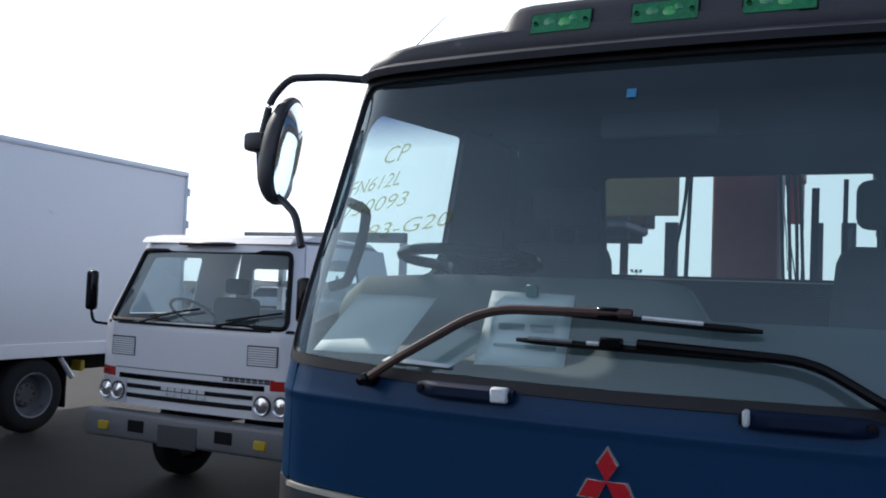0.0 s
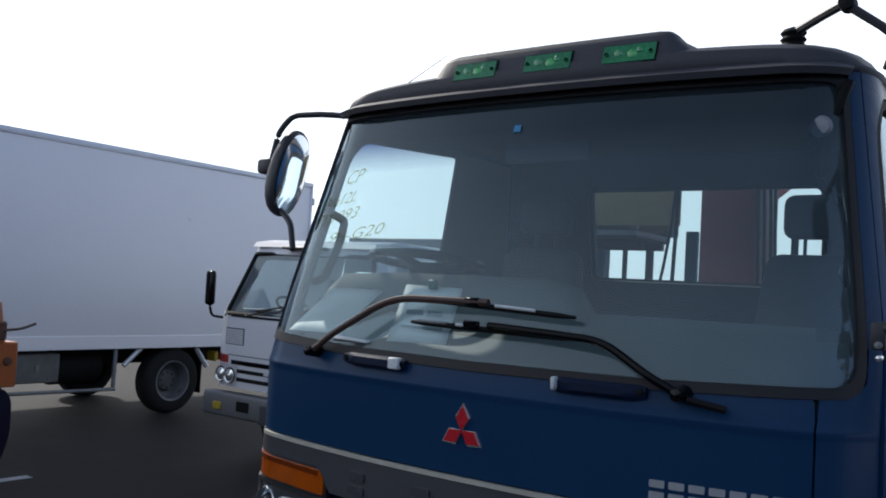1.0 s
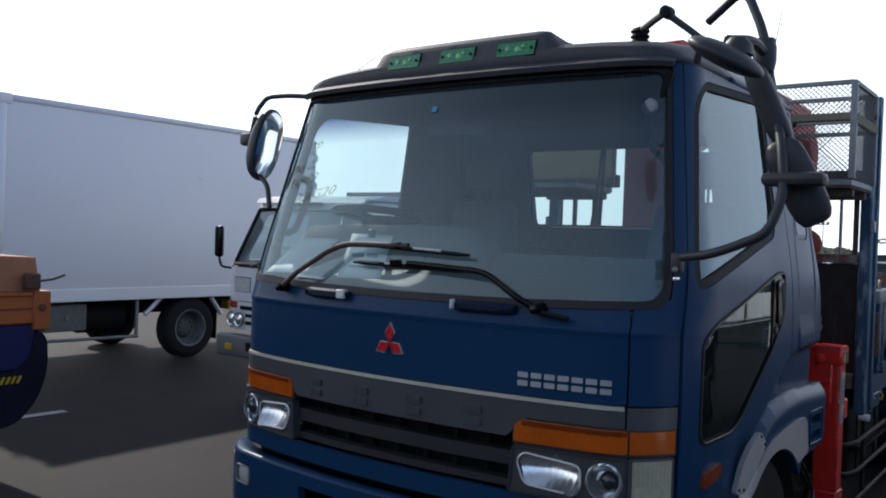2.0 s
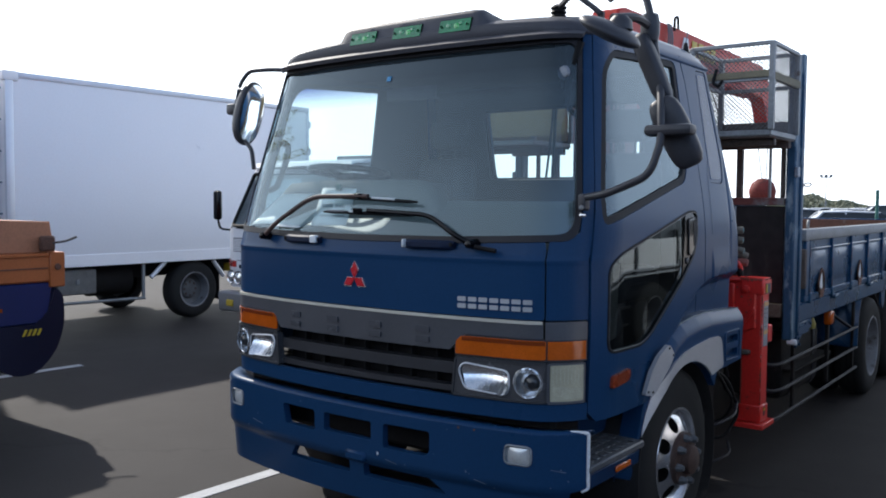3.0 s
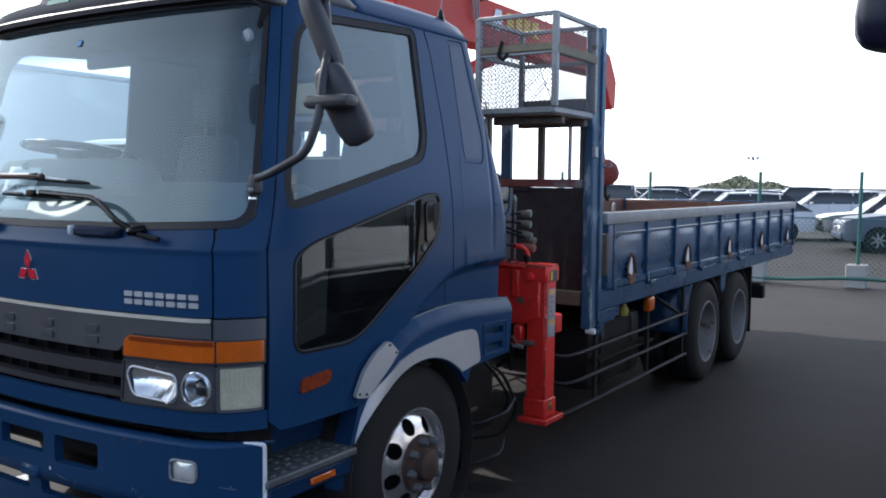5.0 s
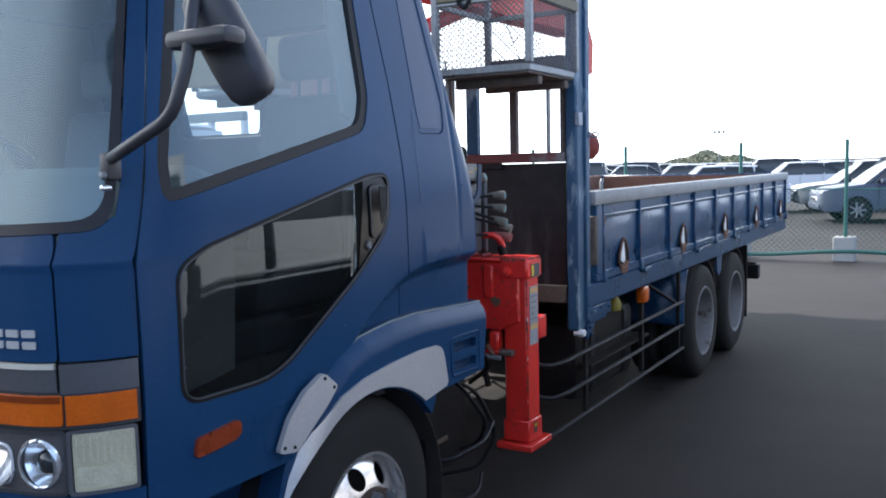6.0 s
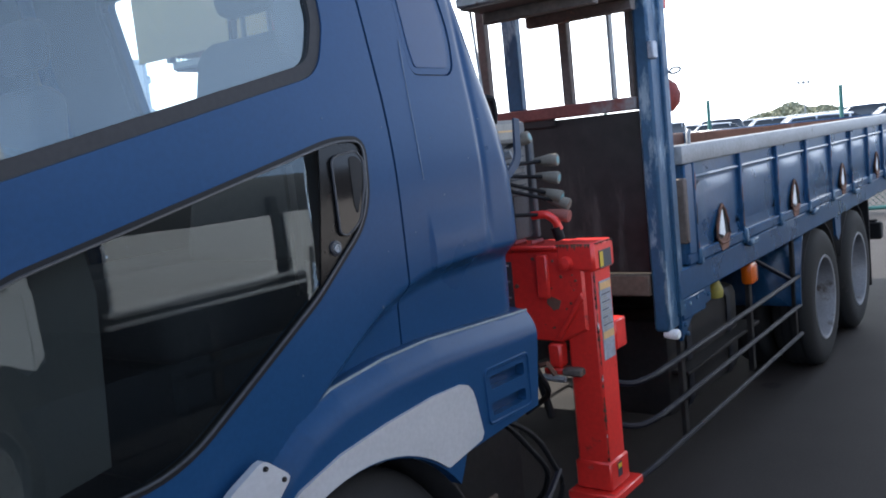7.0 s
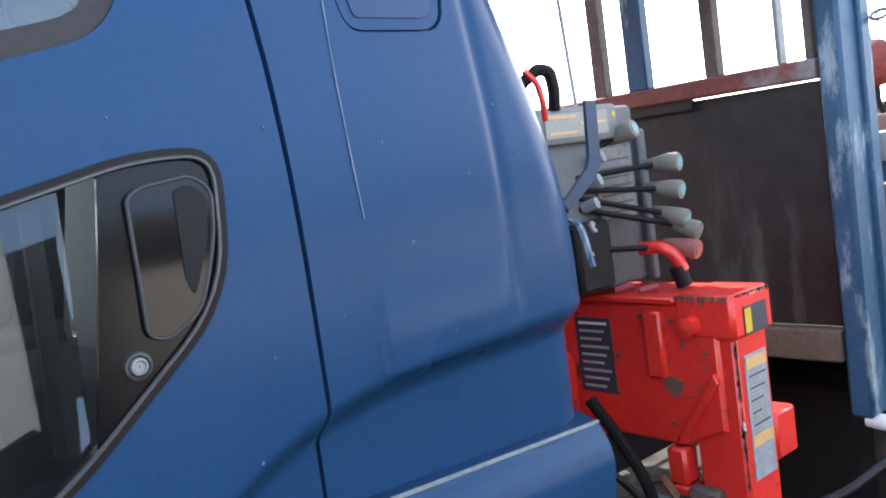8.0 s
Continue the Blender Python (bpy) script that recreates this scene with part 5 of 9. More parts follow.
# seats
def seat(xc):
    bm = B()
    box(bm, xc - 0.25, xc + 0.25, 0.85, 1.34, 1.16, 1.32, 0.05, 3)
    base = part("seat", bm, "seat", TRUCK, "grey cloth cab seat")
    bm = B()
    box(bm, xc - 0.235, xc + 0.235, -0.055, 0.075, 0.0, 0.62, 0.06, 3)
    bmesh.ops.transform(bm, matrix=Matrix.Translation((0, 1.32, 1.28)) @ Matrix.Rotation(radians(-9), 4, "X"), verts=bm.verts[:])
    for v in bm.verts:
        v.co.x = xc + (v.co.x - xc) * (1 - 0.25 * max(0, v.co.z - 1.6) / 0.3)
    part("backrest", bm, "seat", base, "grey cloth backrest")
    bm = B()
    box(bm, xc - 0.13, xc + 0.13, 1.39, 1.48, 1.95, 2.12, 0.04, 3)
    tube(bm, [(xc - 0.05, 1.43, 1.85), (xc - 0.05, 1.435, 1.97)], 0.007, 6)
    tube(bm, [(xc + 0.05, 1.43, 1.85), (xc + 0.05, 1.435, 1.97)], 0.007, 6)
    part("headrest", bm, "seat", base, "grey cloth headrest")
    part("seat_base", box(B(), xc - 0.20, xc + 0.20, 0.90, 1.30, 0.86, 1.16, 0.02), "interior_dark", base)


seat(-0.56)
seat(0.60)
# grab bar on the driver's pillar, sun visors, inside mirror on its wires
part("pillar_grip", tube(B(), bend([(-0.93, 0.34, 1.685), (-0.875, 0.34, 1.70), (-0.855, 0.385, 1.83), (-0.865, 0.42, 1.92), (-0.93, 0.42, 1.945)]), 0.016, 8), "interior", TRUCK, "grey pillar grab bar")
part("mirror_base", box(B(), -0.14, 0.16, 0.36, 0.385, 2.10, 2.165, 0.012, 2), "interior", TRUCK, "grey inside mirror")
bm = B()
tube(bm, bend([(0.80, 0.40, 2.29), (0.80, 0.40, 2.16), (0.82, 0.40, 2.02), (0.85, 0.42, 1.99), (0.90, 0.44, 1.92), (0.91, 0.44, 1.80)]), 0.011, 6)
tube(bm, [(0.885, 0.385, 2.285), (0.835, 0.375, 2.14), (0.825, 0.37, 2.03)], 0.014, 6)
tube(bm, [(0.785, 0.37, 2.285), (0.815, 0.365, 2.10)], 0.012, 6)
part("cable", bm, "black", TRUCK, "black cable inside the screen")
part("round_sensor", lathe(B(), [(0.001, -0.012), (0.022, -0.010), (0.029, 0.0), (0.022, 0.012), (0.001, 0.014)], (0.828, 0.345, 2.160), "y", 18), "label_grey", TRUCK, "small round pale lamp inside the screen")
part("blind_mirror", lathe(B(), [(0.001, -0.018), (0.05, -0.012), (0.056, 0.0), (0.04, 0.02), (0.001, 0.025)], (0.915, 0.47, 1.79), "y", 18), "black_gloss", TRUCK, "small black round mirror")

# papers on the dash are loose things
def paper(name, pts, mat, label):
    bm = B()
    n = 6
    a, b, c, d = (Vector(p) for p in pts)
    vs = [[bm.verts.new(a.lerp(b, i / n).lerp(d.lerp(c, i / n), j / n) + Vector((0, 0.010 * math.sin(i / n * 3.0) * math.sin(j / n * 2.4), 0.006 * math.sin(i / n * 3.1) * math.sin(j / n * 3.1)))) for i in range(n + 1)] for j in range(n + 1)]
    for j in range(n):
        for i in range(n):
            bm.faces.new((vs[j][i], vs[j][i + 1], vs[j + 1][i + 1], vs[j + 1][i]))
    ob = part(name, bm, mat, None, "", solid=0.0015)
    return tagged(ob, label, "paper")


paper("paper_sheet", [(-0.865, 0.165, 1.512), (-0.585, 0.100, 1.520), (-0.560, 0.300, 1.668), (-0.835, 0.345, 1.668)], "paper", "blank white paper sheet leaning on the dashboard")
paper("form_sheet", [(-0.59, 0.055, 1.508), (-0.40, 0.040, 1.505), (-0.34, 0.22, 1.575), (-0.50, 0.28, 1.600)], "paper_print", "pale printed form lying on the dashboard")
notice = paper("notice_sheet", [(-0.350, 0.072, 1.515), (-0.127, 0.072, 1.520), (-0.127, 0.143, 1.688), (-0.335, 0.138, 1.692)], "paper", "white printed notice standing against the windscreen")
for k, (z, x0, x1) in enumerate(((1.600, -0.300, -0.235), (1.600, -0.220, -0.165), (1.560, -0.305, -0.150))):
    y = 0.072 + (z - 1.515) * 0.41 - 0.007
    part("print_bar", box(B(), x0, x1, y - 0.001, y + 0.001, z, z + (0.016 if k < 2 else 0.008)), "print", notice)
part("clip", box(B(), -0.245, -0.215, 0.128, 0.140, 1.68, 1.71, 0.003), "fence_green", notice, "small green clip")

# ---- wipers, mirrors, aerial ----
def wiper(pivot, elbow, tip_a, tip_b, arm_mat):
    yy = lambda x, z, o: front(x, z)[1] - o
    P = lambda q, o: (q[0], yy(q[0], q[1], o), q[1])
    arm = part("wiper", tube(B(), bend([P(pivot, 0.035), P(((pivot[0] * 2 + elbow[0]) / 3, (pivot[1] * 2 + elbow[1]) / 3), 0.06), P(elbow, 0.050), P(((tip_a[0] + tip_b[0]) / 2, (tip_a[1] + tip_b[1]) / 2 + 0.012), 0.035)]), 0.011, 8), arm_mat, TRUCK, "wiper with a long flat arm")
    part("wiper_pivot", lathe(B(), [(0.001, -0.040), (0.015, -0.036), (0.019, -0.01), (0.024, 0.03)], P(pivot, 0.02), "y", 14), "black_gloss", arm)
    n = 10
    bl = [P((tip_a[0] + (tip_b[0] - tip_a[0]) * i / n, tip_a[1] + (tip_b[1] - tip_a[1]) * i / n), 0.022) for i in range(n + 1)]
    blade = part("wiper_blade", tube(B(), bl, [0.005] + [0.009] * (n - 1) + [0.005], 6), "black", arm, "black wiper blade")
    for f0, f1 in ((0.06, 0.24), (0.30, 0.42), (0.54, 0.78)):
        a = Vector(bl[0]).lerp(Vector(bl[-1]), f0) + Vector((0, -0.012, 0.006))
        b = Vector(bl[0]).lerp(Vector(bl[-1]), f1) + Vector((0, -0.012, 0.006))
        part("blade_bow", tube(B(), [a, b], 0.005, 6), "galv" if f0 < 0.1 else "label_white", blade)
    m = Vector(bl[n // 2 - 1]) + Vector((0, -0.012, 0.012))
    part("blade_clip", box(B(), m.x - 0.026, m.x + 0.026, m.y - 0.008, m.y + 0.008, m.z - 0.014, m.z + 0.010, 0.004), "black_gloss", blade)


wiper((-0.615, 1.462), (-0.310, 1.650), (-0.235, 1.652), (0.300, 1.628), "brown_arm")
wiper((0.600, 1.462), (0.395, 1.575), (-0.230, 1.582), (0.330, 1.572), "black_gloss")
part("washer_nozzle", tube(B(), [(0.62, 0.02, 1.452), (0.71, 0.035, 1.438)], 0.010, 6), "black", TRUCK)

# near-side mirror group (the door mirror, the wide-angle mirror and the front under-mirror)
ARM = bend([(1.005, 0.205, 1.650), (1.14, 0.13, 1.665), (1.30, 0.13, 1.73), (1.335, 0.15, 1.85), (1.315, 0.19, 1.97), (1.285, 0.25, 2.06), (1.245, 0.29, 2.20), (1.215, 0.30, 2.36), (1.14, 0.34, 2.52), (1.00, 0.40, 2.44)])
mir = part("mirror_arm", tube(B(), ARM, 0.0145, 10), "mirror_shell", TRUCK, "black tubular mirror arm")
part("arm_foot", box(B(), 0.985, 1.020, 0.185, 0.225, 1.600, 1.665, 0.008, 2), "mirror_shell", mir, "black mirror arm bracket")
part("bracket_bolt", lathe(B(), [(0.001, 0.172), (0.008, 0.174), (0.010, 0.195)], (1.005, 0, 1.612), "y", 10), "galv", mir)
part("bracket_bolt", lathe(B(), [(0.001, 0.170), (0.007, 0.172), (0.008, 0.195)], (1.008, 0, 1.582), "y", 10), "chrome", mir)


def mirror_head(name, c, size, tilt, turn, face, label, lean=0, k=4.0):
    bm = B()
    w, d, h = size
    for v in bmesh.ops.create_uvsphere(bm, u_segments=24, v_segments=14, radius=1.0)["verts"]:
        q = v.co.copy()
        r = (abs(q.x) ** k + abs(q.y) ** k * 0.6 + abs(q.z) ** k) ** (-1 / k)
        q *= r
        if q.y > 0.25:
            q.y = 0.25 + (q.y - 0.25) * 0.15
        v.co = Vector((q.x * w, q.y * d, q.z * h))
    m = Matrix.Translation(c) @ Euler((radians(tilt), radians(lean), radians(turn))).to_matrix().to_4x4()
    bmesh.ops.transform(bm, matrix=m, verts=bm.verts[:])
    ob = part(name, bm, "mirror_shell", mir if c[0] > 0 else mir2, label, smooth=60)
    if face:
        # slightly domed glass
        bm = B()
        power = lambda v: math.copysign(abs(v) ** (2 / k), v)
        loop = [(w * 0.86 * power(math.cos(a)), h * 0.90 * power(math.sin(a))) for a in (2 * math.pi * q / 32 for q in range(32))]
        mid_ = bm.verts.new((0, d * 0.40 + 0.016, 0))
        rings_ = [[bm.verts.new((x * f, d * 0.40 + 0.016 * (1 - f * f), z * f)) for x, z in loop] for f in (0.2, 0.4, 0.6, 0.8, 1.0)]
        for q in range(len(loop)):
            bm.faces.new((mid_, rings_[0][q], rings_[0][(q + 1) % len(loop)]))
            for a_, b_ in zip(rings_, rings_[1:]):
                bm.faces.new((a_[q], b_[q], b_[(q + 1) % len(loop)], a_[(q + 1) % len(loop)]))
        bmesh.ops.transform(bm, matrix=m, verts=bm.verts[:])
        part("mirror_glass", bm, "mirror", ob, "mirror glass")
    return ob


mirror_head("door_mirror", (1.345, 0.262, 1.890), (0.060, 0.038, 0.138), 6, 12, True, "black door mirror housing", -26)
mirror_head("wide_mirror", (1.250, 0.262, 2.130), (0.036, 0.032, 0.140), 8, -4, True, "black wide-angle mirror housing", -22)
part("mirror_clamp", box(B(), 1.265, 1.445, 0.145, 0.215, 1.872, 1.912, 0.016, 2), "mirror_shell", mir, "black mirror clamp")
part("upper_clamp", lathe(B(), [(0.03, -0.05), (0.036, -0.02), (0.036, 0.02), (0.03, 0.05)], (1.225, 0.285, 2.285), "z", 12), "mirror_shell", mir)
um = B()
for v in bmesh.ops.create_uvsphere(um, u_segments=24, v_segments=14, radius=1.0)["verts"]:
    v.co = Vector((v.co.x * 0.118, v.co.y * 0.09, v.co.z * (0.036 if v.co.z > 0 else 0.030)))
bmesh.ops.transform(um, matrix=Matrix.Translation((1.205, -0.01, 2.225)) @ Euler((radians(14), radians(27), radians(25))).to_matrix().to_4x4(), verts=um.verts[:])
part("under_mirror_boss", lathe(B(), [(0.045, 2.235), (0.042, 2.265), (0.025, 2.285), (0.001, 2.288)], (1.225, 0.03, 0), "z", 16), "mirror_shell", mir)
part("under_mirror", um, "mirror_shell", mir, "black round front under-mirror housing", smooth=60)
part("under_mirror_arm", tube(B(), bend([(1.20, 0.02, 2.28), (1.235, 0.14, 2.30), (1.225, 0.285, 2.29)]), 0.016, 8), "mirror_shell", mir)
# folding stay with a rubber boot on the roof edge
bm = B()
lathe(bm, [(0.036 if k % 2 else 0.028, 2.395 + 0.0095 * k) for k in range(9)] + [(0.001, 2.482)], (0.712, 0.50, 0), "z", 16)
stay = part("mirror_stay", bm, "black", TRUCK, "ribbed black rubber boot of the mirror stay")
part("stay_bar", tube(B(), [(0.712, 0.50, 2.462), (0.80, 0.41, 2.470), (0.875, 0.335, 2.474)], 0.013, 8), "mirror_shell", stay, "dark stay bar")
part("stay_knuckle", lathe(B(), [(0.001, 0.300), (0.020, 0.304), (0.022, 0.345), (0.001, 0.35)], (0.885, 0, 2.470), "y", 12), "black", stay)
part("stay_link", tube(B(), [(0.885, 0.325, 2.465), (0.965, 0.330, 2.402), (0.995, 0.335, 2.375)], [0.012, 0.011, 0.012], 8), "mirror_shell", stay)
part("stay_drop", tube(B(), [(0.995, 0.335, 2.380), (0.990, 0.355, 2.340), (0.975, 0.38, 2.305)], [0.016, 0.011, 0.014], 8), "mirror_shell", stay)

# off-side mirror
ARM2 = bend([(-0.90, 0.47, 2.330), (-1.03, 0.42, 2.338), (-1.150, 0.390, 2.335), (-1.205, 0.375, 2.27), (-1.235, 0.365, 2.12), (-1.215, 0.360, 1.985), (-1.125, 0.350, 1.945), (-1.065, 0.335, 1.90), (-1.02, 0.31, 1.80)])
mir2 = part("mirror_arm", tube(B(), ARM2, 0.012, 10), "mirror_shell", TRUCK, "black tubular mirror arm")
mirror_head("door_mirror", (-1.165, 0.405, 2.108), (0.098, 0.050, 0.182), -2, -80, True, "black oval door mirror housing", -19, 2.3)
part("mirror_clamp", box(B(), -1.275, -1.20, 0.33, 0.40, 2.10, 2.16, 0.014, 2), "mirror_shell", mir2)
part("whip_aerial", tube(B(), [(-0.875, 0.53, 2.365), (-1.00, 1.20, 2.767)], [0.0030, 0.0018], 5), "galv", TRUCK, "thin radio aerial")
aer = part("roof_aerial", lathe(B(), [(0.022, 2.405), (0.016, 2.425), (0.010, 2.455), (0.001, 2.460)], (0.860, 1.56, 0), "z", 14), "black_gloss", TRUCK, "short roof aerial")
part("aerial_whip", tube(B(), [(0.860, 1.56, 2.458), (0.905, 1.60, 2.82)], [0.003, 0.0012], 5), "galv", aer)

# ---- wheels ----
def wheel(name, xc, yc, r, s, kind, parent, wide=0.23, disc="rim_grey"):
    """A truck wheel whose outer face looks along s * x."""
    q = 0.92 if kind == "front" else 1.0
    e = part(name, lathe(B(), [(r * 0.60, -wide / 2), (r * 0.66, -wide / 2 - 0.004), (r * 0.90, -wide / 2 + 0.004), (r * 0.97, -wide / 2 + 0.022), (r, -wide / 2 + 0.05), (r, wide / 2 - 0.05), (r * 0.97, wide / 2 - 0.022), (r * 0.90, wide / 2 - 0.004), (r * 0.84, wide / 2 + 0.004), (r * 0.70, wide / 2 + 0.004), (r * 0.62 * q, wide / 2), (r * 0.60 * q, wide / 2 - 0.02)], (xc, yc, r), "x", 56), "tyre", parent, "worn black truck wheel")
    gb_ = B()
    for k in range(3):
        t = -0.05 + 0.05 * k
        lathe(gb_, [(r + 0.0012, t - 0.006), (r + 0.0012, t + 0.006)], (xc, yc, r), "x", 56)
    part("tread_groove", gb_, "black", e)
    f = s * wide / 2
    if kind == "front":
        # convex pressed cover with round hand holes
        bm = B()
        lathe(bm, [(r * k * q, f * h) for k, h in ((0.625, 0.86), (0.61, 1.02), (0.585, 1.02), (0.575, 0.80), (0.55, 0.72))], (xc, yc, r), "x", 48)
        part("rim", bm, "chrome", e, "bright steel rim edge")
        bm = sheet([(r * 0.555 * q * math.cos(a), r * 0.555 * q * math.sin(a)) for a in (2 * math.pi * k / 48 for k in range(48))],
                   [[(r * 0.435 * q * math.cos(b) + 0.036 * math.cos(a), r * 0.435 * q * math.sin(b) + 0.036 * math.sin(a)) for a in (2 * math.pi * k / 14 for k in range(14))] for b in (2 * math.pi * (j + 0.35) / 8 for j in range(8))],
                   lambda u, v: (xc + s * (wide / 2 * 0.72 + 0.075 * (1 - min(math.hypot(u, v) / (r * 0.555 * q), 1) ** 2.2)), yc + u, r + v), 0.03)
        part("wheel_cover", bm, "chrome", e, "chrome wheel disc with round holes", solid=0.006)
        # black disc paints the shade inside the wheel behind the hand holes
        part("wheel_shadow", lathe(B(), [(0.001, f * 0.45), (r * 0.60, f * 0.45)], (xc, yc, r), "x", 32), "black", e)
        hub0 = wide / 2 * 0.72 + 0.070
        bm = lathe(B(), [(r * 0.30, s * (hub0 - 0.03)), (r * 0.29, s * (hub0 + 0.006)), (r * 0.165, s * (hub0 + 0.012)), (r * 0.155, s * (hub0 + 0.045)), (r * 0.12, s * (hub0 + 0.055)), (0.001, s * (hub0 + 0.057))], (xc, yc, r), "x", 28)
        hub = part("hub", bm, "hub", e, "rusty hub cap")
        for k in range(8):
            a = 2 * math.pi * (k + 0.2) / 8
            part("wheel_nut", lathe(B(), [(0.020, s * (hub0 - 0.005)), (0.019, s * (hub0 + 0.022)), (0.012, s * (hub0 + 0.040)), (0.001, s * (hub0 + 0.041))], (xc, yc + r * 0.245 * math.cos(a), r + r * 0.245 * math.sin(a)), "x", 8), "step_metal", hub)
    else:
        # deep dished rear rim
        bm = lathe(B(), [(r * 0.625, f * 0.90), (r * 0.61, f * 1.03), (r * 0.575, f * 1.0), (r * 0.555, f * 0.3), (r * 0.54, -f * 0.25)], (xc, yc, r), "x", 44)
        rim = part("rim", bm, "rim_grey", e, "silver steel rim")
        part("disc", lathe(B(), [(r * 0.545, -f * 0.20), (r * 0.50, -f * 0.28), (r * 0.36, -f * 0.30), (r * 0.30, f * 0.0), (r * 0.12, f * 0.05), (0.001, f * 0.05)], (xc, yc, r), "x", 40), disc, e, "dished wheel disc")
        for k in range(8):
            a = 2 * math.pi * k / 8
            part("wheel_nut", lathe(B(), [(0.018, -f * 0.3), (0.016, f * 0.06), (0.001, f * 0.08)], (xc, yc + r * 0.24 * math.cos(a), r + r * 0.24 * math.sin(a)), "x", 7), "hub", rim)
    return e


for s in (-1, 1):
    wheel("front_wheel", s * 0.915, 1.13, 0.425, s, "front", TRUCK)
    for y in (REAR_1, REAR_2):
        wheel("rear_wheel", s * 0.955, y, 0.42, s, "rear", TRUCK, disc="step_metal")
        wheel("inner_wheel", s * 0.70, y, 0.42, s, "rear", TRUCK)
        part("axle_hub", lathe(B(), [(0.09, s * 0.60), (0.09, s * 0.90), (0.05, s * 0.93), (0.001, s * 0.935)], (0, y, 0.42), "x", 16), "hub", TRUCK)
for y in (1.13, REAR_1, REAR_2):
    part("axle", tube(B(), [(-0.8, y, 0.40), (-0.15, y, 0.40), (0.15, y, 0.40), (0.8, y, 0.40)], [0.05, 0.07, 0.07, 0.05], 10), "chassis", TRUCK)

# ---- chassis and guards ----
for s in (-1, 1):
    part("chassis_rail", box(B(), s * 0.36, s * 0.44, 0.6, 8.75, 0.60, 0.86, 0.01), "chassis", TRUCK, "black chassis rail")
    bm = B()
    box(bm, s * 0.50, s * 0.92, 3.25, 4.20, 0.30, 0.74, 0.05, 2)
    tankb = part("fuel_tank" if s > 0 else "battery_box", bm, "chassis", TRUCK, "grimy black tank under the bed")
    for y in (3.45, 4.0):
        part("tank_strap", box(B(), s * 0.49, s * 0.928, y, y + 0.04, 0.292, 0.748, 0.05, 2), "pipe", tankb)
    part("tank_shelf", box(B(), s * 0.60, s * 0.99, 3.28, 4.30, 0.495, 0.515, 0.004), "chassis", TRUCK)
    part("under_box", box(B(), s * 0.45, s * 0.85, 1.62, 2.15, 0.32, 0.72, 0.03, 2), "chassis", TRUCK, "grimy box behind the cab")
    part("rear_beam", box(B(), s * 0.10, s * 0.98, 7.62, 7.72, 0.46, 0.62, 0.01), "chassis", TRUCK)
    for z, f in ((0.640, 2.54), (0.475, 2.56), (0.310, 2.60)):
        pts = bend([(s * 0.92, f - 0.02, z + 0.05), (s * 1.02, f + 0.10, z), (s * 1.05, f + 0.24, z), (s * 1.05, 4.88, z)])
        if z < 0.4:
            pts = bend([(s * 1.03, f - 0.05, z - 0.01), (s * 1.05, f + 0.10, z), (s * 1.05, 4.88, z)])
        part("guard_rail", tube(B(), pts, 0.0115, 8), "pipe", TRUCK, "bent tubular side guard rail")
    for y in (3.12, 4.86):
        part("guard_strut", box(B(), s * 1.012, s * 1.032, y - 0.02, y + 0.02, 0.29, 0.86 if y > 4 else 0.84, 0.003), "chassis", TRUCK)
    part("guard_stay", tube(B(), [(s * 0.80, 4.45, 0.88), (s * 1.03, 4.80, 0.63)], 0.014, 6), "pipe", TRUCK)
    part("side_lamp", box(B(), s * 0.975, s * 1.035, 4.075, 4.19, 0.735, 0.846, 0.020, 2), "amber", TRUCK, "amber side marker lamp")
    part("lamp_stalk", box(B(), s * 0.985, s * 1.01, 4.10, 4.14, 0.30, 0.74, 0.003), "chassis", TRUCK)
    part("drain_valve", lathe(B(), [(0.001, 0.75), (0.035, 0.76), (0.040, 0.79), (0.028, 0.82), (0.015, 0.85)], (s * 0.99, 3.66, 0), "z", 12), "valve_yellow", TRUCK, "dull yellow drain valve")
    # mudguard bows coloured dark for shade under the bed, and a blue apron
    for y in (REAR_1, REAR_2):
        R = 0.485
        bm = B()
        rws = []
        for k in range(13):
            a = radians(20 + 140 * k / 12)
            rws.append([bm.verts.new((s * x, y + R * math.cos(a), 0.42 + R * math.sin(a) * 0.97)) for x in (0.58, 1.045)])
        for a, b in zip(rws, rws[1:]):
            bm.faces.new((a[0], b[0], b[1], a[1]))
        part("rear_mudguard", bm, "chassis", TRUCK, "rear mudguard, dark to sink into shade under the bed", solid=0.012)
    bm = B()
    rws = [[bm.verts.new((s * x, REAR_1 - 0.53 + 0.10 * (k / 8) ** 2.2, 0.47 + 0.39 * k / 8)) for x in (0.60, 1.06)] for k in range(9)]
    for a, b in zip(rws, rws[1:]):
        bm.faces.new((a[0], b[0], b[1], a[1]))
    part("mudguard_front", bm, "blue_bed", TRUCK, "blue curved apron before the rear wheels", solid=0.016)
    yb = (REAR_1 + REAR_2) / 2
    part("guard_bracket", prism(B(), [(yb - 0.10, 0.862), (yb + 0.08, 0.862), (yb + 0.05, 0.74), (yb - 0.02, 0.70), (yb - 0.08, 0.74)], "x", s * 1.040, s * 1.056), "blue_bed", TRUCK, "blue mudguard bracket", smooth=0)
    part("rear_flap", box(B(), s * 0.58, s * 1.05, REAR_2 + 0.53, REAR_2 + 0.55, 0.20, 0.85, 0.004), "black", TRUCK, "black rubber rear mud flap")
    part("rear_lamp", box(B(), s * 0.62, s * 1.02, 7.60, 7.70, 0.46, 0.60, 0.01), "black", TRUCK, "black rear lamp cluster")
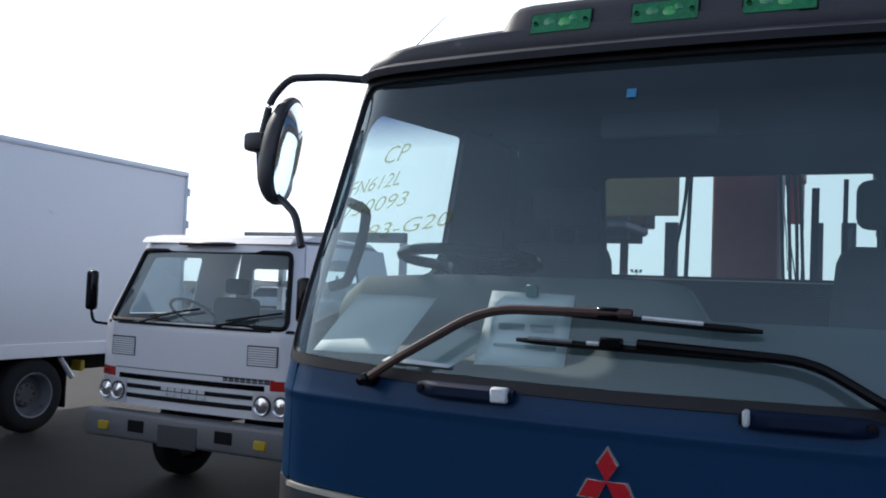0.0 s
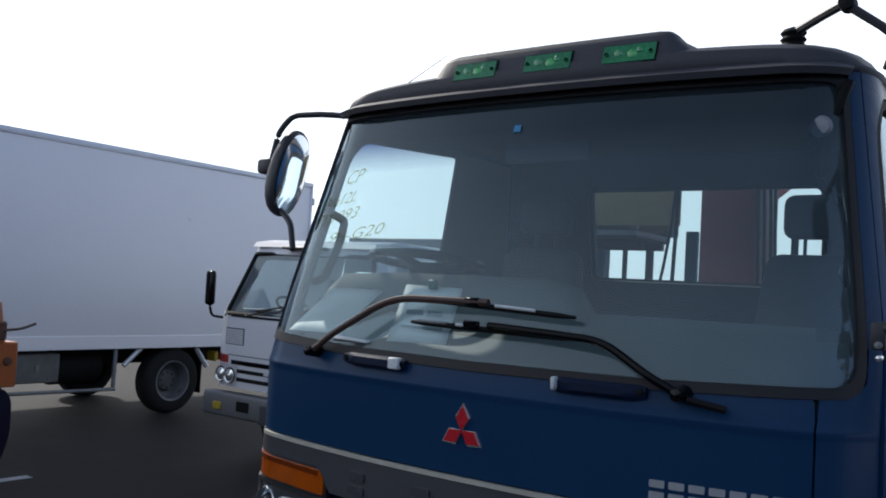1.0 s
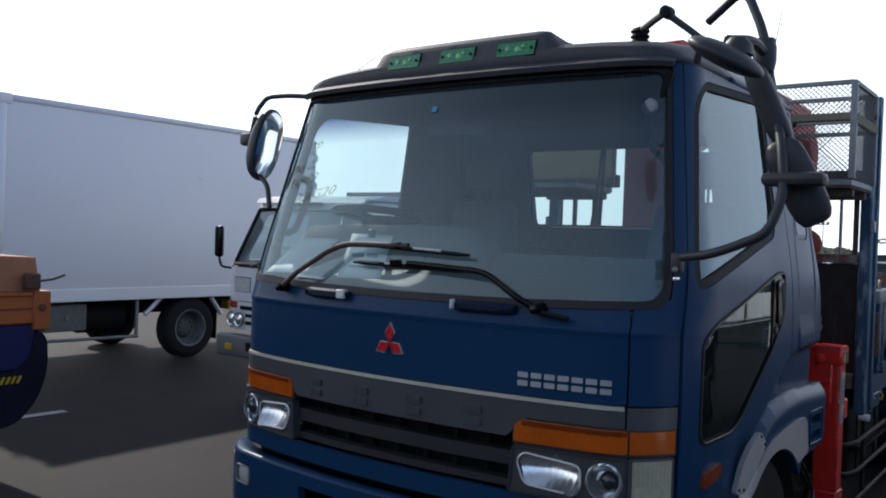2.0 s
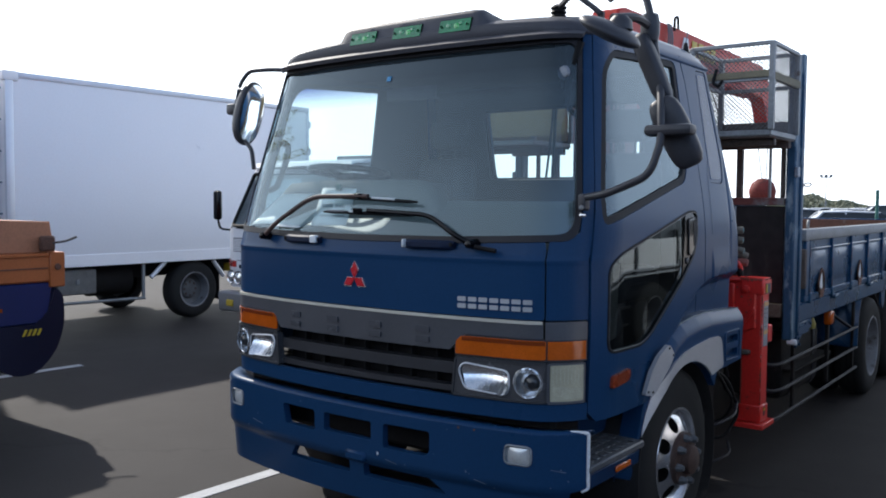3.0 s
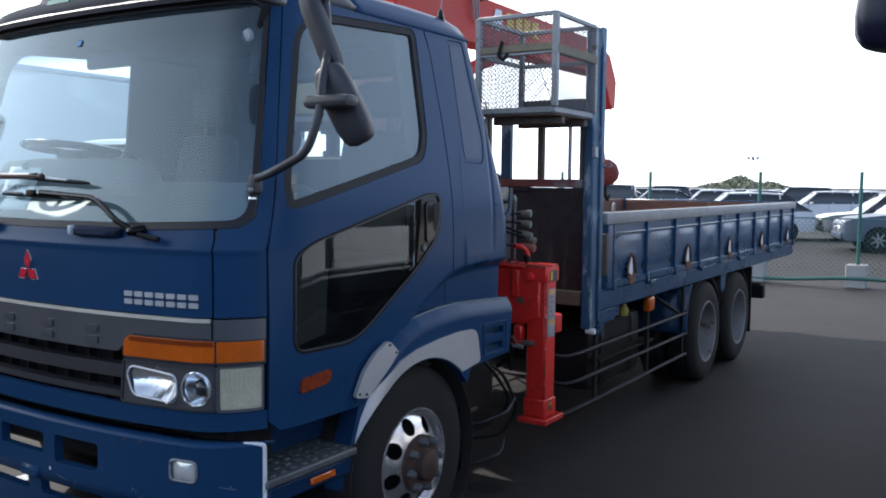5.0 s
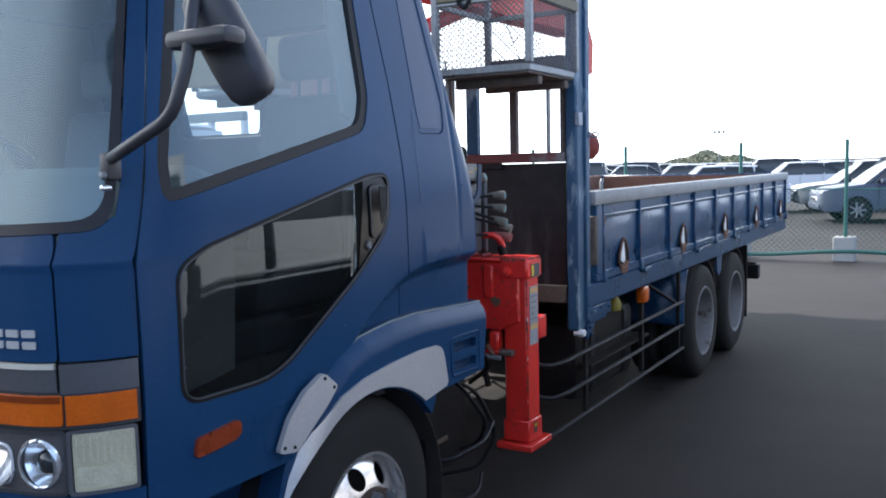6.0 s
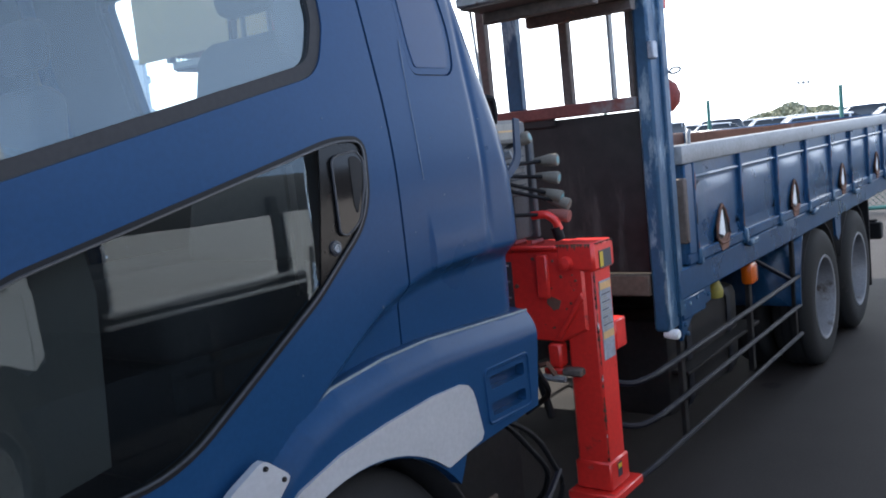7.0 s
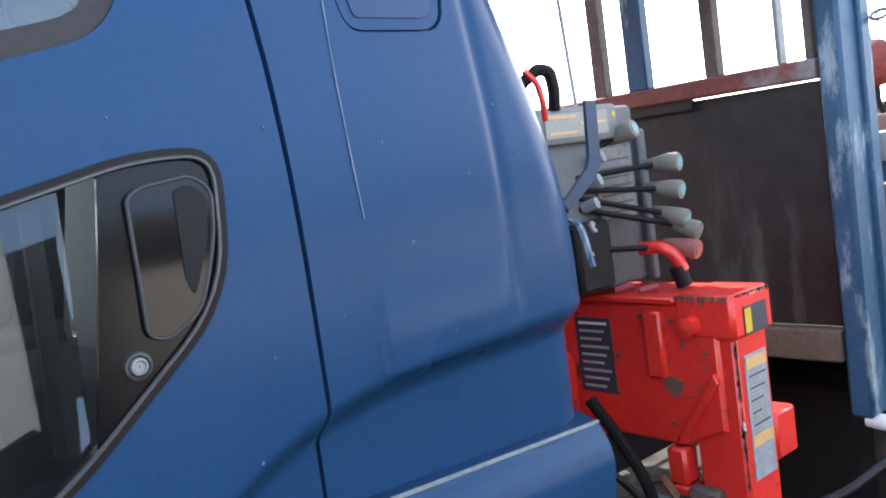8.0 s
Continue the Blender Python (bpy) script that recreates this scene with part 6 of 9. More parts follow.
# hoses and steps behind the cab
bm = B()
tube(bm, bend([(0.85, 1.75, 0.86), (0.93, 1.95, 0.70), (0.98, 2.08, 0.52), (0.92, 2.12, 0.40), (0.80, 2.05, 0.36)]), 0.009, 6)
tube(bm, bend([(0.80, 1.80, 0.80), (0.95, 2.05, 0.66), (0.99, 2.16, 0.44), (0.93, 2.10, 0.30), (0.75, 1.90, 0.28)]), 0.009, 6)
tube(bm, bend([(0.70, 1.90, 0.95), (0.86, 2.15, 0.88), (0.92, 2.25, 0.72), (0.75, 2.35, 0.60)]), 0.010, 6)
part("hydraulic_hose", bm, "hose", TRUCK, "black looping hydraulic hoses")
part("access_step", tube(B(), bend([(0.70, 1.70, 0.46), (0.98, 1.72, 0.44), (1.02, 1.98, 0.46), (0.98, 2.14, 0.50)]), 0.010, 6), "pipe", TRUCK, "thin bent step bar")
part("low_step", tube(B(), bend([(0.70, 1.66, 0.27), (0.98, 1.68, 0.25), (1.02, 1.92, 0.26), (0.96, 2.06, 0.29)]), 0.009, 6), "pipe", TRUCK)
part("step_board", box(B(), 0.62, 0.86, 1.72, 1.96, 0.452, 0.472, 0.004), "wood", TRUCK, "brown step board")

# ---- flat bed ----
BX, BY0, STEP, NP, ZT = 1.070, 3.160, 0.608, 9, 1.470
Y0 = 3.275
YE = Y0 + STEP * NP
part("bed_floor", box(B(), -1.02, 1.02, 3.02, YE, 0.955, 0.995, 0.004), "wood", TRUCK, "weathered plank bed floor")
for s in (-1, 1):
    o = lambda a, b: (s * a, s * b) if s > 0 else (s * b, s * a)
    part("bed_sill", box(B(), *o(0.96, BX - 0.004), 3.05, YE + 0.05, 0.862, 0.985, 0.008), "blue_bed", TRUCK, "worn blue bed sill beam")
    gate = part("side_gate", box(B(), *o(BX - 0.045, BX - 0.012), BY0, YE + 0.04, 0.99, 1.40, 0.004), "blue_bed", TRUCK, "dented blue drop side of the bed")
    part("top_rail", box(B(), *o(BX - 0.062, BX + 0.012), BY0 - 0.03, YE + 0.06, 1.395, ZT, 0.008, 2), "galv" if s > 0 else "rust", gate, "bare worn top rail" if s > 0 else "rust-brown top rail")
    part("bottom_rail", box(B(), *o(BX - 0.02, BX + 0.004), BY0, YE + 0.04, 0.988, 1.035, 0.006), "blue_bed", gate)
    part("front_stile", box(B(), *o(BX - 0.02, BX + 0.006), BY0, BY0 + 0.085, 1.03, 1.396, 0.006), "blue_bed", gate)
    part("rust_hinge", box(B(), *o(BX - 0.03, BX + 0.010), BY0 - 0.025, BY0 + 0.010, 1.08, 1.34, 0.006), "bar_brown", gate, "rusted edge hinge")
    for k in range(NP + 1):
        y = Y0 + STEP * k
        bm = B()
        box(bm, *o(BX - 0.02, BX + 0.008), y - 0.022, y + 0.004, 1.00, 1.396, 0.004)
        part("gate_rib", bm, "blue_bed", gate)
        part("rib_gap", box(B(), *o(BX - 0.02, BX - 0.008), y + 0.004, y + 0.016, 1.03, 1.396), "chassis", gate)
        rr = random.Random(k + 40)
        for j in range(3):
            z0_, l_ = rr.uniform(1.02, 1.30), rr.uniform(0.03, 0.09)
            part("rust_streak", prism(B(), [(y - 0.020, z0_), (y - 0.014, z0_ + l_), (y - 0.008, z0_ + l_ * 0.8), (y - 0.011, z0_ - 0.01)], "x", s * (BX + 0.007), s * (BX + 0.0092)), "rust" if j else "chassis", gate, smooth=0)
        part("gate_hinge", box(B(), *o(BX - 0.01, BX + 0.018), y - 0.020, y + 0.018, 0.975, 1.045, 0.008), "blue_old", gate)
        if k < NP:
            # pressed field: ridge above, raised centre
            part("panel_ridge", tube(B(), [(s * (BX - 0.006), y + 0.02, 1.335), (s * (BX - 0.006), y + STEP - 0.03, 1.335)], 0.0075, 6), "blue_bed", gate)
            bm = B()
            ny, nz = 8, 8
            vs = [[bm.verts.new((s * (BX - 0.012 + 0.010 * math.sin(math.pi * i / ny) ** 0.6 * math.sin(math.pi * j / nz) ** 0.6 + 0.004 * noise.noise(Vector((k * 3.1 + i * 0.45, j * 0.5, s))) * math.sin(math.pi * i / ny) * math.sin(math.pi * j / nz)), y + 0.03 + (STEP - 0.07) * i / ny, 1.085 + 0.23 * j / nz)) for j in range(nz + 1)] for i in range(ny + 1)]
            for i in range(ny):
                for j in range(nz):
                    bm.faces.new((vs[i][j], vs[i + 1][j], vs[i + 1][j + 1], vs[i][j + 1]))
            part("pressed_field", bm, "blue_bed", gate, smooth=60)
            if k % 2 == 0:
                yc = y + 0.30
                drop = [(yc - 0.078, 1.050), (yc - 0.031, 1.022), (yc + 0.039, 1.022), (yc + 0.081, 1.055), (yc + 0.071, 1.110), (yc + 0.034, 1.165), (yc + 0.000, 1.190), (yc - 0.031, 1.165), (yc - 0.065, 1.110)]
                part("rope_pocket", prism(B(), drop, "x", s * (BX - 0.004), s * (BX + 0.0055)), "chassis", gate, "dark teardrop rope pocket", smooth=0)
                rim_ = [Vector((s * (BX + 0.006), y_, z_)) for y_, z_ in drop]
                part("pocket_rim", tube(B(), rim_ + [rim_[0]], 0.007, 6, False), "rust", gate, "rusted pocket rim")
                hook = [(yc - 0.055, 1.068), (yc - 0.005, 1.048), (yc + 0.015, 1.062), (yc + 0.002, 1.120), (yc - 0.007, 1.168), (yc - 0.017, 1.160), (yc - 0.044, 1.112)]
                part("rope_hook", prism(B(), hook, "x", s * (BX - 0.002), s * (BX + 0.011), 0.003), "label_white", gate, "bare pale rope hook")
                smear = [(yc - 0.068, 1.050), (yc - 0.031, 1.040), (yc + 0.062, 1.060), (yc + 0.081, 1.030), (yc + 0.056, 0.992), (yc - 0.028, 0.989)]
                part("rust_smear", prism(B(), smear, "x", s * (BX + 0.003), s * (BX + 0.0068)), "rust", gate, "rust round the rope pocket", smooth=0)
            else:
                yc = y + 0.10
                part("latch", box(B(), *o(BX - 0.005, BX + 0.024), yc - 0.07, yc + 0.05, 0.955, 0.985, 0.006), "blue_old", gate)
    part("gate_pin", tube(B(), [(s * 1.04, BY0 + 0.16, 1.46), (s * 1.04, BY0 + 0.16, 1.51), (s * 1.04, BY0 + 0.175, 1.525)], 0.010, 6), "galv", gate)
    part("inner_face", box(B(), *o(BX - 0.068, BX - 0.046), BY0, YE + 0.03, 1.0, 1.455, 0.003), "rust", gate, "rust-brown inner face")
    # corner post of the headboard
    post = part("corner_post", box(B(), *o(0.988, 1.050), 2.955, 3.065, 0.76, 2.585, 0.010), "blue_old", TRUCK, "scuffed blue corner post")
    bm = B()
    box(bm, *o(1.035, 1.064), 3.045, 3.100, 0.80, 2.590, 0.006)
    part("post_flange", bm, "blue_old", post)
    part("post_foot", box(B(), *o(0.965, 1.062), 3.075, 3.34, 0.775, 0.865, 0.008), "blue_bed", post)
    part("post_gusset", prism(B(), [(3.07, 0.87), (3.42, 0.87), (3.42, 0.80), (3.20, 0.78), (3.07, 0.70)], "x", s * 1.040, s * 1.055), "blue_bed", post, smooth=0)
    for y, z in ((3.10, 0.835), (3.16, 0.835), (3.24, 0.845), (3.33, 0.845), (3.10, 0.76), (3.12, 0.72), (3.385, 0.83)):
        part("gusset_bolt", lathe(B(), [(0.001, s * 1.066), (0.008, s * 1.066), (0.010, s * 1.060), (0.010, s * 1.05)], (0, y, z), "x", 8), "blue_old", post)
    part("gusset_slot", box(B(), *o(1.050, 1.0575), 3.245, 3.315, 0.800, 0.828, 0.002), "chassis", post)
    part("post_clip", box(B(), *o(1.045, 1.068), 2.945, 2.995, 1.805, 1.870, 0.005), "label_grey", post, "pale clip on the post")
    # turned cup added in place of the pale bracket on the post
    part("post_bracket", lathe(B(), [(0.016, -s * 0.03), (0.020, 0.0), (0.021, s * 0.020), (0.016, s * 0.028), (0.001, s * 0.030)], (s * 1.048, 2.985, 0.748), "x", 16), "label_white", post, "small white cup for the bracket at the post foot")
    part("tail_stake", box(B(), *o(0.98, 1.06), YE + 0.0, YE + 0.07, 0.86, 1.47, 0.008), "blue_old", TRUCK)
tail = part("tail_gate", box(B(), -1.0, 1.0, YE + 0.02, YE + 0.055, 0.99, 1.47, 0.008), "blue_bed", TRUCK, "blue tail gate")
part("tail_lining", box(B(), -0.97, 0.97, YE - 0.012, YE + 0.012, 1.0, 1.455, 0.003), "rust", tail, "rust-brown inner face")
part("eye_bolt", tube(B(), [(1.086 + 0.022 * math.cos(a), 3.105 + 0.014 * math.sin(a), 1.76 + 0.012 * math.sin(a)) for a in (2 * math.pi * k / 12 for k in range(13))], 0.005, 6, False), "galv", TRUCK)
# headboard: sheet below, barred openings above
hb = part("headboard", box(B(), -0.98, 0.98, 2.985, 3.010, 0.99, 1.6205, 0.004), "headboard", TRUCK, "grimy black sheet of the headboard")
part("headboard_plank", box(B(), -0.98, 0.98, 2.96, 3.03, 0.90, 0.985, 0.006), "wood", hb, "grey wooden plank under the headboard")
part("red_bar", box(B(), -0.98, 0.98, 2.955, 3.035, 1.625, 1.675, 0.006), "rust_red", hb, "patchy faded red bar on the headboard")
part("bar_flap", box(B(), -0.98, 0.62, 2.968, 2.984, 1.595, 1.640, 0.003), "headboard", hb)
for x in (-0.98, 0.54):
    part("top_bar", box(B(), x, x + 0.44, 2.955, 3.035, 2.075, 2.16, 0.006), "bar_brown", hb, "brown rusted top bar")
for x, w, mat in ((0.44, 0.035, "blue_old"), (0.30, 0.022, "bar_brown"), (0.685, 0.020, "bar_brown"), (0.880, 0.006, "galv"), (0.962, 0.012, "bar_brown"), (-0.70, 0.020, "bar_brown"), (-0.44, 0.035, "blue_old"), (-0.86, 0.010, "bar_brown")):
    part("headboard_bar", box(B(), x - w, x + w, 2.975, 3.015, 1.675, 2.11, 0.004), mat, hb)

# ---- wire baskets above the headboard ----
def basket(sx, panel):
    x0, x1, y0, y1, z0, z1 = 0.56, 1.045, 2.425, 2.955, 2.07, 2.575
    o = lambda a, b: (sx * a, sx * b) if sx > 0 else (sx * b, sx * a)
    basket_ = part("basket", box(B(), *o(x0, x1), y0, y1, z0 - 0.035, z0, 0.006), "galv", TRUCK, "steel tray of a wire basket")
    bm = B()
    for x in (x0, x1):
        for y in (y0, y1):
            box(bm, sx * x - 0.016, sx * x + 0.016, y - 0.016, y + 0.016, z0, z1, 0.003)
    for z in (z1, z0 + 0.30):
        for y in (y0, y1):
            box(bm, *o(x0, x1), y - 0.012, y + 0.012, z - 0.014, z + 0.010, 0.003)
        for x in (x0, x1):
            box(bm, sx * x - 0.012, sx * x + 0.012, y0, y1, z - 0.014, z + 0.010, 0.003)
    part("basket_frame", bm, "galv", basket_, "grey angle-iron basket frame")
    part("tray_underside", box(B(), *o(x0 + 0.012, x1 - 0.012), y0 + 0.012, y1 - 0.005, z0 - 0.043, z0 - 0.0355), "bar_brown", basket_, "grimy brown underside of the tray")
    for y in (y0 + 0.16, y1 - 0.06):
        part("tray_bearer", box(B(), *o(x0 + 0.02, x1 - 0.02), y - 0.022, y + 0.022, z0 - 0.085, z0 - 0.0435, 0.004), "bar_brown", basket_, "rusty bearer under the tray")
    part("basket_belt", box(B(), *o(x0, x1 + 0.012), y0 - 0.012, y0 - 0.006, z0 + 0.30, z0 + 0.345), "strap", basket_, "dirty webbing strap round the basket")
    part("basket_belt", box(B(), *o(x1 + 0.012, x1 + 0.018), y0, y1, z0 + 0.29, z0 + 0.335), "strap", basket_)
    if panel:
        part("ply_sheet", box(B(), *o(x0 + 0.02, x1 - 0.03), y1 - 0.024, y1 - 0.012, z0 + 0.02, z0 + 0.34), "ply", basket_)
        part("ply_sheet", box(B(), *o(x1 - 0.022, x1 - 0.010), y0 + 0.02, y1 - 0.02, z0 + 0.02, z0 + 0.46), "ply", basket_, "tan plywood sheet in the basket")
        part("ply_sheet", box(B(), *o(x0 - 0.26, x1 + 0.20), y0 - 0.030, y0 - 0.018, z0 + 0.02, z0 + 0.42), "ply", basket_, "tan plywood sheet in the basket")
    # expanded mesh: crossing wires on the outer and front faces
    bm = B()
    n = 20
    hgt = z1 - z0
    for face in range(4):
        if face == 2 and panel:
            continue
        L = (x1 - x0) if face == 0 else (y1 - y0)
        cnt = int(L / 0.026)
        up = int(hgt / 0.026)
        for sgn in (1, -1):
            for k in range(-up, cnt + 1):
                a, b = k * 0.026, k * 0.026 + hgt
                ta, tb = max(0, -a / hgt), min(1, (L - a) / hgt)
                if tb <= ta:
                    continue
                q0, q1 = a + ta * hgt, a + tb * hgt
                if sgn < 0:
                    q0, q1 = L - q0, L - q1
                c0, c1 = z0 + ta * hgt * 0.97, z0 + tb * hgt * 0.97
                if face == 0:
                    p, q = (sx * (x0 + q0), y0, c0), (sx * (x0 + q1), y0, c1)
                elif face == 1:
                    p, q = (sx * x1, y0 + q0, c0), (sx * x1, y0 + q1, c1)
                elif face == 3:
                    if q1 > x1 - x0 or q0 > x1 - x0:
                        continue
                    p, q = (sx * (x0 + q0), y1, c0), (sx * (x0 + q1), y1, c1)
                else:
                    p, q = (sx * x0, y0 + q0, c0), (sx * x0, y0 + q1, c1)
                tube(bm, [p, q], 0.0021, 3, False)
    part("wire_mesh", bm, "wire", basket_, "woven wire mesh of the basket", smooth=0)
    return basket_


bk1 = basket(1, False)
basket(-1, True)
part("basket_hook", tube(B(), bend([(0.72, 2.41, 2.44), (0.70, 2.40, 2.36), (0.74, 2.39, 2.33), (0.76, 2.40, 2.37)]), 0.010, 6), "black", bk1, "black hook hanging on the basket")
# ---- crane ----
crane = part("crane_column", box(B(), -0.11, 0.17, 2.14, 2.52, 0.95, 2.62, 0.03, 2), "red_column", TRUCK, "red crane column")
part("crane_base", box(B(), -0.60, 0.60, 2.05, 2.60, 0.80, 1.05, 0.03, 2), "red", crane, "red crane base beam")
bm = B()
prism(bm, [(2.20, 2.70), (2.29, 2.855), (2.40, 2.885), (3.2, 2.885), (5.25, 2.875), (5.28, 2.60), (3.4, 2.58), (2.5, 2.565), (2.20, 2.60)], "x", -0.06, 0.13, 0.012)
boom = part("boom", bm, "red_boom", TRUCK, "red telescopic crane boom")
part("boom_head", prism(B(), [(5.28, 2.86), (5.50, 2.80), (5.66, 2.58), (5.64, 2.34), (5.54, 2.32), (5.42, 2.55), (5.28, 2.64)], "x", -0.02, 0.10, 0.008), "red_boom", boom, "red boom head")
part("boom_ram", tube(B(), [(0.035, 2.55, 2.20), (0.035, 3.6, 2.56)], 0.045, 12), "red_boom", boom)
for k in range(3):
    part("boom_rib", box(B(), -0.05, 0.12, 2.185 + 0.028 * k, 2.215 + 0.028 * k, 2.665 + 0.055 * k, 2.685 + 0.055 * k, 0.004), "red", boom)
bm = B()
for k in range(4):
    box(bm, 0.131, 0.136, 3.52 + 0.13 * k, 3.62 + 0.13 * k, 2.72, 2.84, 0.002)
part("boom_letters", bm, "yellow", boom, "yellow lettering block on the boom", smooth=0)
part("boom_badge", prism(B(), [(3.30, 2.70), (3.46, 2.70), (3.44, 2.84), (3.36, 2.84)], "x", 0.131, 0.136), "label_white", boom, smooth=0)
blk = part("hook_block", lathe(B(), [(0.001, 1.635), (0.07, 1.65), (0.115, 1.70), (0.125, 1.76), (0.10, 1.83), (0.05, 1.87), (0.001, 1.88)], (0.06, 5.55, 0), "z", 16), "hook_red", TRUCK, "red hook block hanging from the boom")
part("hook", tube(B(), bend([(0.06, 5.55, 1.64), (0.06, 5.55, 1.56), (0.06, 5.60, 1.50), (0.06, 5.64, 1.55)]), 0.016, 8), "chassis", blk)
for dx in (-0.02, 0.10):
    part("hoist_cable", tube(B(), [(dx, 5.55, 2.36), (0.06 + dx * 0.3, 5.55, 1.86)], 0.005, 5), "chassis", boom, "thin hoist cable")
bm = B()
tube(bm, [(0.02, 4.2, 2.62), (0.04, 4.6, 2.15), (0.05, 4.62, 1.92)], 0.004, 5)
part("hoist_cable", bm, "chassis", boom, "thin hoist cable")
# chain hung on the boom and hoses up the column
bm = B()
for k in range(3):
    tube(bm, [(0.15, 3.02 + 0.03 * k, 2.885), (0.16, 3.02 + 0.034 * k, 2.80), (0.15, 3.04 + 0.034 * k, 2.72 - 0.015 * k)], 0.006, 5)
part("chain", bm, "galv", boom, "grey chains hung over the boom")
part("chain_hook", tube(B(), bend([(0.15, 3.14, 2.85), (0.15, 3.14, 2.94), (0.15, 3.20, 2.96), (0.15, 3.21, 2.87)]), 0.010, 6), "black", boom)
bm = B()
tube(bm, bend([(-0.22, 2.08, 1.1), (-0.20, 2.05, 1.7), (-0.19, 2.08, 2.3), (-0.14, 2.14, 2.6)]), 0.010, 7)
tube(bm, bend([(-0.40, 2.20, 1.45), (-0.28, 2.12, 1.80), (-0.21, 2.06, 2.1), (-0.20, 2.08, 2.4)]), 0.008, 7)
tube(bm, bend([(0.80, 1.99, 1.50), (0.86, 2.02, 1.66), (0.89, 2.05, 1.690), (0.90, 2.072, 1.685), (0.90, 2.080, 1.650), (0.89, 2.085, 1.612)]), 0.012, 8)
for k in range(4):
    x = 0.185 + 0.026 * k
    tube(bm, bend([(x, 2.10 + 0.01 * (k % 2), 1.10), (x + 0.02, 2.08, 1.6), (x + 0.004 * (k % 3), 2.10, 2.05), (x - 0.02, 2.14, 2.45)]), 0.008, 6)
part("crane_hose", bm, "hose", crane, "black hydraulic hoses on the column")
part("red_pipe", tube(B(), bend([(0.885, 2.062, 1.595), (0.895, 2.050, 1.630), (0.895, 2.040, 1.665), (0.880, 2.025, 1.690)]), 0.006, 8), "red", crane)
part("cable_rod", tube(B(), [(0.600, 2.50, 1.60), (0.566, 2.50, 2.12)], 0.005, 6), "galv", crane, "thin steel rod behind the cab")
bm = B()
tube(bm, [(0.30, 2.30, 1.0), (0.31, 2.28, 2.2)], 0.018, 6)
tube(bm, [(0.42, 2.40, 1.0), (0.43, 2.38, 2.25)], 0.012, 6)
part("column_pipe", bm, "hose", crane)

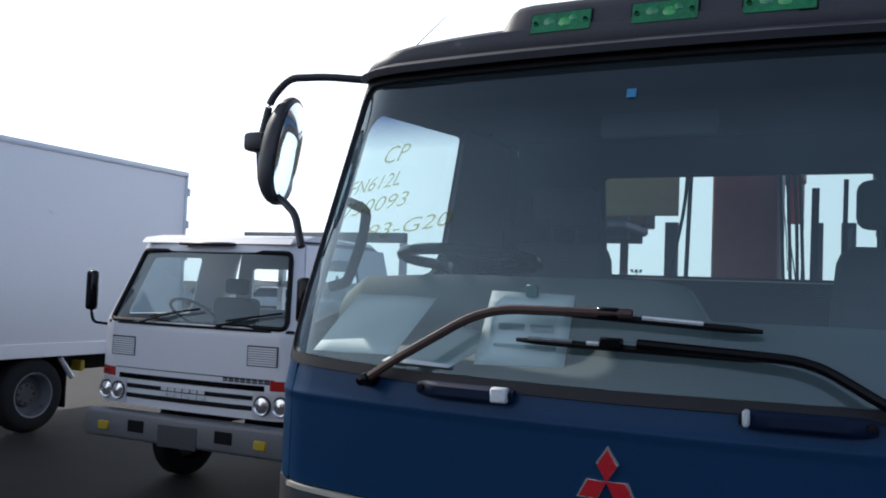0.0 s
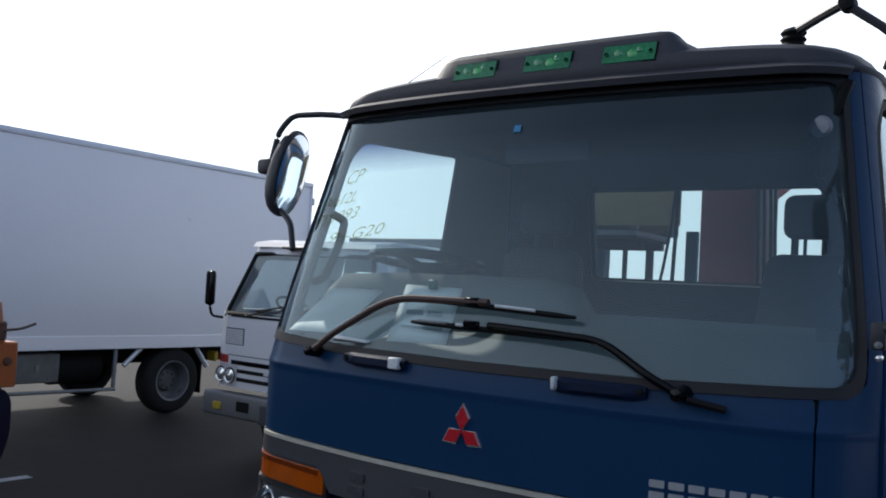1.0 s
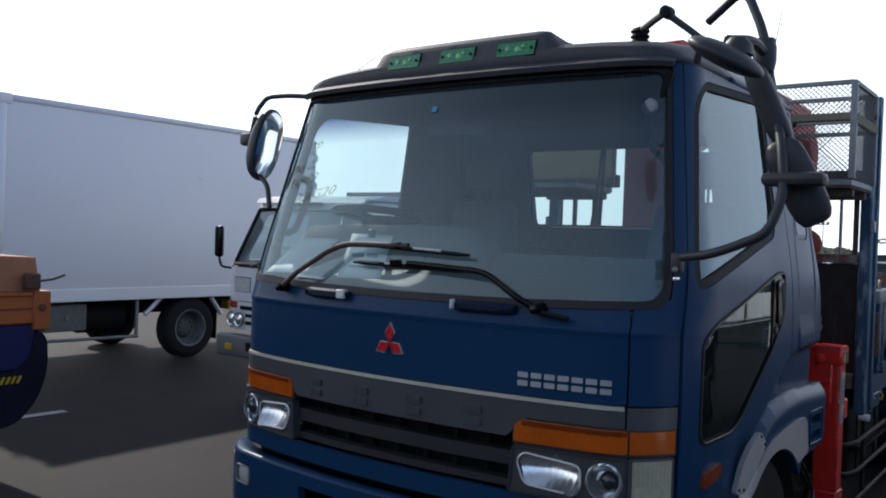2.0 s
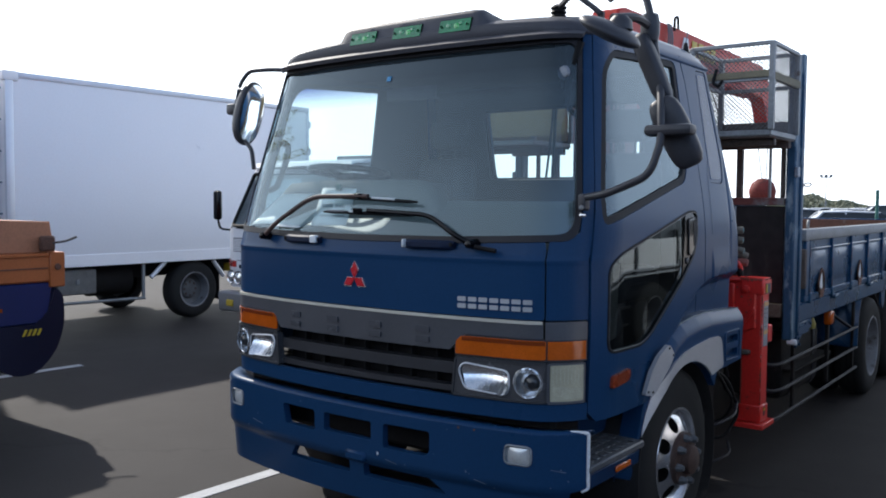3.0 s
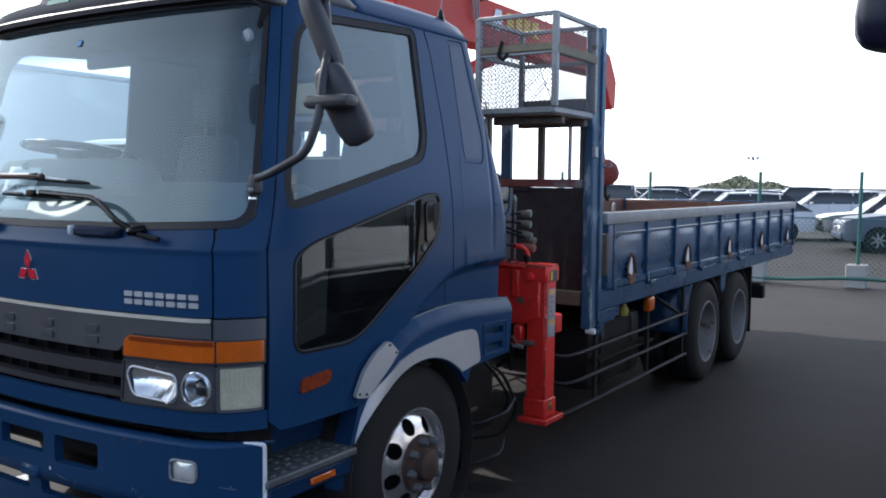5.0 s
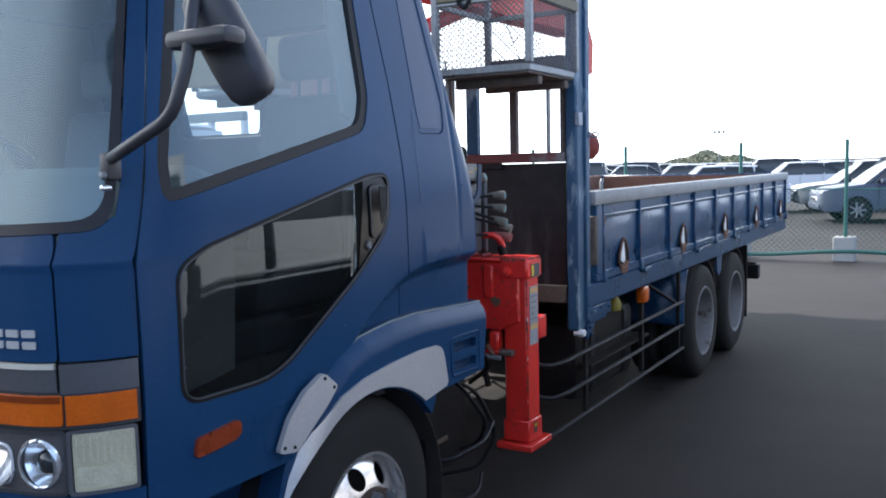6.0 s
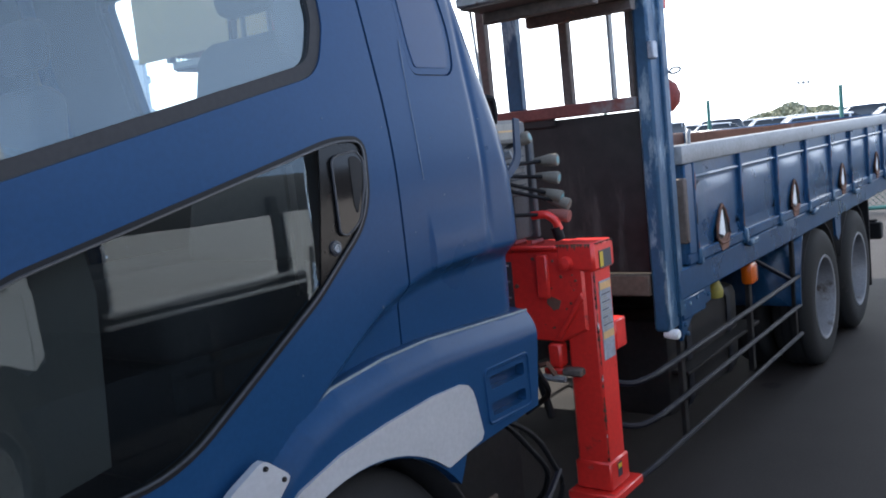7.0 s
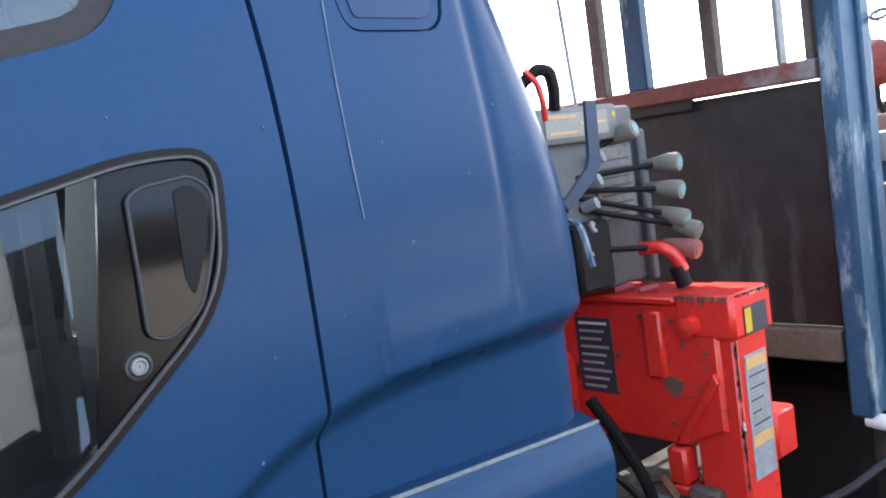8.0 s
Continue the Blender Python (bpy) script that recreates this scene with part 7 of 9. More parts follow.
# outriggers
for s in (-1, 1):
    o = lambda a, b: (s * a, s * b) if s > 0 else (s * b, s * a)
    prof = [(0.30, 0.92), (0.30, 1.170), (0.98, 1.175), (1.00, 1.14), (1.00, 0.90), (0.90, 0.855), (0.66, 0.86), (0.56, 0.92)]
    outr = part("outrigger", prism(B(), [(s * x, z) for x, z in prof], "y", 2.375, 2.53, 0.008), "red", TRUCK, "chipped red outrigger housing")
    leg = part("outrigger_leg", box(B(), *o(0.915, 1.035), 2.385, 2.515, 0.335, 1.17, 0.010), "red", outr, "chipped red outrigger leg")
    part("leg_collar", box(B(), *o(0.905, 1.045), 2.372, 2.53, 1.098, 1.195, 0.010), "red", leg)
    part("leg_sleeve", box(B(), *o(0.908, 1.042), 2.378, 2.522, 0.34, 0.44, 0.006), "red", leg)
    part("leg_foot", box(B(), *o(0.885, 1.065), 2.35, 2.58, 0.305, 0.335, 0.004), "red", leg, "flat red foot plate")
    part("leg_bracket", box(B(), *o(0.95, 1.035), 2.515, 2.60, 0.80, 0.905, 0.006), "red", leg)
    part("caution_label", box(B(), *o(1.035, 1.038), 2.41, 2.495, 0.79, 1.06), "label_grey", leg, "worn grey caution label")
    for z in (1.030, 0.862):
        part("label_band", box(B(), *o(1.038, 1.0395), 2.412, 2.493, z, z + 0.024), "band_tan", leg)
    for k in range(16):
        z = 1.012 - 0.0088 * k
        part("label_line", box(B(), *o(1.038, 1.0392), 2.42, 2.487 - 0.010 * (k * 7 % 4), z, z + 0.0035), "label_tan" if k % 3 else "label_dark", leg)
    # chipped paint along the edges and on the faces
    rng = random.Random(7 if s > 0 else 8)
    for k in range(26):
        z, h, w = 0.45 + 0.027 * k + rng.uniform(-0.012, 0.012), rng.uniform(0.010, 0.050), rng.uniform(0.003, 0.011)
        pl = [(2.3835, z), (2.3835 + w, z + h * 0.25), (2.3835 + w * 0.5, z + h * 0.6), (2.3835 + w * 0.8, z + h * 0.8), (2.3835, z + h)]
        part("paint_chip", prism(B(), pl, "x", s * 1.0345, s * 1.0362), "label_white" if k % 7 == 3 else "rust", leg, smooth=0)
        pl = [(s * 1.0362, z), (s * (1.0362 - w * 0.8), z + h * 0.3), (s * (1.0362 - w * 0.4), z + h * 0.7), (s * 1.0362, z + h)]
        part("paint_chip", prism(B(), pl, "y", 2.3838, 2.3862), "rust" if k % 4 else "chassis", leg, smooth=0)
    part("foot_label", box(B(), *o(1.042, 1.0435), 2.43, 2.462, 0.375, 0.425), "label_dark", leg, "small dark and yellow label")
    part("label_mark", box(B(), *o(1.0435, 1.0445), 2.432, 2.460, 0.404, 0.420), "yellow", leg)
    for k in range(22):
        x, z, r = rng.uniform(0.60, 0.98), rng.uniform(0.90, 1.16), rng.uniform(0.002, 0.009)
        pl = [(s * (x + r * math.cos(a) * rng.uniform(0.6, 1.3)), z + r * math.sin(a) * rng.uniform(0.6, 1.3)) for a in (0, 1.1, 2.2, 3.3, 4.4, 5.4)]
        part("paint_chip", prism(B(), pl, "y", 2.3722, 2.3755), "rust", outr, smooth=0)
    for k in range(10):
        x, l = 0.905 + 0.013 * k + rng.uniform(0, 0.006), rng.uniform(0.006, 0.022)
        part("paint_chip", prism(B(), [(s * x, 1.193), (s * (x + 0.006), 1.193 - l), (s * (x + 0.011), 1.193 - l * 0.4), (s * (x + 0.012), 1.193)], "y", 2.3700, 2.3735), "rust", leg, smooth=0)
    for k in range(9):
        y, l = 2.385 + 0.015 * k, rng.uniform(0.004, 0.016)
        part("paint_chip", prism(B(), [(y, 1.193), (y + 0.006, 1.193 - l), (y + 0.012, 1.193 - l * 0.5), (y + 0.013, 1.193)], "x", s * 1.0440, s * 1.0464), "rust" if k % 2 else "chassis", leg, smooth=0)
    part("top_label", box(B(), *o(1.045, 1.0475), 2.41, 2.50, 1.105, 1.165), "label_dark", leg, "dark label with a yellow mark")
    part("label_mark", box(B(), *o(1.0475, 1.0485), 2.412, 2.436, 1.110, 1.160), "yellow", leg)
    part("data_plate", box(B(), *o(0.62, 0.725), 2.372, 2.375, 0.955, 1.135), "label_dark", outr, "dark data plate with white lines")
    for k in range(9):
        z = 1.125 - 0.019 * k
        part("plate_line", box(B(), *o(0.632, 0.715 - 0.01 * (k % 3)), 2.3705, 2.372, z - 0.006, z), "label_white" if k == 0 else "ink", outr)
    part("housing_rib", box(B(), *o(0.83, 0.875), 2.355, 2.375, 1.01, 1.160, 0.005), "red", outr)
    part("housing_bolt", lathe(B(), [(0.001, 2.340), (0.022, 2.345), (0.024, 2.375)], (s * 0.945, 0, 1.13), "y", 10), "red", outr)
    part("rust_chip", prism(B(), [(s * 0.86, 1.02), (s * 0.91, 1.00), (s * 0.90, 0.975), (s * 0.88, 0.965), (s * 0.855, 0.99)], "y", 2.3725, 2.376), "rust", outr, smooth=0)
    part("lug", box(B(), *o(0.845, 0.895), 2.365, 2.42, 0.765, 0.85, 0.008), "red", outr)
    part("lug_foot", box(B(), *o(0.825, 0.905), 2.362, 2.42, 0.742, 0.764, 0.005), "red", outr)
    part("clamp", box(B(), *o(0.90, 0.975), 2.352, 2.39, 0.742, 0.770, 0.007), "bar_brown", outr, "rusty clamp")
    part("clamp_bolt", tube(B(), [(s * 0.80, 2.335, 0.77), (s * 0.86, 2.33, 0.79), (s * 0.885, 2.335, 0.75)], 0.010, 6), "rust", outr)
    part("diagonal_rib", prism(B(), [(s * 0.99, 1.03), (s * 1.0, 1.01), (s * 0.90, 0.865), (s * 0.88, 0.865)], "y", 2.362, 2.376, 0.003), "red", outr)
    part("feed_hose", tube(B(), bend([(s * 0.70, 2.30, 0.96), (s * 0.76, 2.31, 0.88), (s * 0.82, 2.32, 0.78), (s * 0.86, 2.33, 0.60)]), 0.014, 8), "hose", outr, "black hose beside the outrigger")
    part("pin", tube(B(), [(s * 0.76, 2.33, 0.745), (s * 0.92, 2.34, 0.735)], 0.012, 6), "galv", outr)
part("beam", box(B(), -0.98, 0.98, 2.41, 2.50, 0.92, 1.08, 0.006), "red", crane)
# control levers on the near side
panel = part("valve_panel", box(B(), 0.58, 0.74, 2.20, 2.53, 1.205, 1.62, 0.012, 2), "valve_grey", TRUCK, "grey crane valve block with labels")
part("panel_head", box(B(), 0.60, 0.765, 2.16, 2.44, 1.545, 1.625, 0.010, 2), "valve_pale", panel, "pale head of the valve block")
part("panel_label", box(B(), 0.765, 0.768, 2.19, 2.40, 1.560, 1.612), "label_tan", panel)
for k in range(3):
    part("panel_mark", box(B(), 0.768, 0.7695, 2.20 + 0.10 * (k % 2), 2.29 + 0.10 * (k % 2), 1.567 + 0.017 * k, 1.573 + 0.017 * k), "band_tan", panel)
part("panel_knob", lathe(B(), [(0.001, 0.768), (0.006, 0.766), (0.007, 0.75)], (0, 2.425, 1.60), "x", 8), "yellow", panel)
part("panel_face", box(B(), 0.738, 0.748, 2.36, 2.50, 1.36, 1.53, 0.004), "valve_pale", panel, "pale dial plate")
for k in range(7):
    part("dial_line", box(B(), 0.748, 0.7492, 2.375, 2.485, 1.375 + 0.02 * k, 1.380 + 0.02 * k), "label_dark", panel)
part("side_frame", box(B(), 0.69, 0.76, 2.515, 2.545, 1.20, 1.56, 0.006), "valve_grey", panel)
part("lower_block", box(B(), 0.70, 0.775, 2.24, 2.36, 1.215, 1.37, 0.010), "chassis", panel)
for i, (z0, gx, gy, gz, mat) in enumerate(((1.520, 0.800, 2.45, 1.562, "grip"), (1.468, 0.880, 2.49, 1.474, "grip"), (1.440, 0.880, 2.49, 1.411, "grip"), (1.425, 0.885, 2.49, 1.344, "grip"), (1.400, 0.905, 2.50, 1.315, "grip"), (1.305, 0.915, 2.475, 1.277, "grip_red"))):
    p0, tip = Vector((0.735, 2.30 if i else 2.36, z0)), Vector((gx, gy, gz))
    d = (tip - p0).normalized()
    d2 = (d + Vector((0.75, -0.55, -0.04 * i))).normalized()
    lev = part("lever", tube(B(), bend([p0, p0.lerp(tip - d2 * 0.05, 0.7), tip - d2 * 0.05]), 0.0075, 6), "black", panel, "thin black control lever")
    d = d2
    part("lever_grip", tube(B(), [tip - d * 0.088, tip - d * 0.082, tip - d * 0.03, tip - d * 0.006, tip], [0.009, 0.012, 0.021, 0.0225, 0.020], 16), mat, lev, "rubber lever grip")
    part("grip_cap", tube(B(), [tip - d * 0.002, tip + d * 0.002], 0.013, 12), "cap_teal" if i < 4 else mat, lev)
for k in range(5):
    part("spool_link", tube(B(), [(0.742, 2.27 + 0.02 * k, 1.30 + 0.05 * k), (0.775, 2.28 + 0.02 * k, 1.31 + 0.05 * k)], 0.014, 8), "galv", panel)
guard_ = part("lever_guard", prism(B(), [(2.103, 1.622), (2.136, 1.618), (2.130, 1.500), (2.108, 1.472), (2.020, 1.420), (2.008, 1.440), (2.088, 1.494), (2.098, 1.515)], "x", 0.944, 0.952, 0.002), "navy_bar", TRUCK, "dark blue bent lever guard", smooth=0)
part("guard_arm", tube(B(), [(0.70, 2.06, 1.43), (0.948, 2.03, 1.44)], 0.010, 6), "navy_bar", guard_)
part("small_handle", tube(B(), bend([(0.80, 2.16, 1.40), (0.88, 2.13, 1.39), (0.90, 2.13, 1.30)]), 0.007, 6), "blue_old", panel)
part("valve_hose", tube(B(), bend([(0.80, 2.42, 1.290), (0.850, 2.43, 1.292), (0.876, 2.445, 1.268), (0.882, 2.455, 1.235)]), 0.015, 10), "red", panel, "red elbow hose")
part("hose_end", tube(B(), [(0.873, 2.448, 1.245), (0.882, 2.458, 1.20)], 0.019, 10), "black", panel)
part("top_plate", box(B(), 0.55, 0.91, 2.362, 2.54, 1.176, 1.190, 0.004), "red", outr)
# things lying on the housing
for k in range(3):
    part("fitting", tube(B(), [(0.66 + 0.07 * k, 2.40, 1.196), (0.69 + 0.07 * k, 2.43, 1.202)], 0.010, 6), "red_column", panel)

# ---- white box truck ----
BT = thing("box_truck", "white box-bodied truck with a ladder parked in a row", "truck", at=(-8.4, 4.6, 0))
XB, YB0, YB1, ZB0, ZB1 = -7.40, 2.17, 6.95, 0.80, 3.08
body = part("box_body", box(B(), XB - 2.10, XB, YB0, YB1, ZB0, ZB1, 0.02, 2), "box_white", BT, "plain white insulated box body")
part("base_rail", box(B(), XB - 0.02, XB + 0.012, YB0, YB1, ZB0, ZB0 + 0.15, 0.006), "box_white", body)
part("roof_rail", box(B(), XB - 0.03, XB + 0.014, YB0, YB1, ZB1 - 0.06, ZB1 + 0.012, 0.010, 2), "alloy", body, "alloy roof edge")
for y in (YB0, YB1):
    e = 0.10 if y == YB0 else -0.05
    part("corner_rail", box(B(), XB - 0.05, XB + 0.016, min(y, y + e), max(y, y + e), ZB0, ZB1 - 0.06, 0.012, 2), "alloy", body, "alloy corner edge")
part("corner_cap", box(B(), XB - 0.08, XB + 0.024, YB0 - 0.03, YB0 + 0.16, ZB1 - 0.10, ZB1 + 0.02, 0.02, 2), "box_white", body)
for k in range(5):
    part("door_hinge", box(B(), XB - 0.02, XB + 0.03, YB1 - 0.02, YB1 + 0.03, 1.1 + 0.42 * k, 1.2 + 0.42 * k, 0.008), "alloy", body)
lad = part("ladder", tube(B(), [(XB - 0.10, YB0 - 0.06, 0.95), (XB - 0.10, YB0 - 0.06, 2.95)], 0.016, 8), "galv", BT, "thin steel ladder on the box end")
part("ladder_side", tube(B(), [(XB - 0.48, YB0 - 0.06, 0.95), (XB - 0.48, YB0 - 0.06, 2.95)], 0.016, 8), "galv", lad)
for k in range(6):
    z = 1.10 + 0.36 * k
    part("rung", tube(B(), [(XB - 0.48, YB0 - 0.06, z), (XB - 0.10, YB0 - 0.06, z), (XB - 0.09, YB0, z)], 0.012, 6), "galv", lad)
part("hose", tube(B(), bend([(XB - 0.25, YB0 - 0.10, 2.98), (XB - 0.22, YB0 - 0.12, 2.6), (XB - 0.30, YB0 - 0.12, 2.2), (XB - 0.40, YB0 - 0.10, 2.05)]), 0.02, 6), "black_gloss", BT)
cab2 = part("truck_cab", box(B(), XB - 2.0, XB - 0.12, YB0 - 2.05, YB0 - 0.20, 0.55, 2.62, 0.10, 3), "white", BT, "white cab of the box truck")
# unseen deflector, added so the truck's ground shadow reaches further
part("shadow_deflector", prism(B(), [(YB0 - 1.95, 2.60), (YB0 - 1.70, 2.80), (YB0 - 0.95, 3.16), (YB0 - 0.42, 3.16), (YB0 - 0.42, 2.60)], "x", XB - 1.95, XB - 0.12, 0.03), "white", cab2, "unseen white roof deflector added for its shadow")
part("cab_window", box(B(), XB - 0.16, XB - 0.108, YB0 - 1.70, YB0 - 0.75, 1.55, 2.30, 0.02, 2), "car_glass", cab2)
for s in (0, 1):
    part("box_rail", box(B(), XB - 0.55 - 1.05 * s, XB - 0.47 - 1.05 * s, YB0 - 1.9, YB1, 0.58, 0.80, 0.01), "chassis", BT)
cx2 = part("storage_box", box(B(), XB - 0.50, XB - 0.06, 2.80, 3.32, 0.45, 0.76, 0.012), "valve_pale", BT, "dusty grey storage box under the body")
part("box_latch", box(B(), XB - 0.06, XB - 0.045, 3.04, 3.08, 0.58, 0.64, 0.003), "galv", cx2)
part("dark_tank", tube(B(), [(XB - 0.42, 3.40, 0.58), (XB - 0.42, 3.95, 0.58)], 0.20, 18), "chassis", BT, "black air tank")
part("side_rail", tube(B(), [(XB - 0.04, 2.45, 0.36), (XB - 0.04, 4.00, 0.34)], 0.020, 8), "galv", BT, "low side guard tube")
part("side_strut", box(B(), XB - 0.06, XB - 0.03, 3.96, 4.00, 0.32, 0.80, 0.004), "galv", BT)
for a, b in (((4.10, 0.60), (4.32, 0.80)), ((5.12, 0.78), (5.30, 0.55))):
    part("mud_stay", tube(B(), [(XB - 0.05, *a), (XB - 0.05, *b)], 0.030, 6), "alloy", BT, "bright mudguard stay")
part("box_flap", box(B(), XB - 0.45, XB - 0.06, 5.22, 5.24, 0.22, 0.78, 0.004), "black", BT)
part("tail_lamp", box(B(), XB - 0.30, XB - 0.14, 5.50, 5.56, 0.60, 0.72, 0.01), "yellow", BT)
wheel("box_wheel", XB - 0.16, 4.80, 0.395, 1, "rear", BT, disc="step_metal")
wheel("box_wheel", XB - 1.90, 4.80, 0.395, -1, "rear", BT, disc="step_metal")
wheel("box_wheel", XB - 0.20, YB0 - 1.2, 0.395, 1, "rear", BT, disc="step_metal")
wheel("box_wheel", XB - 1.85, YB0 - 1.2, 0.395, -1, "rear", BT, disc="step_metal")

# ---- white cab-over flatbed beside it ----
NX0, NX1, NY = -5.02, -3.12, 3.32
NC = (NX0 + NX1) / 2
NT = thing("flatbed_truck", "older white cab-over flatbed truck with four round headlights", "truck", at=(NC, 5.0, 0))


def nface(x, z, out=0.0):
    h = max(0.0, z - 1.34)
    k = (x - NC) / ((NX1 - NX0) / 2)
    return (NC + (x - NC) * (1 - 0.19 * h / 0.7), NY + 0.05 * k * k + 0.36 * h - out + 0.06 * max(0, abs(k) - 0.85) / 0.15 * 1.0, z)


scr = rounded([(NX0 + 0.10, 1.36), (NX1 - 0.10, 1.36), (NX1 - 0.10, 1.92), (NX0 + 0.10, 1.92)], 0.05)
nf = part("front_shell", sheet([(NX0, 0.70), (NX1, 0.70), (NX1, 1.36), (NX1 - 0.005, 1.99), (NX0 + 0.005, 1.99), (NX0, 1.36)], [scr], nface, 0.08), "white", NT, "white pressed cab front", solid=0.03, offset=-1)
part("cab_screen", sheet(scr, [], lambda x, z: nface(x, z, -0.012), 0.2), "pane", nf, "flat windscreen").visible_shadow = False
pts = [Vector(nface(*p, 0.002)) for p in scr]
part("screen_rubber", tube(B(), pts + [pts[0]], 0.020, 6, False), "black", nf)
for s in (-1, 1):
    xe = NX0 if s < 0 else NX1
    YR = NY + 1.55
    prof = [(NY + 0.12, 0.70), (NY + 0.12, 1.36), (NY + 0.36, 1.99), (YR, 2.0), (YR, 0.70)]
    win = rounded([(NY + 0.28, 1.40), (NY + 0.44, 1.88), (NY + 1.05, 1.90), (NY + 1.05, 1.40)], 0.05)
    part("cab_side", sheet(prof, [win], lambda y, z, s=s, xe=xe: (xe - s * 0.19 * max(0, z - 1.34) / 0.7 * 0.95, y, z), 0.3), "white", NT, "white cab side", solid=0.03, offset=-1 if s > 0 else 1)
    part("side_glass", sheet(win, [], lambda y, z, s=s, xe=xe: (xe - s * (0.01 + 0.18 * max(0, z - 1.34) / 0.7), y, z), 0.4), "pane", NT).visible_shadow = False
bm = B()
prism(bm, [(NY + 0.22, 1.985), (NY + 0.26, 2.03), (NY + 0.5, 2.065), (NY + 1.4, 2.06), (NY + 1.55, 2.0)], "x", NX0 + 0.19, NX1 - 0.19, 0.03)
part("cab_roof", bm, "white", NT, "white cab roof")
part("roof_vent", box(B(), NC - 0.28, NC + 0.22, NY + 0.14, NY + 0.30, 1.965, 1.99, 0.01), "dark_trim", NT, "dark roof ventilator")
wb = [(NX0 + 0.03, 0.70), (NX1 - 0.03, 0.70), (NX1 - 0.2, 2.0), (NX0 + 0.2, 2.0)]
rws = [rounded([(NC + x0, 1.45), (NC + x1, 1.45), (NC + x1, 1.82), (NC + x0, 1.82)], 0.03) for x0, x1 in ((-0.62, -0.12), (0.02, 0.60))]
part("cab_rear", sheet(wb, rws, lambda x, z: (x, NY + 1.54, z), 0.4), "white", NT, solid=0.03)
for x in (NC - 0.42, NC + 0.42):
    nseat = part("seat", box(B(), x - 0.22, x + 0.22, NY + 1.0, NY + 1.16, 1.0, 1.55, 0.05, 2), "seat", NT, "dark cab seat")
    part("headrest", box(B(), x - 0.12, x + 0.12, NY + 1.04, NY + 1.12, 1.58, 1.72, 0.03, 2), "seat", nseat)
part("dash", box(B(), NX0 + 0.1, NX1 - 0.1, NY + 0.15, NY + 0.45, 1.0, 1.34, 0.04, 2), "interior_dark", NT)
sw = Matrix.Translation((NC - 0.42, NY + 0.52, 1.42)) @ Matrix.Rotation(radians(-35), 4, "X")
part("steering_wheel", tube(B(), [sw @ Vector((0.2 * math.cos(a), 0.2 * math.sin(a), 0)) for a in (2 * math.pi * k / 24 for k in range(25))], 0.014, 6, False), "black", NT)
for x0, x1, mat, zz in ((NC - 0.70, NC + 0.70, "black_gloss", (0.905, 0.945)), (NC - 0.64, NC + 0.64, "black", (0.835, 0.868)), (NC - 0.64, NC + 0.64, "black", (0.760, 0.795))):
    part("grille_slot", sheet([(x0, zz[0]), (x1, zz[0]), (x1, zz[1]), (x0, zz[1])], [], lambda x, z: nface(x, z, 0.004), 0.2), mat, nf, solid=0.01)
for loop in mark_bars(NC - 0.235, NC + 0.185, 0.800, 0.872, 6, 0.012, 0.028):
    part("maker_mark", sheet(loop, [], lambda x, z: nface(x, z, 0.014), 0.3), "label_white", nf, "white raised block mark", solid=0.008)
for loop in mark_bars(NC + 0.34, NC + 0.74, 0.957, 0.985, 8, 0.010, 0.012):
    part("model_mark", sheet(loop, [], lambda x, z: nface(x, z, 0.004), 0.3), "dark_trim", nf, "dark block mark", solid=0.003)
part("front_panel_seam", sheet([(NX0 + 0.02, 0.985), (NX1 - 0.02, 0.985), (NX1 - 0.02, 0.992), (NX0 + 0.02, 0.992)], [], lambda x, z: nface(x, z, 0.003), 0.3), "dark_trim", nf, solid=0.006)
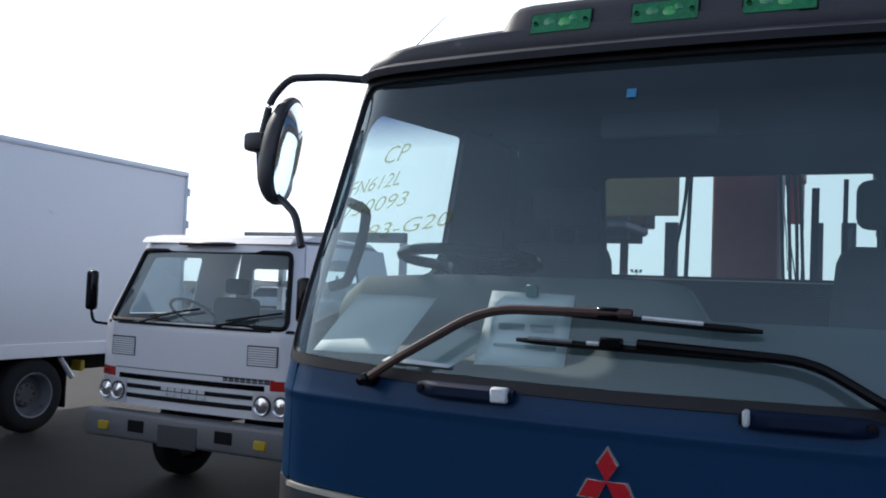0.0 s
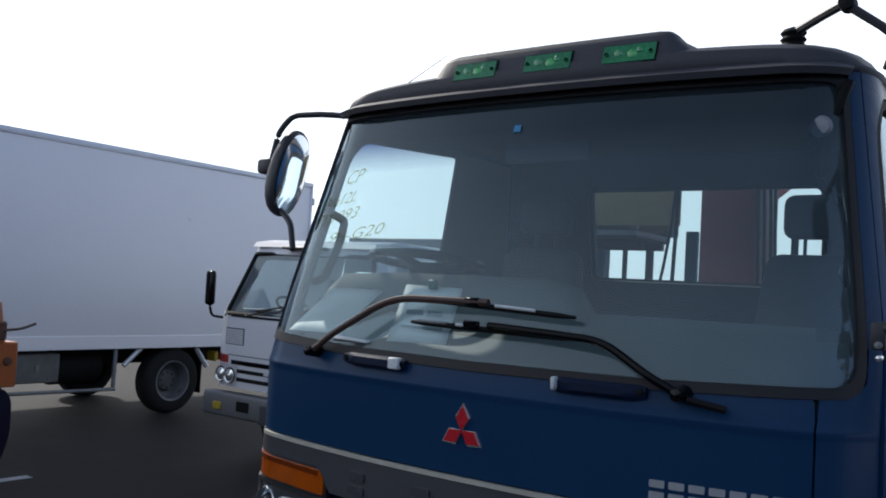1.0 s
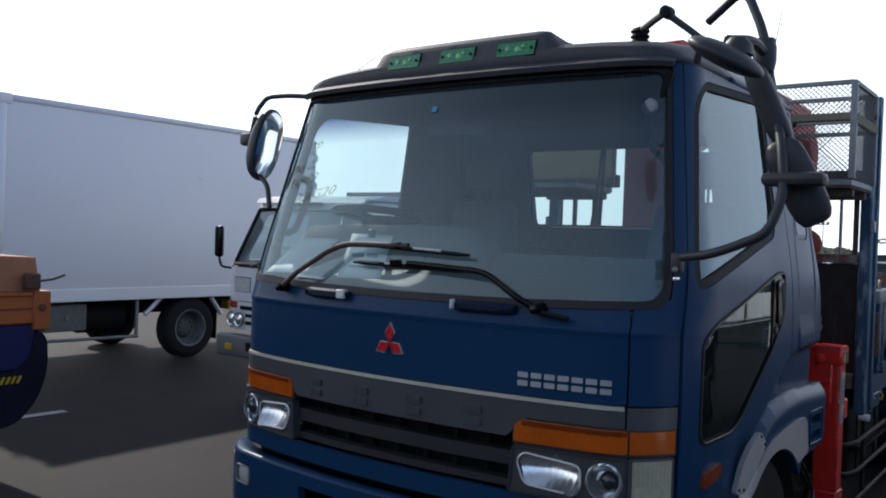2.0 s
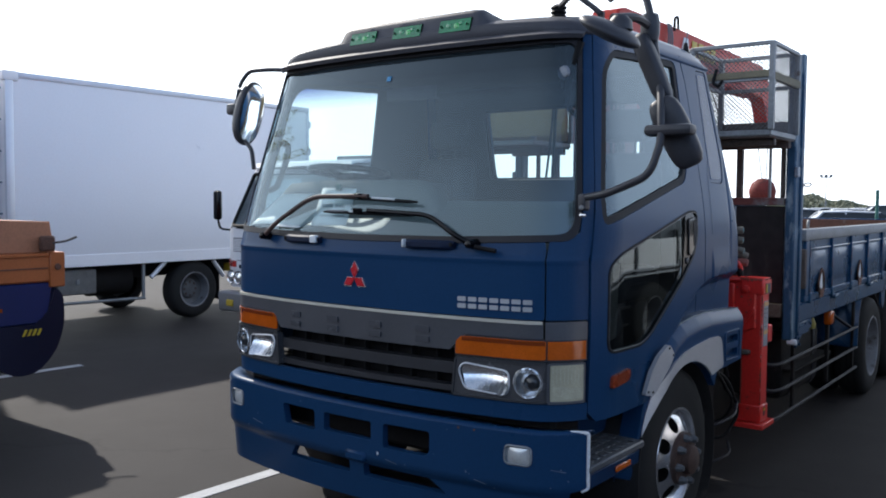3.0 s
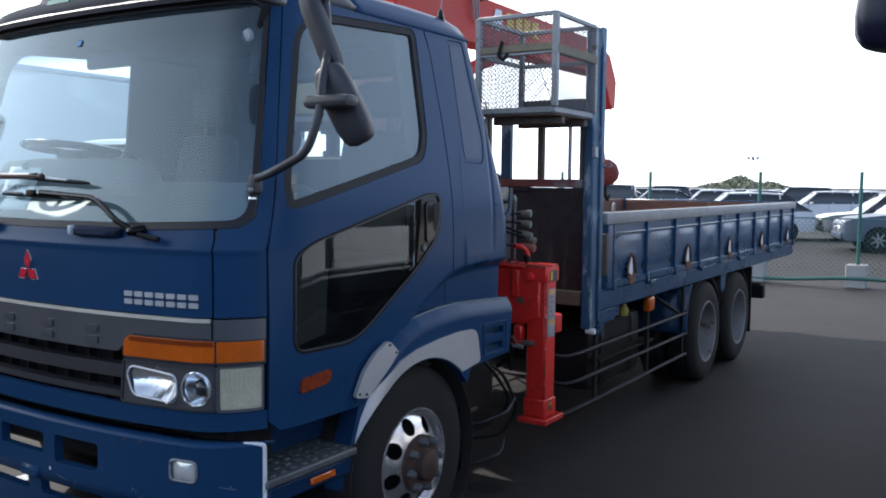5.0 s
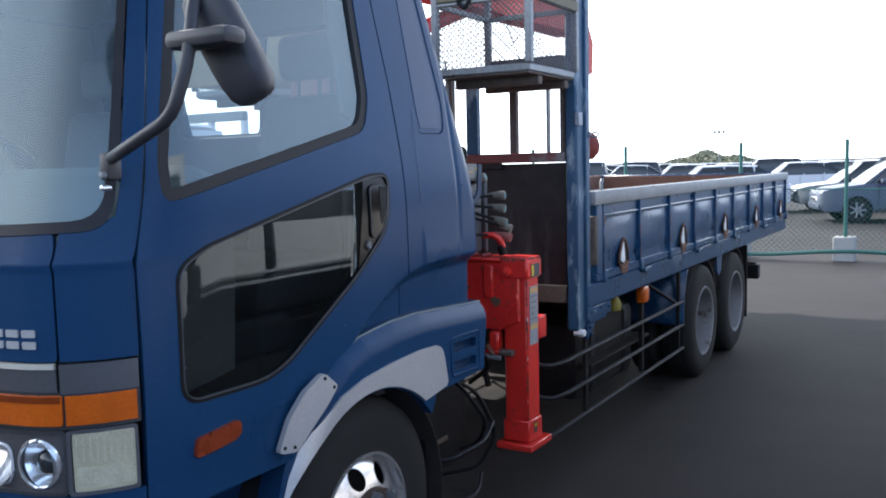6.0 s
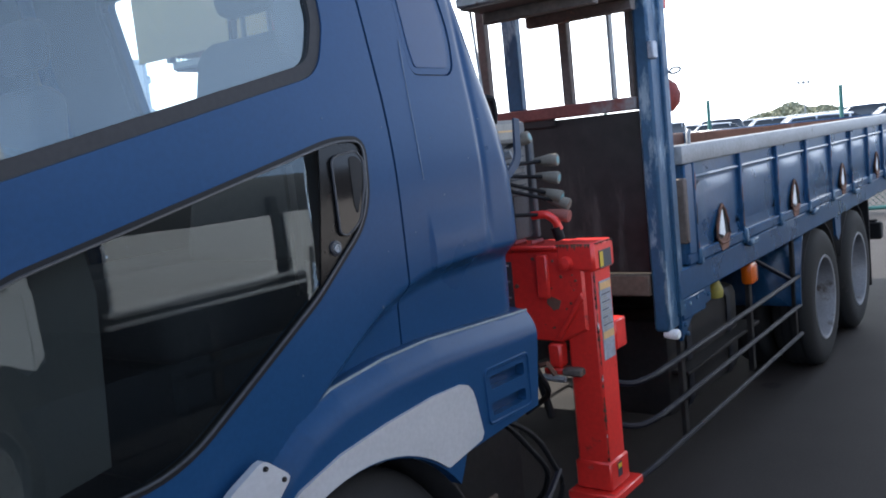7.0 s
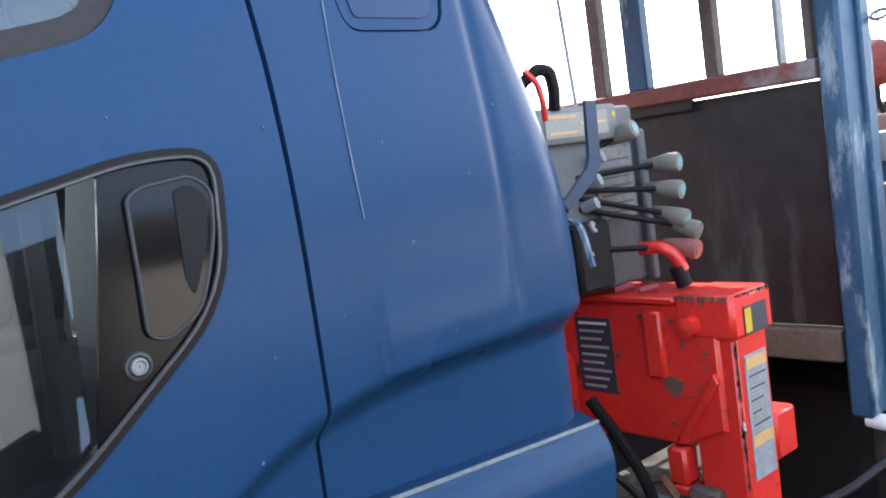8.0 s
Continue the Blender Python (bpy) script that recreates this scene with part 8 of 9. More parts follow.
for s in (-1, 1):
    xe = NX0 if s < 0 else NX1
    part("lamp_panel", sheet(rounded([(xe - s * 0.03, 0.715), (xe - s * 0.34, 0.715), (xe - s * 0.34, 0.90), (xe - s * 0.03, 0.90)], 0.01), [], lambda x, z: nface(x, z, 0.008), 0.1), "alloy", nf, "silver headlight panel", solid=0.01)
    for dx in (0.11, 0.255):
        c = nface(xe - s * dx, 0.805, 0.012)
        lamp = part("headlight", lathe(B(), [(0.068, -0.004), (0.066, -0.014), (0.056, -0.008), (0.03, -0.016), (0.001, -0.020)], c, "y", 20), "reflector", nf, "round headlight")
        part("lamp_rim", lathe(B(), [(0.068, -0.012), (0.074, -0.006), (0.072, 0.01)], c, "y", 20), "dark_trim", lamp)
    part("indicator", sheet([(xe - s * 0.005, 0.915), (xe - s * 0.20, 0.915), (xe - s * 0.20, 0.985), (xe - s * 0.005, 0.985)], [], lambda x, z: nface(x, z, 0.010), 0.1), "tail_red", nf, "red-orange front indicator", solid=0.02)
    part("vent_back", sheet([(xe - s * 0.15, 1.082), (xe - s * 0.41, 1.082), (xe - s * 0.41, 1.232), (xe - s * 0.15, 1.232)], [], lambda x, q: nface(x, q, 0.002), 0.2), "dark_trim", nf, solid=0.004)
    for k in range(8):
        z = 1.09 + 0.017 * k
        part("vent_slat", sheet([(xe - s * 0.16, z), (xe - s * 0.40, z), (xe - s * 0.40, z + 0.012), (xe - s * 0.16, z + 0.012)], [], lambda x, q: nface(x, q, 0.006), 0.2), "white", nf, solid=0.006)
    part("fog_lamp", box(B(), xe - s * 0.20 - 0.055, xe - s * 0.20 + 0.055, NY - 0.075, NY - 0.04, 0.50, 0.57, 0.01), "yellow", NT, "small yellow fog lamp")
    part("bumper_slot", box(B(), NC + s * 0.42 - 0.08, NC + s * 0.42 + 0.08, NY - 0.066, NY - 0.05, 0.51, 0.60, 0.004), "black", NT)
    marm = part("mirror_arm", tube(B(), bend([(xe - s * 0.01, NY + 0.20, 1.30), (xe + s * 0.09, NY + 0.05, 1.32), (xe + s * 0.09, NY + 0.02, 1.42), (xe + s * 0.07, NY + 0.0, 1.74)]), 0.013, 6), "black_gloss", NT, "black mirror arm")
    part("mirror_head", box(B(), xe + s * 0.07 - 0.055, xe + s * 0.07 + 0.055, NY - 0.03, NY + 0.03, 1.42, 1.74, 0.03, 3), "black_gloss", marm, "tall black door mirror")
    wheel("truck_wheel", NC + s * 0.74, 4.20, 0.345, s, "rear", NT, 0.19)
    wheel("truck_wheel", NC + s * 0.74, 6.75, 0.345, s, "rear", NT, 0.19)
nb = part("bumper", box(B(), NX0 - 0.01, NX1 + 0.01, NY - 0.06, NY + 0.10, 0.44, 0.655, 0.03, 3), "bumper_grey", NT, "silver-grey steel bumper")
part("plate_recess", box(B(), NC - 0.20, NC + 0.18, NY - 0.068, NY - 0.055, 0.43, 0.60, 0.006), "grey_plastic", nb, "dark number plate recess")
for xp in (NC - 0.50, NC + 0.25):
    P = lambda x, z, o: nface(x, z, o)
    wp = part("wiper", tube(B(), [P(xp, 1.345, 0.03), P(xp + 0.30, 1.43, 0.035)], 0.010, 6), "black", NT, "black wiper")
    part("wiper_blade", tube(B(), [P(xp + 0.10, 1.40, 0.03), P(xp + 0.58, 1.475, 0.03)], 0.009, 6), "black", wp)
part("grey_band", sheet([(NX0 + 0.05, 1.33), (NX1 - 0.05, 1.33), (NX1 - 0.05, 1.352), (NX0 + 0.05, 1.352)], [], lambda x, z: nface(x, z, 0.004), 0.2), "black", NT, solid=0.01)
for s in (0, 1):
    part("frame_rail", box(B(), NC - 0.42 + 0.74 * s, NC - 0.32 + 0.74 * s, NY + 0.3, 8.2, 0.48, 0.66, 0.01), "chassis", NT)
nbed = part("bed", box(B(), NX0 + 0.02, NX1 - 0.02, NY + 1.75, 8.3, 0.82, 0.92, 0.01), "white", NT, "white flat bed")
for x in (NX0 + 0.02, NX1 - 0.06):
    part("bed_side", box(B(), x, x + 0.04, NY + 1.75, 8.3, 0.92, 1.30, 0.006), "white", nbed)
rack = part("headboard_frame", box(B(), NX0 + 0.06, NX1 - 0.06, NY + 1.72, NY + 1.80, 2.10, 2.19, 0.008), "galv", NT, "grey steel rack behind the cab")
for k in range(5):
    x = NX0 + 0.08 + (NX1 - NX0 - 0.16) * k / 4
    part("rack_post", box(B(), x - 0.03, x + 0.03, NY + 1.73, NY + 1.79, 0.92, 2.10, 0.006), "alloy", rack)
part("rack_bar", box(B(), NX0 + 0.06, NX1 - 0.06, NY + 1.73, NY + 1.79, 1.66, 1.72, 0.006), "alloy", rack)

# ---- orange and blue truck, seen from its tail ----
OX, OY = -3.58, 0.66
OT = thing("tipper_truck", "orange and dark blue work truck with a rounded tail", "truck", at=(OX - 0.9, -1.5, 0))
ob_ = part("hopper", prism(B(), [(-3.4, 1.02), (OY, 1.02), (OY, 1.225), (-3.4, 1.235)], "x", OX - 1.9, OX, 0.012), "orange", OT, "orange steel side of the body")
part("hopper_lid", prism(B(), [(-3.4, 1.24), (OY - 0.02, 1.228), (OY - 0.06, 1.465), (-0.4, 1.50), (-3.4, 1.52)], "x", OX - 1.86, OX - 0.03, 0.012), "orange_faded", ob_, "faded orange lid")
part("end_post", box(B(), OX - 0.10, OX + 0.012, OY - 0.09, OY + 0.03, 0.98, 1.24, 0.008), "orange", ob_)
part("post_bolt", lathe(B(), [(0.026, 0.012), (0.022, 0.024), (0.001, 0.026)], (OX, OY - 0.03, 1.13), "x", 12), "rust", ob_)
part("side_lip", box(B(), OX - 0.01, OX + 0.016, -3.4, OY - 0.10, 1.21, 1.235, 0.004), "orange", ob_)
part("side_seam", box(B(), OX - 0.004, OX + 0.006, -3.4, OY - 0.10, 1.12, 1.128), "rust", ob_)
part("side_skirt", prism(B(), [(-3.4, 0.72), (OY - 0.10, 0.72), (OY - 0.06, 1.015), (-3.4, 1.015)], "x", OX - 1.8, OX - 0.008, 0.008), "royal", OT, "royal blue side skirt")
tailp = [(OY - 0.06, 1.0), (OY + 0.02, 0.92), (OY + 0.03, 0.70), (OY - 0.04, 0.50), (OY - 0.18, 0.36), (OY - 0.35, 0.34), (OY - 0.50, 0.44), (OY - 0.62, 0.72), (OY - 0.30, 0.715), (OY - 0.12, 0.72)]
part("tail_drum", prism(B(), rounded(tailp, 0.09, 5), "x", OX - 1.75, OX - 0.004, 0.02), "navy", OT, "dark navy rounded tail")
part("under_side", box(B(), OX - 1.75, OX - 0.04, -3.4, OY - 0.62, 0.40, 0.72, 0.02), "navy", OT)
for k in range(4):
    y = OY - 0.30 + 0.036 * k
    part("hazard_stripe", prism(B(), [(y, 0.636), (y + 0.018, 0.636), (y + 0.040, 0.682), (y + 0.022, 0.682)], "x", OX - 0.004, OX + 0.004), "yellow", OT, "yellow hazard stripe", smooth=0)
part("side_reflector", box(B(), OX - 0.006, OX + 0.004, 0.10, 0.22, 0.825, 0.85, 0.002), "amber", OT)
part("plate_lamp", box(B(), OX - 0.02, OX + 0.006, 0.02, 0.16, 0.46, 0.60, 0.01), "yellow", OT, "dull yellow lamp")
part("lid_handle", tube(B(), bend([(OX - 0.01, OY - 0.16, 1.30), (OX + 0.03, OY - 0.06, 1.31), (OX + 0.05, OY + 0.02, 1.32), (OX + 0.07, OY + 0.09, 1.35)]), 0.009, 6), "bar_brown", OT, "bent lid lever")
part("lid_latch", box(B(), OX - 0.02, OX + 0.03, OY - 0.16, OY - 0.05, 1.25, 1.36, 0.012), "rust", OT)
wheel("tipper_wheel", OX - 0.20, -2.3, 0.40, 1, "rear", OT)
wheel("tipper_wheel", OX - 1.55, -2.3, 0.40, -1, "rear", OT)
wheel("tipper_wheel", OX - 0.20, -0.55, 0.40, 1, "rear", OT)
wheel("tipper_wheel", OX - 1.55, -0.55, 0.40, -1, "rear", OT)

# ---- chain-link fence on concrete blocks ----
FY = 13.70
FN = thing("fence", "green chain-link fence with posts in concrete blocks", "fence", at=(0, FY, 0))
for x in (-9.3, -7.6, -5.9, -4.2, -2.42, -0.46, 1.13, 2.85, 4.6, 6.3, 8.0, 9.7, 11.4, 13.1, 14.8):
    post = part("fence_post", tube(B(), [(x, FY, 0.02), (x, FY, 1.90)], 0.030, 10), "fence_green", FN, "green fence post")
    part("block", box(B(), x - 0.17, x + 0.15, FY - 0.12, FY + 0.16, 0.0, 0.385, 0.015), "concrete", post, "concrete fence block")
part("top_wire", tube(B(), [(-9.5, FY, 1.13), (15.5, FY, 1.13)], 0.012, 6), "fence_green", FN)
part("bottom_tube", tube(B(), bend([(-9.5, FY - 0.08, 0.08), (-4, FY - 0.06, 0.05), (0.0, FY - 0.10, 0.08), (0.9, FY - 0.12, 0.16), (1.5, FY - 0.12, 0.17), (3, FY - 0.10, 0.07), (15.5, FY - 0.08, 0.06)]), 0.030, 8), "fence_green", FN, "green tube lying along the fence foot")
pitch, H0, H1 = 0.085, 0.10, 1.12
verts, faces = [], []
for sgn in (1, -1):
    for k in range(int(-1.1 / pitch), int(9.5 / pitch)):
        x = -4.6 + k * pitch
        a, b = Vector((x if sgn > 0 else x + (H1 - H0), FY, H0)), Vector((x + (H1 - H0) if sgn > 0 else x, FY, H1))
        i = len(verts)
        for p in (a, b):
            verts += [(p.x - 0.0035, FY, p.z), (p.x + 0.0035, FY, p.z), (p.x, FY + 0.005, p.z)]
        faces += [(i, i + 1, i + 4, i + 3), (i + 1, i + 2, i + 5, i + 4), (i + 2, i, i + 3, i + 5)]
me = bpy.data.meshes.new("chain_link")
me.from_pydata(verts, [], faces)
me.materials.append(M["fence_green"])
net = new("chain_link", me)
net.parent = FN
net.matrix_parent_inverse = Matrix.Translation(-FN.location)
tagged(net, "green chain-link mesh", kind="stuff")


# ---- parked cars behind the fence ----
def car(name, label, at, turn, L, W, H, mat, hood=0.26, tailr=0.12, group="cars behind the fence"):
    """A car: a lofted lower body and a glazed cabin under a roof, nose along -x before the turn."""
    e = thing(name, label, "car", group)
    hw, belt, sill = W / 2, H * 0.58, H * 0.17
    def loft(stations, mat_, nm, lab="", parent=e):
        bm = B()
        rgs = []
        for x, zl, zh, w0, w1 in stations:
            ring = [(x, -w0, zl), (x, -w0 * 1.0, zl + (zh - zl) * 0.45), (x, -w1, zh), (x, -w1 * 0.6, zh + 0.012), (x, w1 * 0.6, zh + 0.012), (x, w1, zh), (x, w0, zl + (zh - zl) * 0.45), (x, w0, zl)]
            rgs.append([bm.verts.new(p) for p in ring])
        for a, b in zip(rgs, rgs[1:]):
            for k in range(8):
                bm.faces.new((a[k], a[(k + 1) % 8], b[(k + 1) % 8], b[k]))
        bm.faces.new(rgs[0])
        bm.faces.new(rgs[-1][::-1])
        return part(nm, bm, mat_, parent, lab, smooth=45)
    xn, xt = -L / 2, L / 2
    xa = xn + L * hood
    body_ = loft([(xn, sill + 0.10, belt * 0.72, hw * 0.74, hw * 0.70), (xn + 0.10, sill, belt * 0.82, hw * 0.92, hw * 0.84), (xn + 0.35, sill, belt * 0.90, hw * 0.99, hw * 0.90), (xa, sill, belt, hw, hw * 0.93), (0, sill, belt * 1.02, hw, hw * 0.95), (xt - 0.3, sill, belt * 1.05, hw * 0.99, hw * 0.93), (xt - 0.05, sill + 0.05, belt * 1.03, hw * 0.92, hw * 0.86), (xt, sill + 0.15, belt * 0.95, hw * 0.80, hw * 0.78)], mat, "body", "painted car body")
    loft([(xa - 0.05, belt * 0.97, belt, hw * 0.88, hw * 0.86), (xa + 0.75 * (H - belt) * 1.5, belt, H - 0.03, hw * 0.90, hw * 0.70), (0.1 * L, belt, H - 0.005, hw * 0.91, hw * 0.72), (xt - tailr * L, belt, H - 0.04, hw * 0.90, hw * 0.70), (xt - 0.06, belt * 1.0, belt * 1.02, hw * 0.86, hw * 0.80)], "car_glass", "cabin_glass", "dark glazing")
    loft([(xa + 0.75 * (H - belt) * 1.45, H - 0.055, H - 0.02, hw * 0.72, hw * 0.70), (0.1 * L, H - 0.04, H + 0.005, hw * 0.745, hw * 0.72), (xt - tailr * L, H - 0.065, H - 0.03, hw * 0.73, hw * 0.70)], mat, "roof", "painted roof")
    for s in (-1, 1):
        for xq in (xa + 0.75 * (H - belt) * 1.45, 0.06 * L, xt - tailr * L - 0.1):
            part("pillar", tube(B(), [(xq + (-(H - belt) * 1.0 if xq < 0 and xq < 0.05 * L else 0.0), s * hw * 0.905, belt + 0.01), (xq, s * hw * 0.725, H - 0.04)], 0.030, 5), mat, body_)
        for xw in (xn + L * 0.19, xt - L * 0.19):
            r = H * 0.190
            part("wheel_arch", lathe(B(), [(r * 1.12, s * hw * 0.80), (r * 1.12, s * hw * 1.008), (0.01, s * hw * 1.006)], (xw, 0, r * 0.99), "y", 24), "black", body_)
            ty = part("car_wheel", lathe(B(), [(r * 0.64, s * hw * 0.99), (r * 0.70, s * hw * 1.012), (r * 0.93, s * hw * 1.010), (r, s * hw * 0.97), (r, s * hw * 0.78)], (xw, 0, r), "y", 26), "tyre", e, "car wheel")
            rim = B()
            lathe(rim, [(r * 0.65, s * hw * 1.004), (r * 0.60, s * hw * 1.008), (r * 0.58, s * hw * 0.98)], (xw, 0, r), "y", 22)
            for k in range(7):
                a = 2 * math.pi * k / 7
                tube(rim, [(xw + r * 0.06 * math.cos(a), s * hw * 1.012, r + r * 0.06 * math.sin(a)), (xw + r * 0.62 * math.cos(a), s * hw * 1.012, r + r * 0.62 * math.sin(a))], [r * 0.10, r * 0.07], 5)
            part("rim", rim, "rim_grey", ty, "alloy rim")
            part("rim_back", lathe(B(), [(0.01, s * hw * 0.985), (r * 0.64, s * hw * 0.985)], (xw, 0, r), "y", 16), "chassis", ty)
        part("headlight", box(B(), xn + 0.04, xn + 0.34, s * hw * 0.62 - 0.13, s * hw * 0.62 + 0.15, belt * 0.68, belt * 0.82, 0.03, 2), "reflector", body_, "clear headlight")
        part("tail_light", box(B(), xt - 0.16, xt - 0.01, s * hw * 0.70 - 0.10, s * hw * 0.70 + 0.12, belt * 0.75, belt * 1.0, 0.02), "tail_red", body_)
        part("door_mirror", box(B(), xa + 0.28, xa + 0.42, s * hw * 0.98, s * (hw * 0.98 + 0.18), belt * 1.0, belt * 1.0 + 0.12, 0.03, 2), mat, body_)
        for xq in (xa + 0.25, 0.02 * L, 0.24 * L):
            part("door_seam", box(B(), xq - 0.004, xq + 0.004, s * hw * 0.985, s * hw * 1.003, sill + 0.12, belt * 0.98), "black", body_)
        part("sill_trim", box(B(), xn + L * 0.28, xt - L * 0.28, s * hw * 0.97, s * hw * 1.006, sill - 0.02, sill + 0.07, 0.01), "dark_trim", body_)
    part("grille", box(B(), xn - 0.012, xn + 0.05, -hw * 0.42, hw * 0.42, belt * 0.50, belt * 0.66, 0.015), "reflector", body_, "chrome grille")
    part("lower_intake", box(B(), xn - 0.006, xn + 0.05, -hw * 0.55, hw * 0.55, sill + 0.06, sill + 0.22, 0.02), "dark_trim", body_)
    part("front_bumper", box(B(), xn - 0.03, xn + 0.20, -hw * 0.78, hw * 0.78, sill + 0.02, belt * 0.52, 0.06, 2), mat, body_)
    e.matrix_world = pose(*at, 0, 0, turn)
    return e


# ---- truck in the next bay; the crane truck's side windows mirror it, its door mirror hangs into view ----
SB = thing("bay_truck", "white-cabbed flatbed truck with a dark sheeted load in the next bay", "truck", at=(4.2, 3.0, 0))
SX, SY = 3.04, 0.02
face = [(SY + 0.10, 0.55), (SY + 0.06, 1.25), (SY + 0.16, 1.50), (SY + 0.44, 2.30), (SY + 0.60, 2.40), (SY + 1.53, 2.40), (SY + 1.54, 0.90), (SY + 1.40, 0.88), (SY + 1.32, 0.86), (SY + 1.10, 0.98), (SY + 0.82, 0.98), (SY + 0.60, 0.86), (SY + 0.50, 0.55)]
scab = part("cab", prism(B(), face, "x", SX, SX + 2.1, 0.03), "white", SB, "white cab-over cab", smooth=30)
swin = rounded([(SY + 0.34, 1.46), (SY + 0.60, 2.16), (SY + 1.36, 2.18), (SY + 1.36, 1.40)], 0.06, 4)
part("door_window", prism(B(), swin, "x", SX - 0.004, SX + 0.02), "car_glass", scab, "dark door window", smooth=0)
for y, z0, z1 in ((SY + 0.24, 0.80, 1.50), (SY + 1.40, 0.90, 2.28)):
    part("door_gap", box(B(), SX - 0.002, SX + 0.01, y - 0.005, y + 0.005, z0, z1), "black", scab)
part("belt_gap", box(B(), SX - 0.002, SX + 0.01, SY + 0.24, SY + 1.44, 1.255, 1.263), "black", scab)
part("door_pull", box(B(), SX - 0.02, SX + 0.01, SY + 1.18, SY + 1.36, 1.285, 1.325, 0.008), "black_gloss", scab, "black door pull")
part("windscreen", prism(B(), [(SY + 0.155, 1.53), (SY + 0.405, 2.24), (SY + 0.44, 2.24), (SY + 0.19, 1.53)], "x", SX + 0.10, SX + 2.0), "car_glass", scab, "dark windscreen", smooth=0)
part("bumper", box(B(), SX - 0.01, SX + 2.11, SY - 0.02, SY + 0.30, 0.40, 0.66, 0.04, 2), "bumper_grey", SB, "grey steel bumper")
for s in (-1, 1):
    wheel("truck_wheel", SX + 1.05 + s * 0.88, SY + 0.96, 0.42, s, "rear", SB)
    wheel("truck_wheel", SX + 1.05 + s * 0.88, SY + 5.6, 0.42, s, "rear", SB)
sbox = part("cargo_body", box(B(), SX - 0.02, SX + 2.12, SY + 1.78, SY + 8.2, 0.96, 1.82, 0.05, 2), "grey_dark", SB, "dark sheeted load on the bed")
for k in range(6):
    y = SY + 1.80 + 1.03 * k
    part("side_gate", box(B(), SX - 0.05, SX - 0.02, y + 0.03, y + 0.97, 1.02, 1.47, 0.008), "box_white", sbox, "white lower side panel")
    part("gate_post", box(B(), SX - 0.056, SX - 0.02, y + 0.975, y + 1.02, 0.98, 1.62, 0.004), "chassis", sbox)
for z in (0.970, 1.035):
    part("base_rail", box(B(), SX - 0.062, SX - 0.02, SY + 1.80, SY + 8.18, z, z + 0.022, 0.003), "alloy", sbox, "bright base rail")
for z in (0.40, 0.60):
    part("guard_rail", box(B(), SX, SX + 0.03, SY + 2.15, SY + 4.9, z, z + 0.03, 0.006), "chassis", SB, "black side guard rail")
for y in (SY + 2.4, SY + 4.6):
    part("guard_post", box(B(), SX + 0.03, SX + 0.06, y - 0.025, y + 0.025, 0.38, 0.86), "chassis", SB)
part("frame_rail", box(B(), SX + 0.6, SX + 1.5, SY + 0.9, SY + 8.0, 0.55, 0.86, 0.01), "chassis", SB)
sarm = part("mirror_arm", tube(B(), bend([(SX + 0.02, SY + 0.40, 1.80), (SX + 0.03, SY + 0.12, 1.86), (SX - 0.02, SY + 0.05, 1.96), (SX - 0.01, SY + 0.05, 2.20), (SX + 0.04, SY + 0.12, 2.30), (SX + 0.05, SY + 0.46, 2.30)]), 0.014, 8), "mirror_shell", SB, "black tubular mirror arm")
bm = B()
for v in bmesh.ops.create_uvsphere(bm, u_segments=28, v_segments=18, radius=1.0)["verts"]:
    q = v.co * (abs(v.co.x) ** 5 + abs(v.co.y) ** 5 * 0.5 + abs(v.co.z) ** 5) ** -0.2
    v.co = Vector((q.x * 0.098, q.y * (0.030 if q.y > 0 else 0.055), q.z * 0.175))
bmesh.ops.transform(bm, matrix=Matrix.Translation((2.985, SY + 0.0, 2.075)) @ Euler((radians(-4), radians(9), radians(12))).to_matrix().to_4x4(), verts=bm.verts[:])
part("door_mirror", bm, "navy", sarm, "glossy dark door mirror housing", smooth=60)


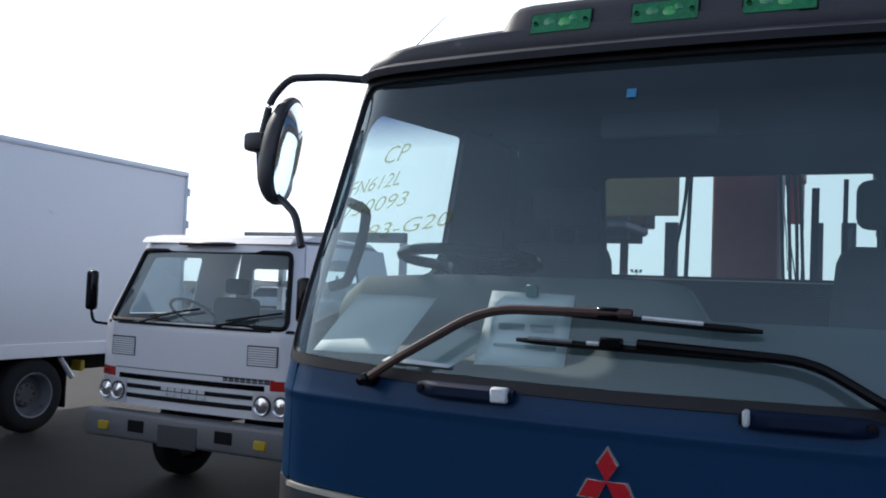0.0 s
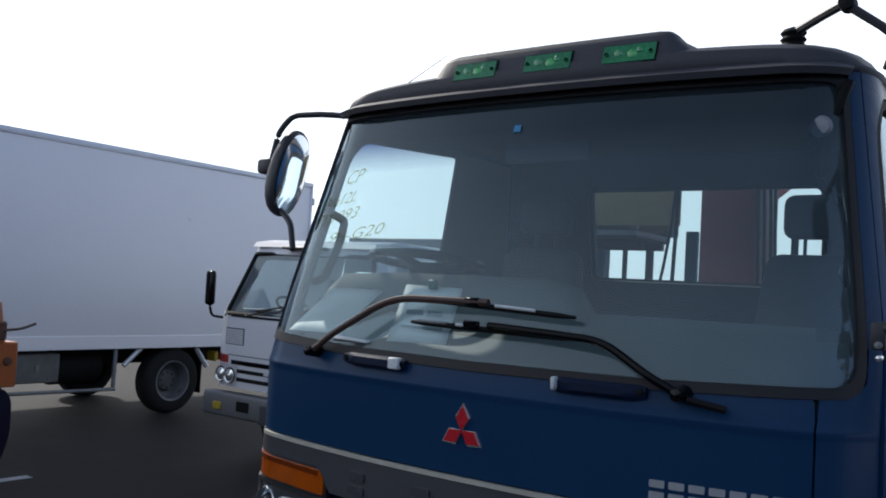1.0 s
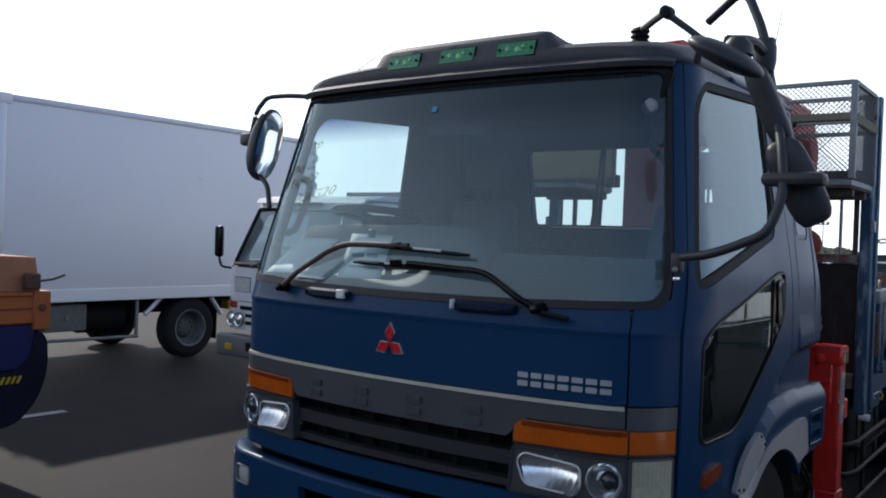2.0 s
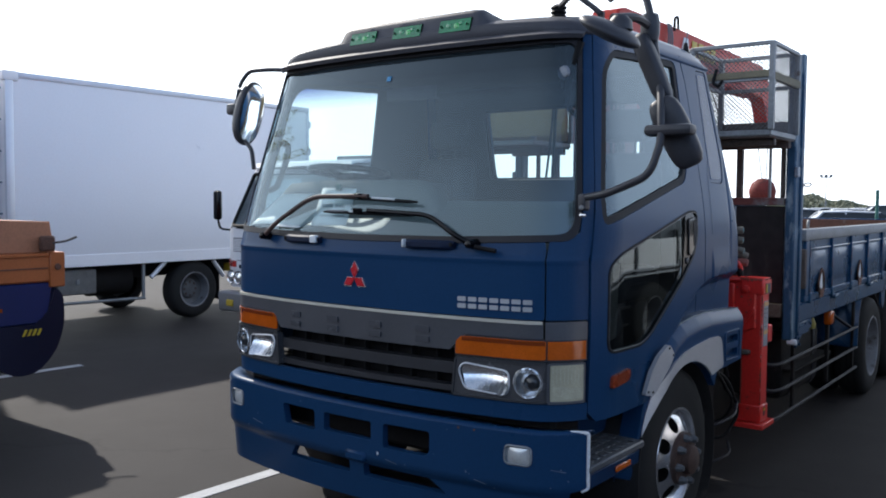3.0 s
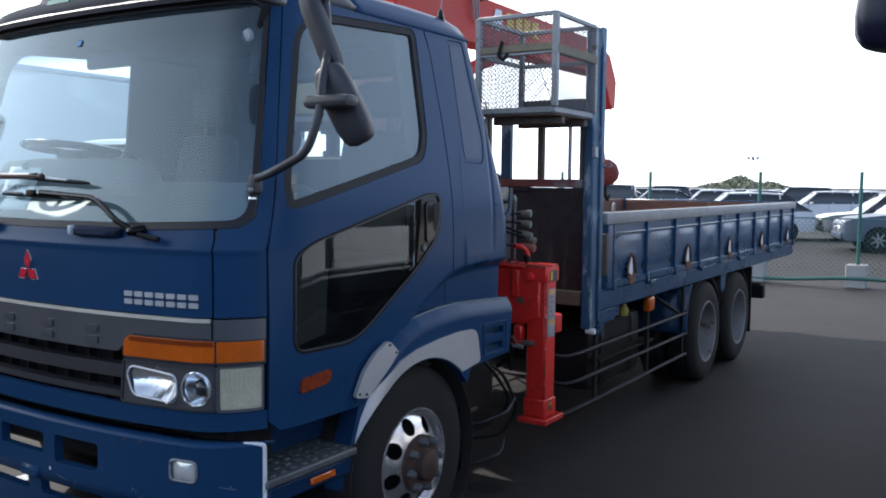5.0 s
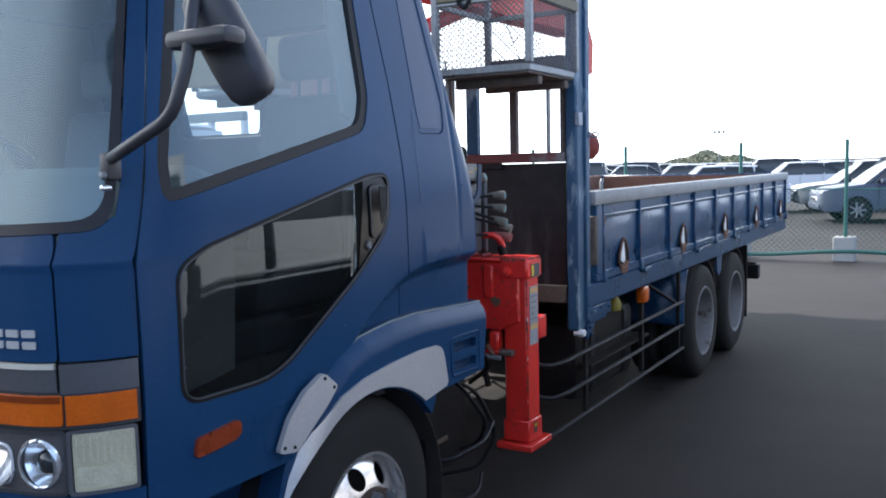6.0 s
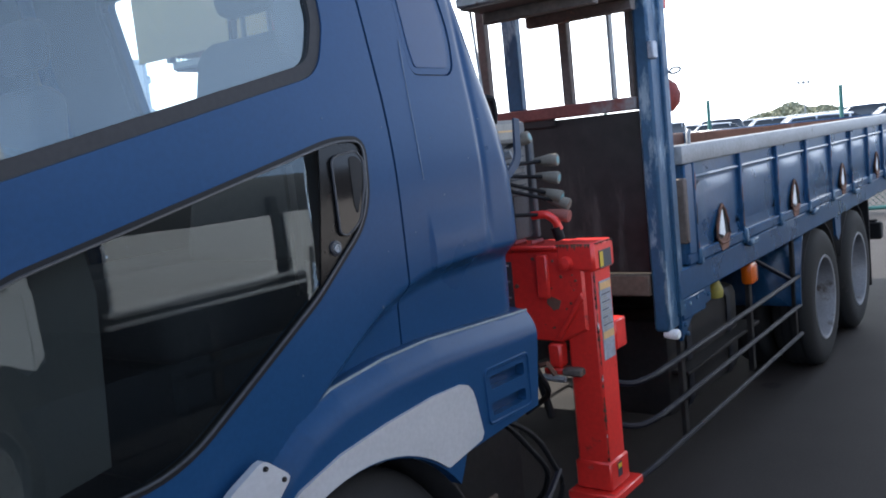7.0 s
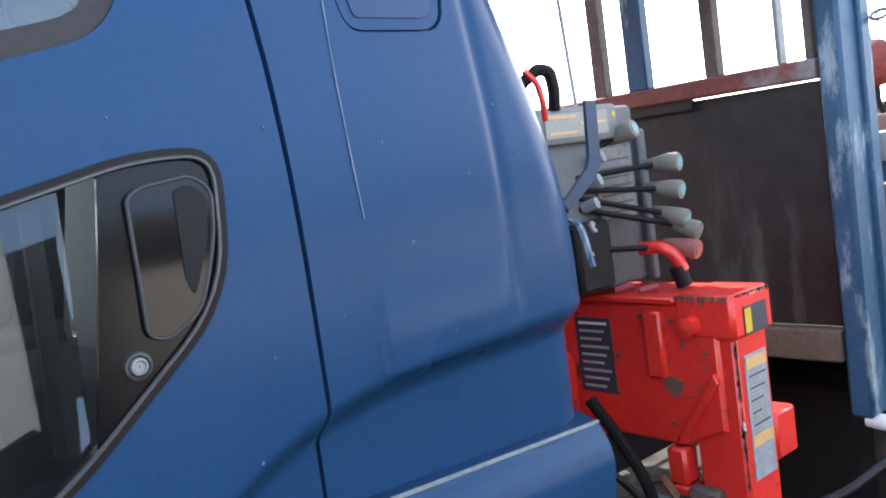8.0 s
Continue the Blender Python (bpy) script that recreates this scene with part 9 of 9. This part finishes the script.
# ---- unseen trucks facing the crane truck behind the camera's lane, added to block low sky ----
def unseen_truck(xc, yf, tall, paint, label):
    e = thing("unseen_truck", label, "truck", "trucks across the lane", (xc, yf - 3.0, 0))
    face = [(yf, 0.55), (yf + 0.02, 1.30), (yf - 0.10, 1.55), (yf - 0.34, 2.42), (yf - 0.46, 2.50), (yf - 1.75, 2.50), (yf - 1.80, 0.55)]
    cab_ = part("cab", prism(B(), face, "x", xc - 1.08, xc + 1.08, 0.03), paint, e, "truck cab", smooth=30)
    glass = [(yf - 0.085, 1.58), (yf - 0.325, 2.36), (yf - 0.36, 2.36), (yf - 0.12, 1.58)]
    part("windscreen", prism(B(), glass, "x", xc - 0.96, xc + 0.96), "car_glass", cab_, "dark windscreen", smooth=0)
    part("grille", box(B(), xc - 0.62, xc + 0.62, yf - 0.02, yf + 0.035, 0.92, 1.15, 0.01), "dark_trim", cab_)
    part("bumper", box(B(), xc - 1.08, xc + 1.08, yf - 0.10, yf + 0.09, 0.42, 0.72, 0.03, 2), "dark_trim", e, "dark front bumper")
    for s in (-1, 1):
        part("headlight", box(B(), xc + s * 0.78 - 0.16, xc + s * 0.78 + 0.16, yf - 0.01, yf + 0.03, 0.80, 0.98, 0.015), "reflector", cab_)
        part("mirror", box(B(), xc + s * 1.24 - 0.09, xc + s * 1.24 + 0.09, yf - 0.30, yf - 0.24, 1.75, 2.10, 0.02, 2), "mirror_shell", e)
        part("mirror_stay", tube(B(), [(xc + s * 1.06, yf - 0.30, 2.05), (xc + s * 1.24, yf - 0.27, 2.05)], 0.014, 6), "mirror_shell", e)
        for y in (yf - 0.95, yf - 4.9):
            wheel("truck_wheel", xc + s * 0.93, y, 0.42, s, "rear", e, disc="step_metal")
    part("cargo_body", box(B(), xc - 1.12, xc + 1.12, yf - 6.6, yf - 1.95, 0.95, tall, 0.04, 2), paint, e, "closed cargo body")
    part("frame_rail", box(B(), xc - 0.45, xc + 0.45, yf - 6.4, yf - 0.5, 0.60, 0.95, 0.01), "chassis", e)


for k, (tall, paint, word) in enumerate(((3.1, "green_dark", "dark green"), (2.7, "navy", "dark navy"), (3.2, "grey_dark", "dark grey"), (2.9, "green_dark", "dark green"), (3.2, "navy", "dark navy"), (2.8, "grey_dark", "dark grey"))):
    unseen_truck(-9.4 + 3.6 * k, -7.4, tall, paint, word + " closed truck, unseen, added across the lane to block sky")


suv = car("parked_suv", "silver-blue compact SUV parked behind the fence", (1.49, 23.85, 0), 18, 4.5, 1.80, 1.66, "car_silver", 0.24, 0.08)
car("parked_wagon", "dark wagon parked behind the fence", (0.2, 28.6, 0), 20, 4.6, 1.78, 1.52, "car_black", 0.27, 0.06)
sedan = car("parked_sedan", "white sedan parked in a row", (-4.2, 27.0, 0), 22, 4.5, 1.74, 1.46, "car_white", 0.27, 0.22)
van = car("parked_minivan", "grey minivan parked in a row", (-13.5, 36.5, 0), 20, 4.6, 1.74, 1.70, "car_grey", 0.20, 0.05)
lot = random.Random(7)
for r in range(5):
    for c in range(9):
        src = (sedan, sedan, suv)[lot.randrange(3)]
        x, y = -38 + 5.6 * c + lot.uniform(-0.4, 0.4) + 1.1 * r, 43.0 + 5.5 * r
        copy_thing(src, pose(x, y, 0, 0, 0, 20 + lot.uniform(-3, 3)))
for c in range(5):
    copy_thing((van, sedan, suv)[c % 3], pose(7.4 + 5.4 * c, 25.5 + 1.8 * c, 0, 0, 0, 18))
for c in range(4):
    copy_thing((sedan, suv, van)[c % 3], pose(6.5 + 5.4 * c, 31.5 + 1.8 * c, 0, 0, 0, 20))

# ---- far distance ----
hl = random.Random(3)
verts, faces = [], []
NX_, NY_ = 60, 10
for i in range(NX_ + 1):
    t = i / NX_
    for j in range(NY_ + 1):
        q = j / NY_
        x, y = -62 + 24 * t, 205 + 26 * q
        h = 4.0 * max(0, math.sin(math.pi * t)) ** 0.7 * (0.7 + 0.5 * noise.noise(Vector((t * 5, 1.3, q)))) * math.sin(math.pi * min(1, q * 1.3)) ** 0.6 if q > 0 else 0
        verts.append((x, y, max(0, h) - 0.2))
for i in range(NX_):
    for j in range(NY_):
        a = i * (NY_ + 1) + j
        faces.append((a, a + NY_ + 1, a + NY_ + 2, a + 1))
me = bpy.data.meshes.new("hillock")
me.from_pydata(verts, [], faces)
# distance haze is put into these greens as a paler colour
M["grass"] = material("hazed_green_scrub", (0.20, 0.20, 0.14), 0.95, 0.0, 0.4, 0.5, 6.0, 0.3, (0.16, 0.14, 0.09), 0.25, 0.3)
M["leaf"] = material("hazed_scrub_leaf", (0.17, 0.18, 0.12), 0.8, 0.0, 0.5, 0.6, 8.0)
me.materials.append(M["grass"])
me.polygons.foreach_set("use_smooth", [True] * len(me.polygons))
tagged(new("backdrop", me), "low scrub-covered hillock in the distance", "hill", kind="structure")
verts, faces = [], []
for k in range(5200):
    i = hl.randrange(NX_ + 1) * (NY_ + 1) + hl.randrange(1, NY_ + 1)
    t = hl.random()
    x, q = -62 + 24 * t, hl.random()
    y = 205 + 26 * q
    h = 4.0 * max(0, math.sin(math.pi * t)) ** 0.7 * (0.7 + 0.5 * noise.noise(Vector((t * 5, 1.3, q)))) * math.sin(math.pi * min(1, q * 1.3)) ** 0.6
    c, s = Vector((x, y, max(0, h) + hl.uniform(-0.2, 0.55))), hl.uniform(0.15, 0.42)
    a, b = Vector((hl.uniform(-1, 1), hl.uniform(-1, 1), hl.uniform(-1, 1))).normalized() * s, Vector((hl.uniform(-1, 1), hl.uniform(-1, 1), hl.uniform(-1, 1))).normalized() * s
    m0 = len(verts)
    verts += [tuple(c - a), tuple(c + b), tuple(c + a), tuple(c - b)]
    faces.append((m0, m0 + 1, m0 + 2, m0 + 3))
me = bpy.data.meshes.new("scrub")
me.from_pydata(verts, [], faces)
me.materials.append(M["leaf"])
tagged(new("scrub", me), "low green scrub on the hillock", "bushes", kind="stuff")
lp = part("lamp_post", tube(B(), [(-44.0, 195, 0), (-44.0, 195, 7.6)], [0.14, 0.09], 8), "galv", None)
tagged(lp, "tall floodlight mast far behind the cars", "lamp post")
part("cross_arm", box(B(), -45.1, -42.9, 194.9, 195.1, 7.5, 7.7), "galv", lp)
for dx in (-1.0, 0.0, 1.0):
    part("floodlight", box(B(), -44 + dx - 0.3, -44 + dx + 0.3, 194.6, 195.0, 7.7, 8.2, 0.05), "galv", lp)
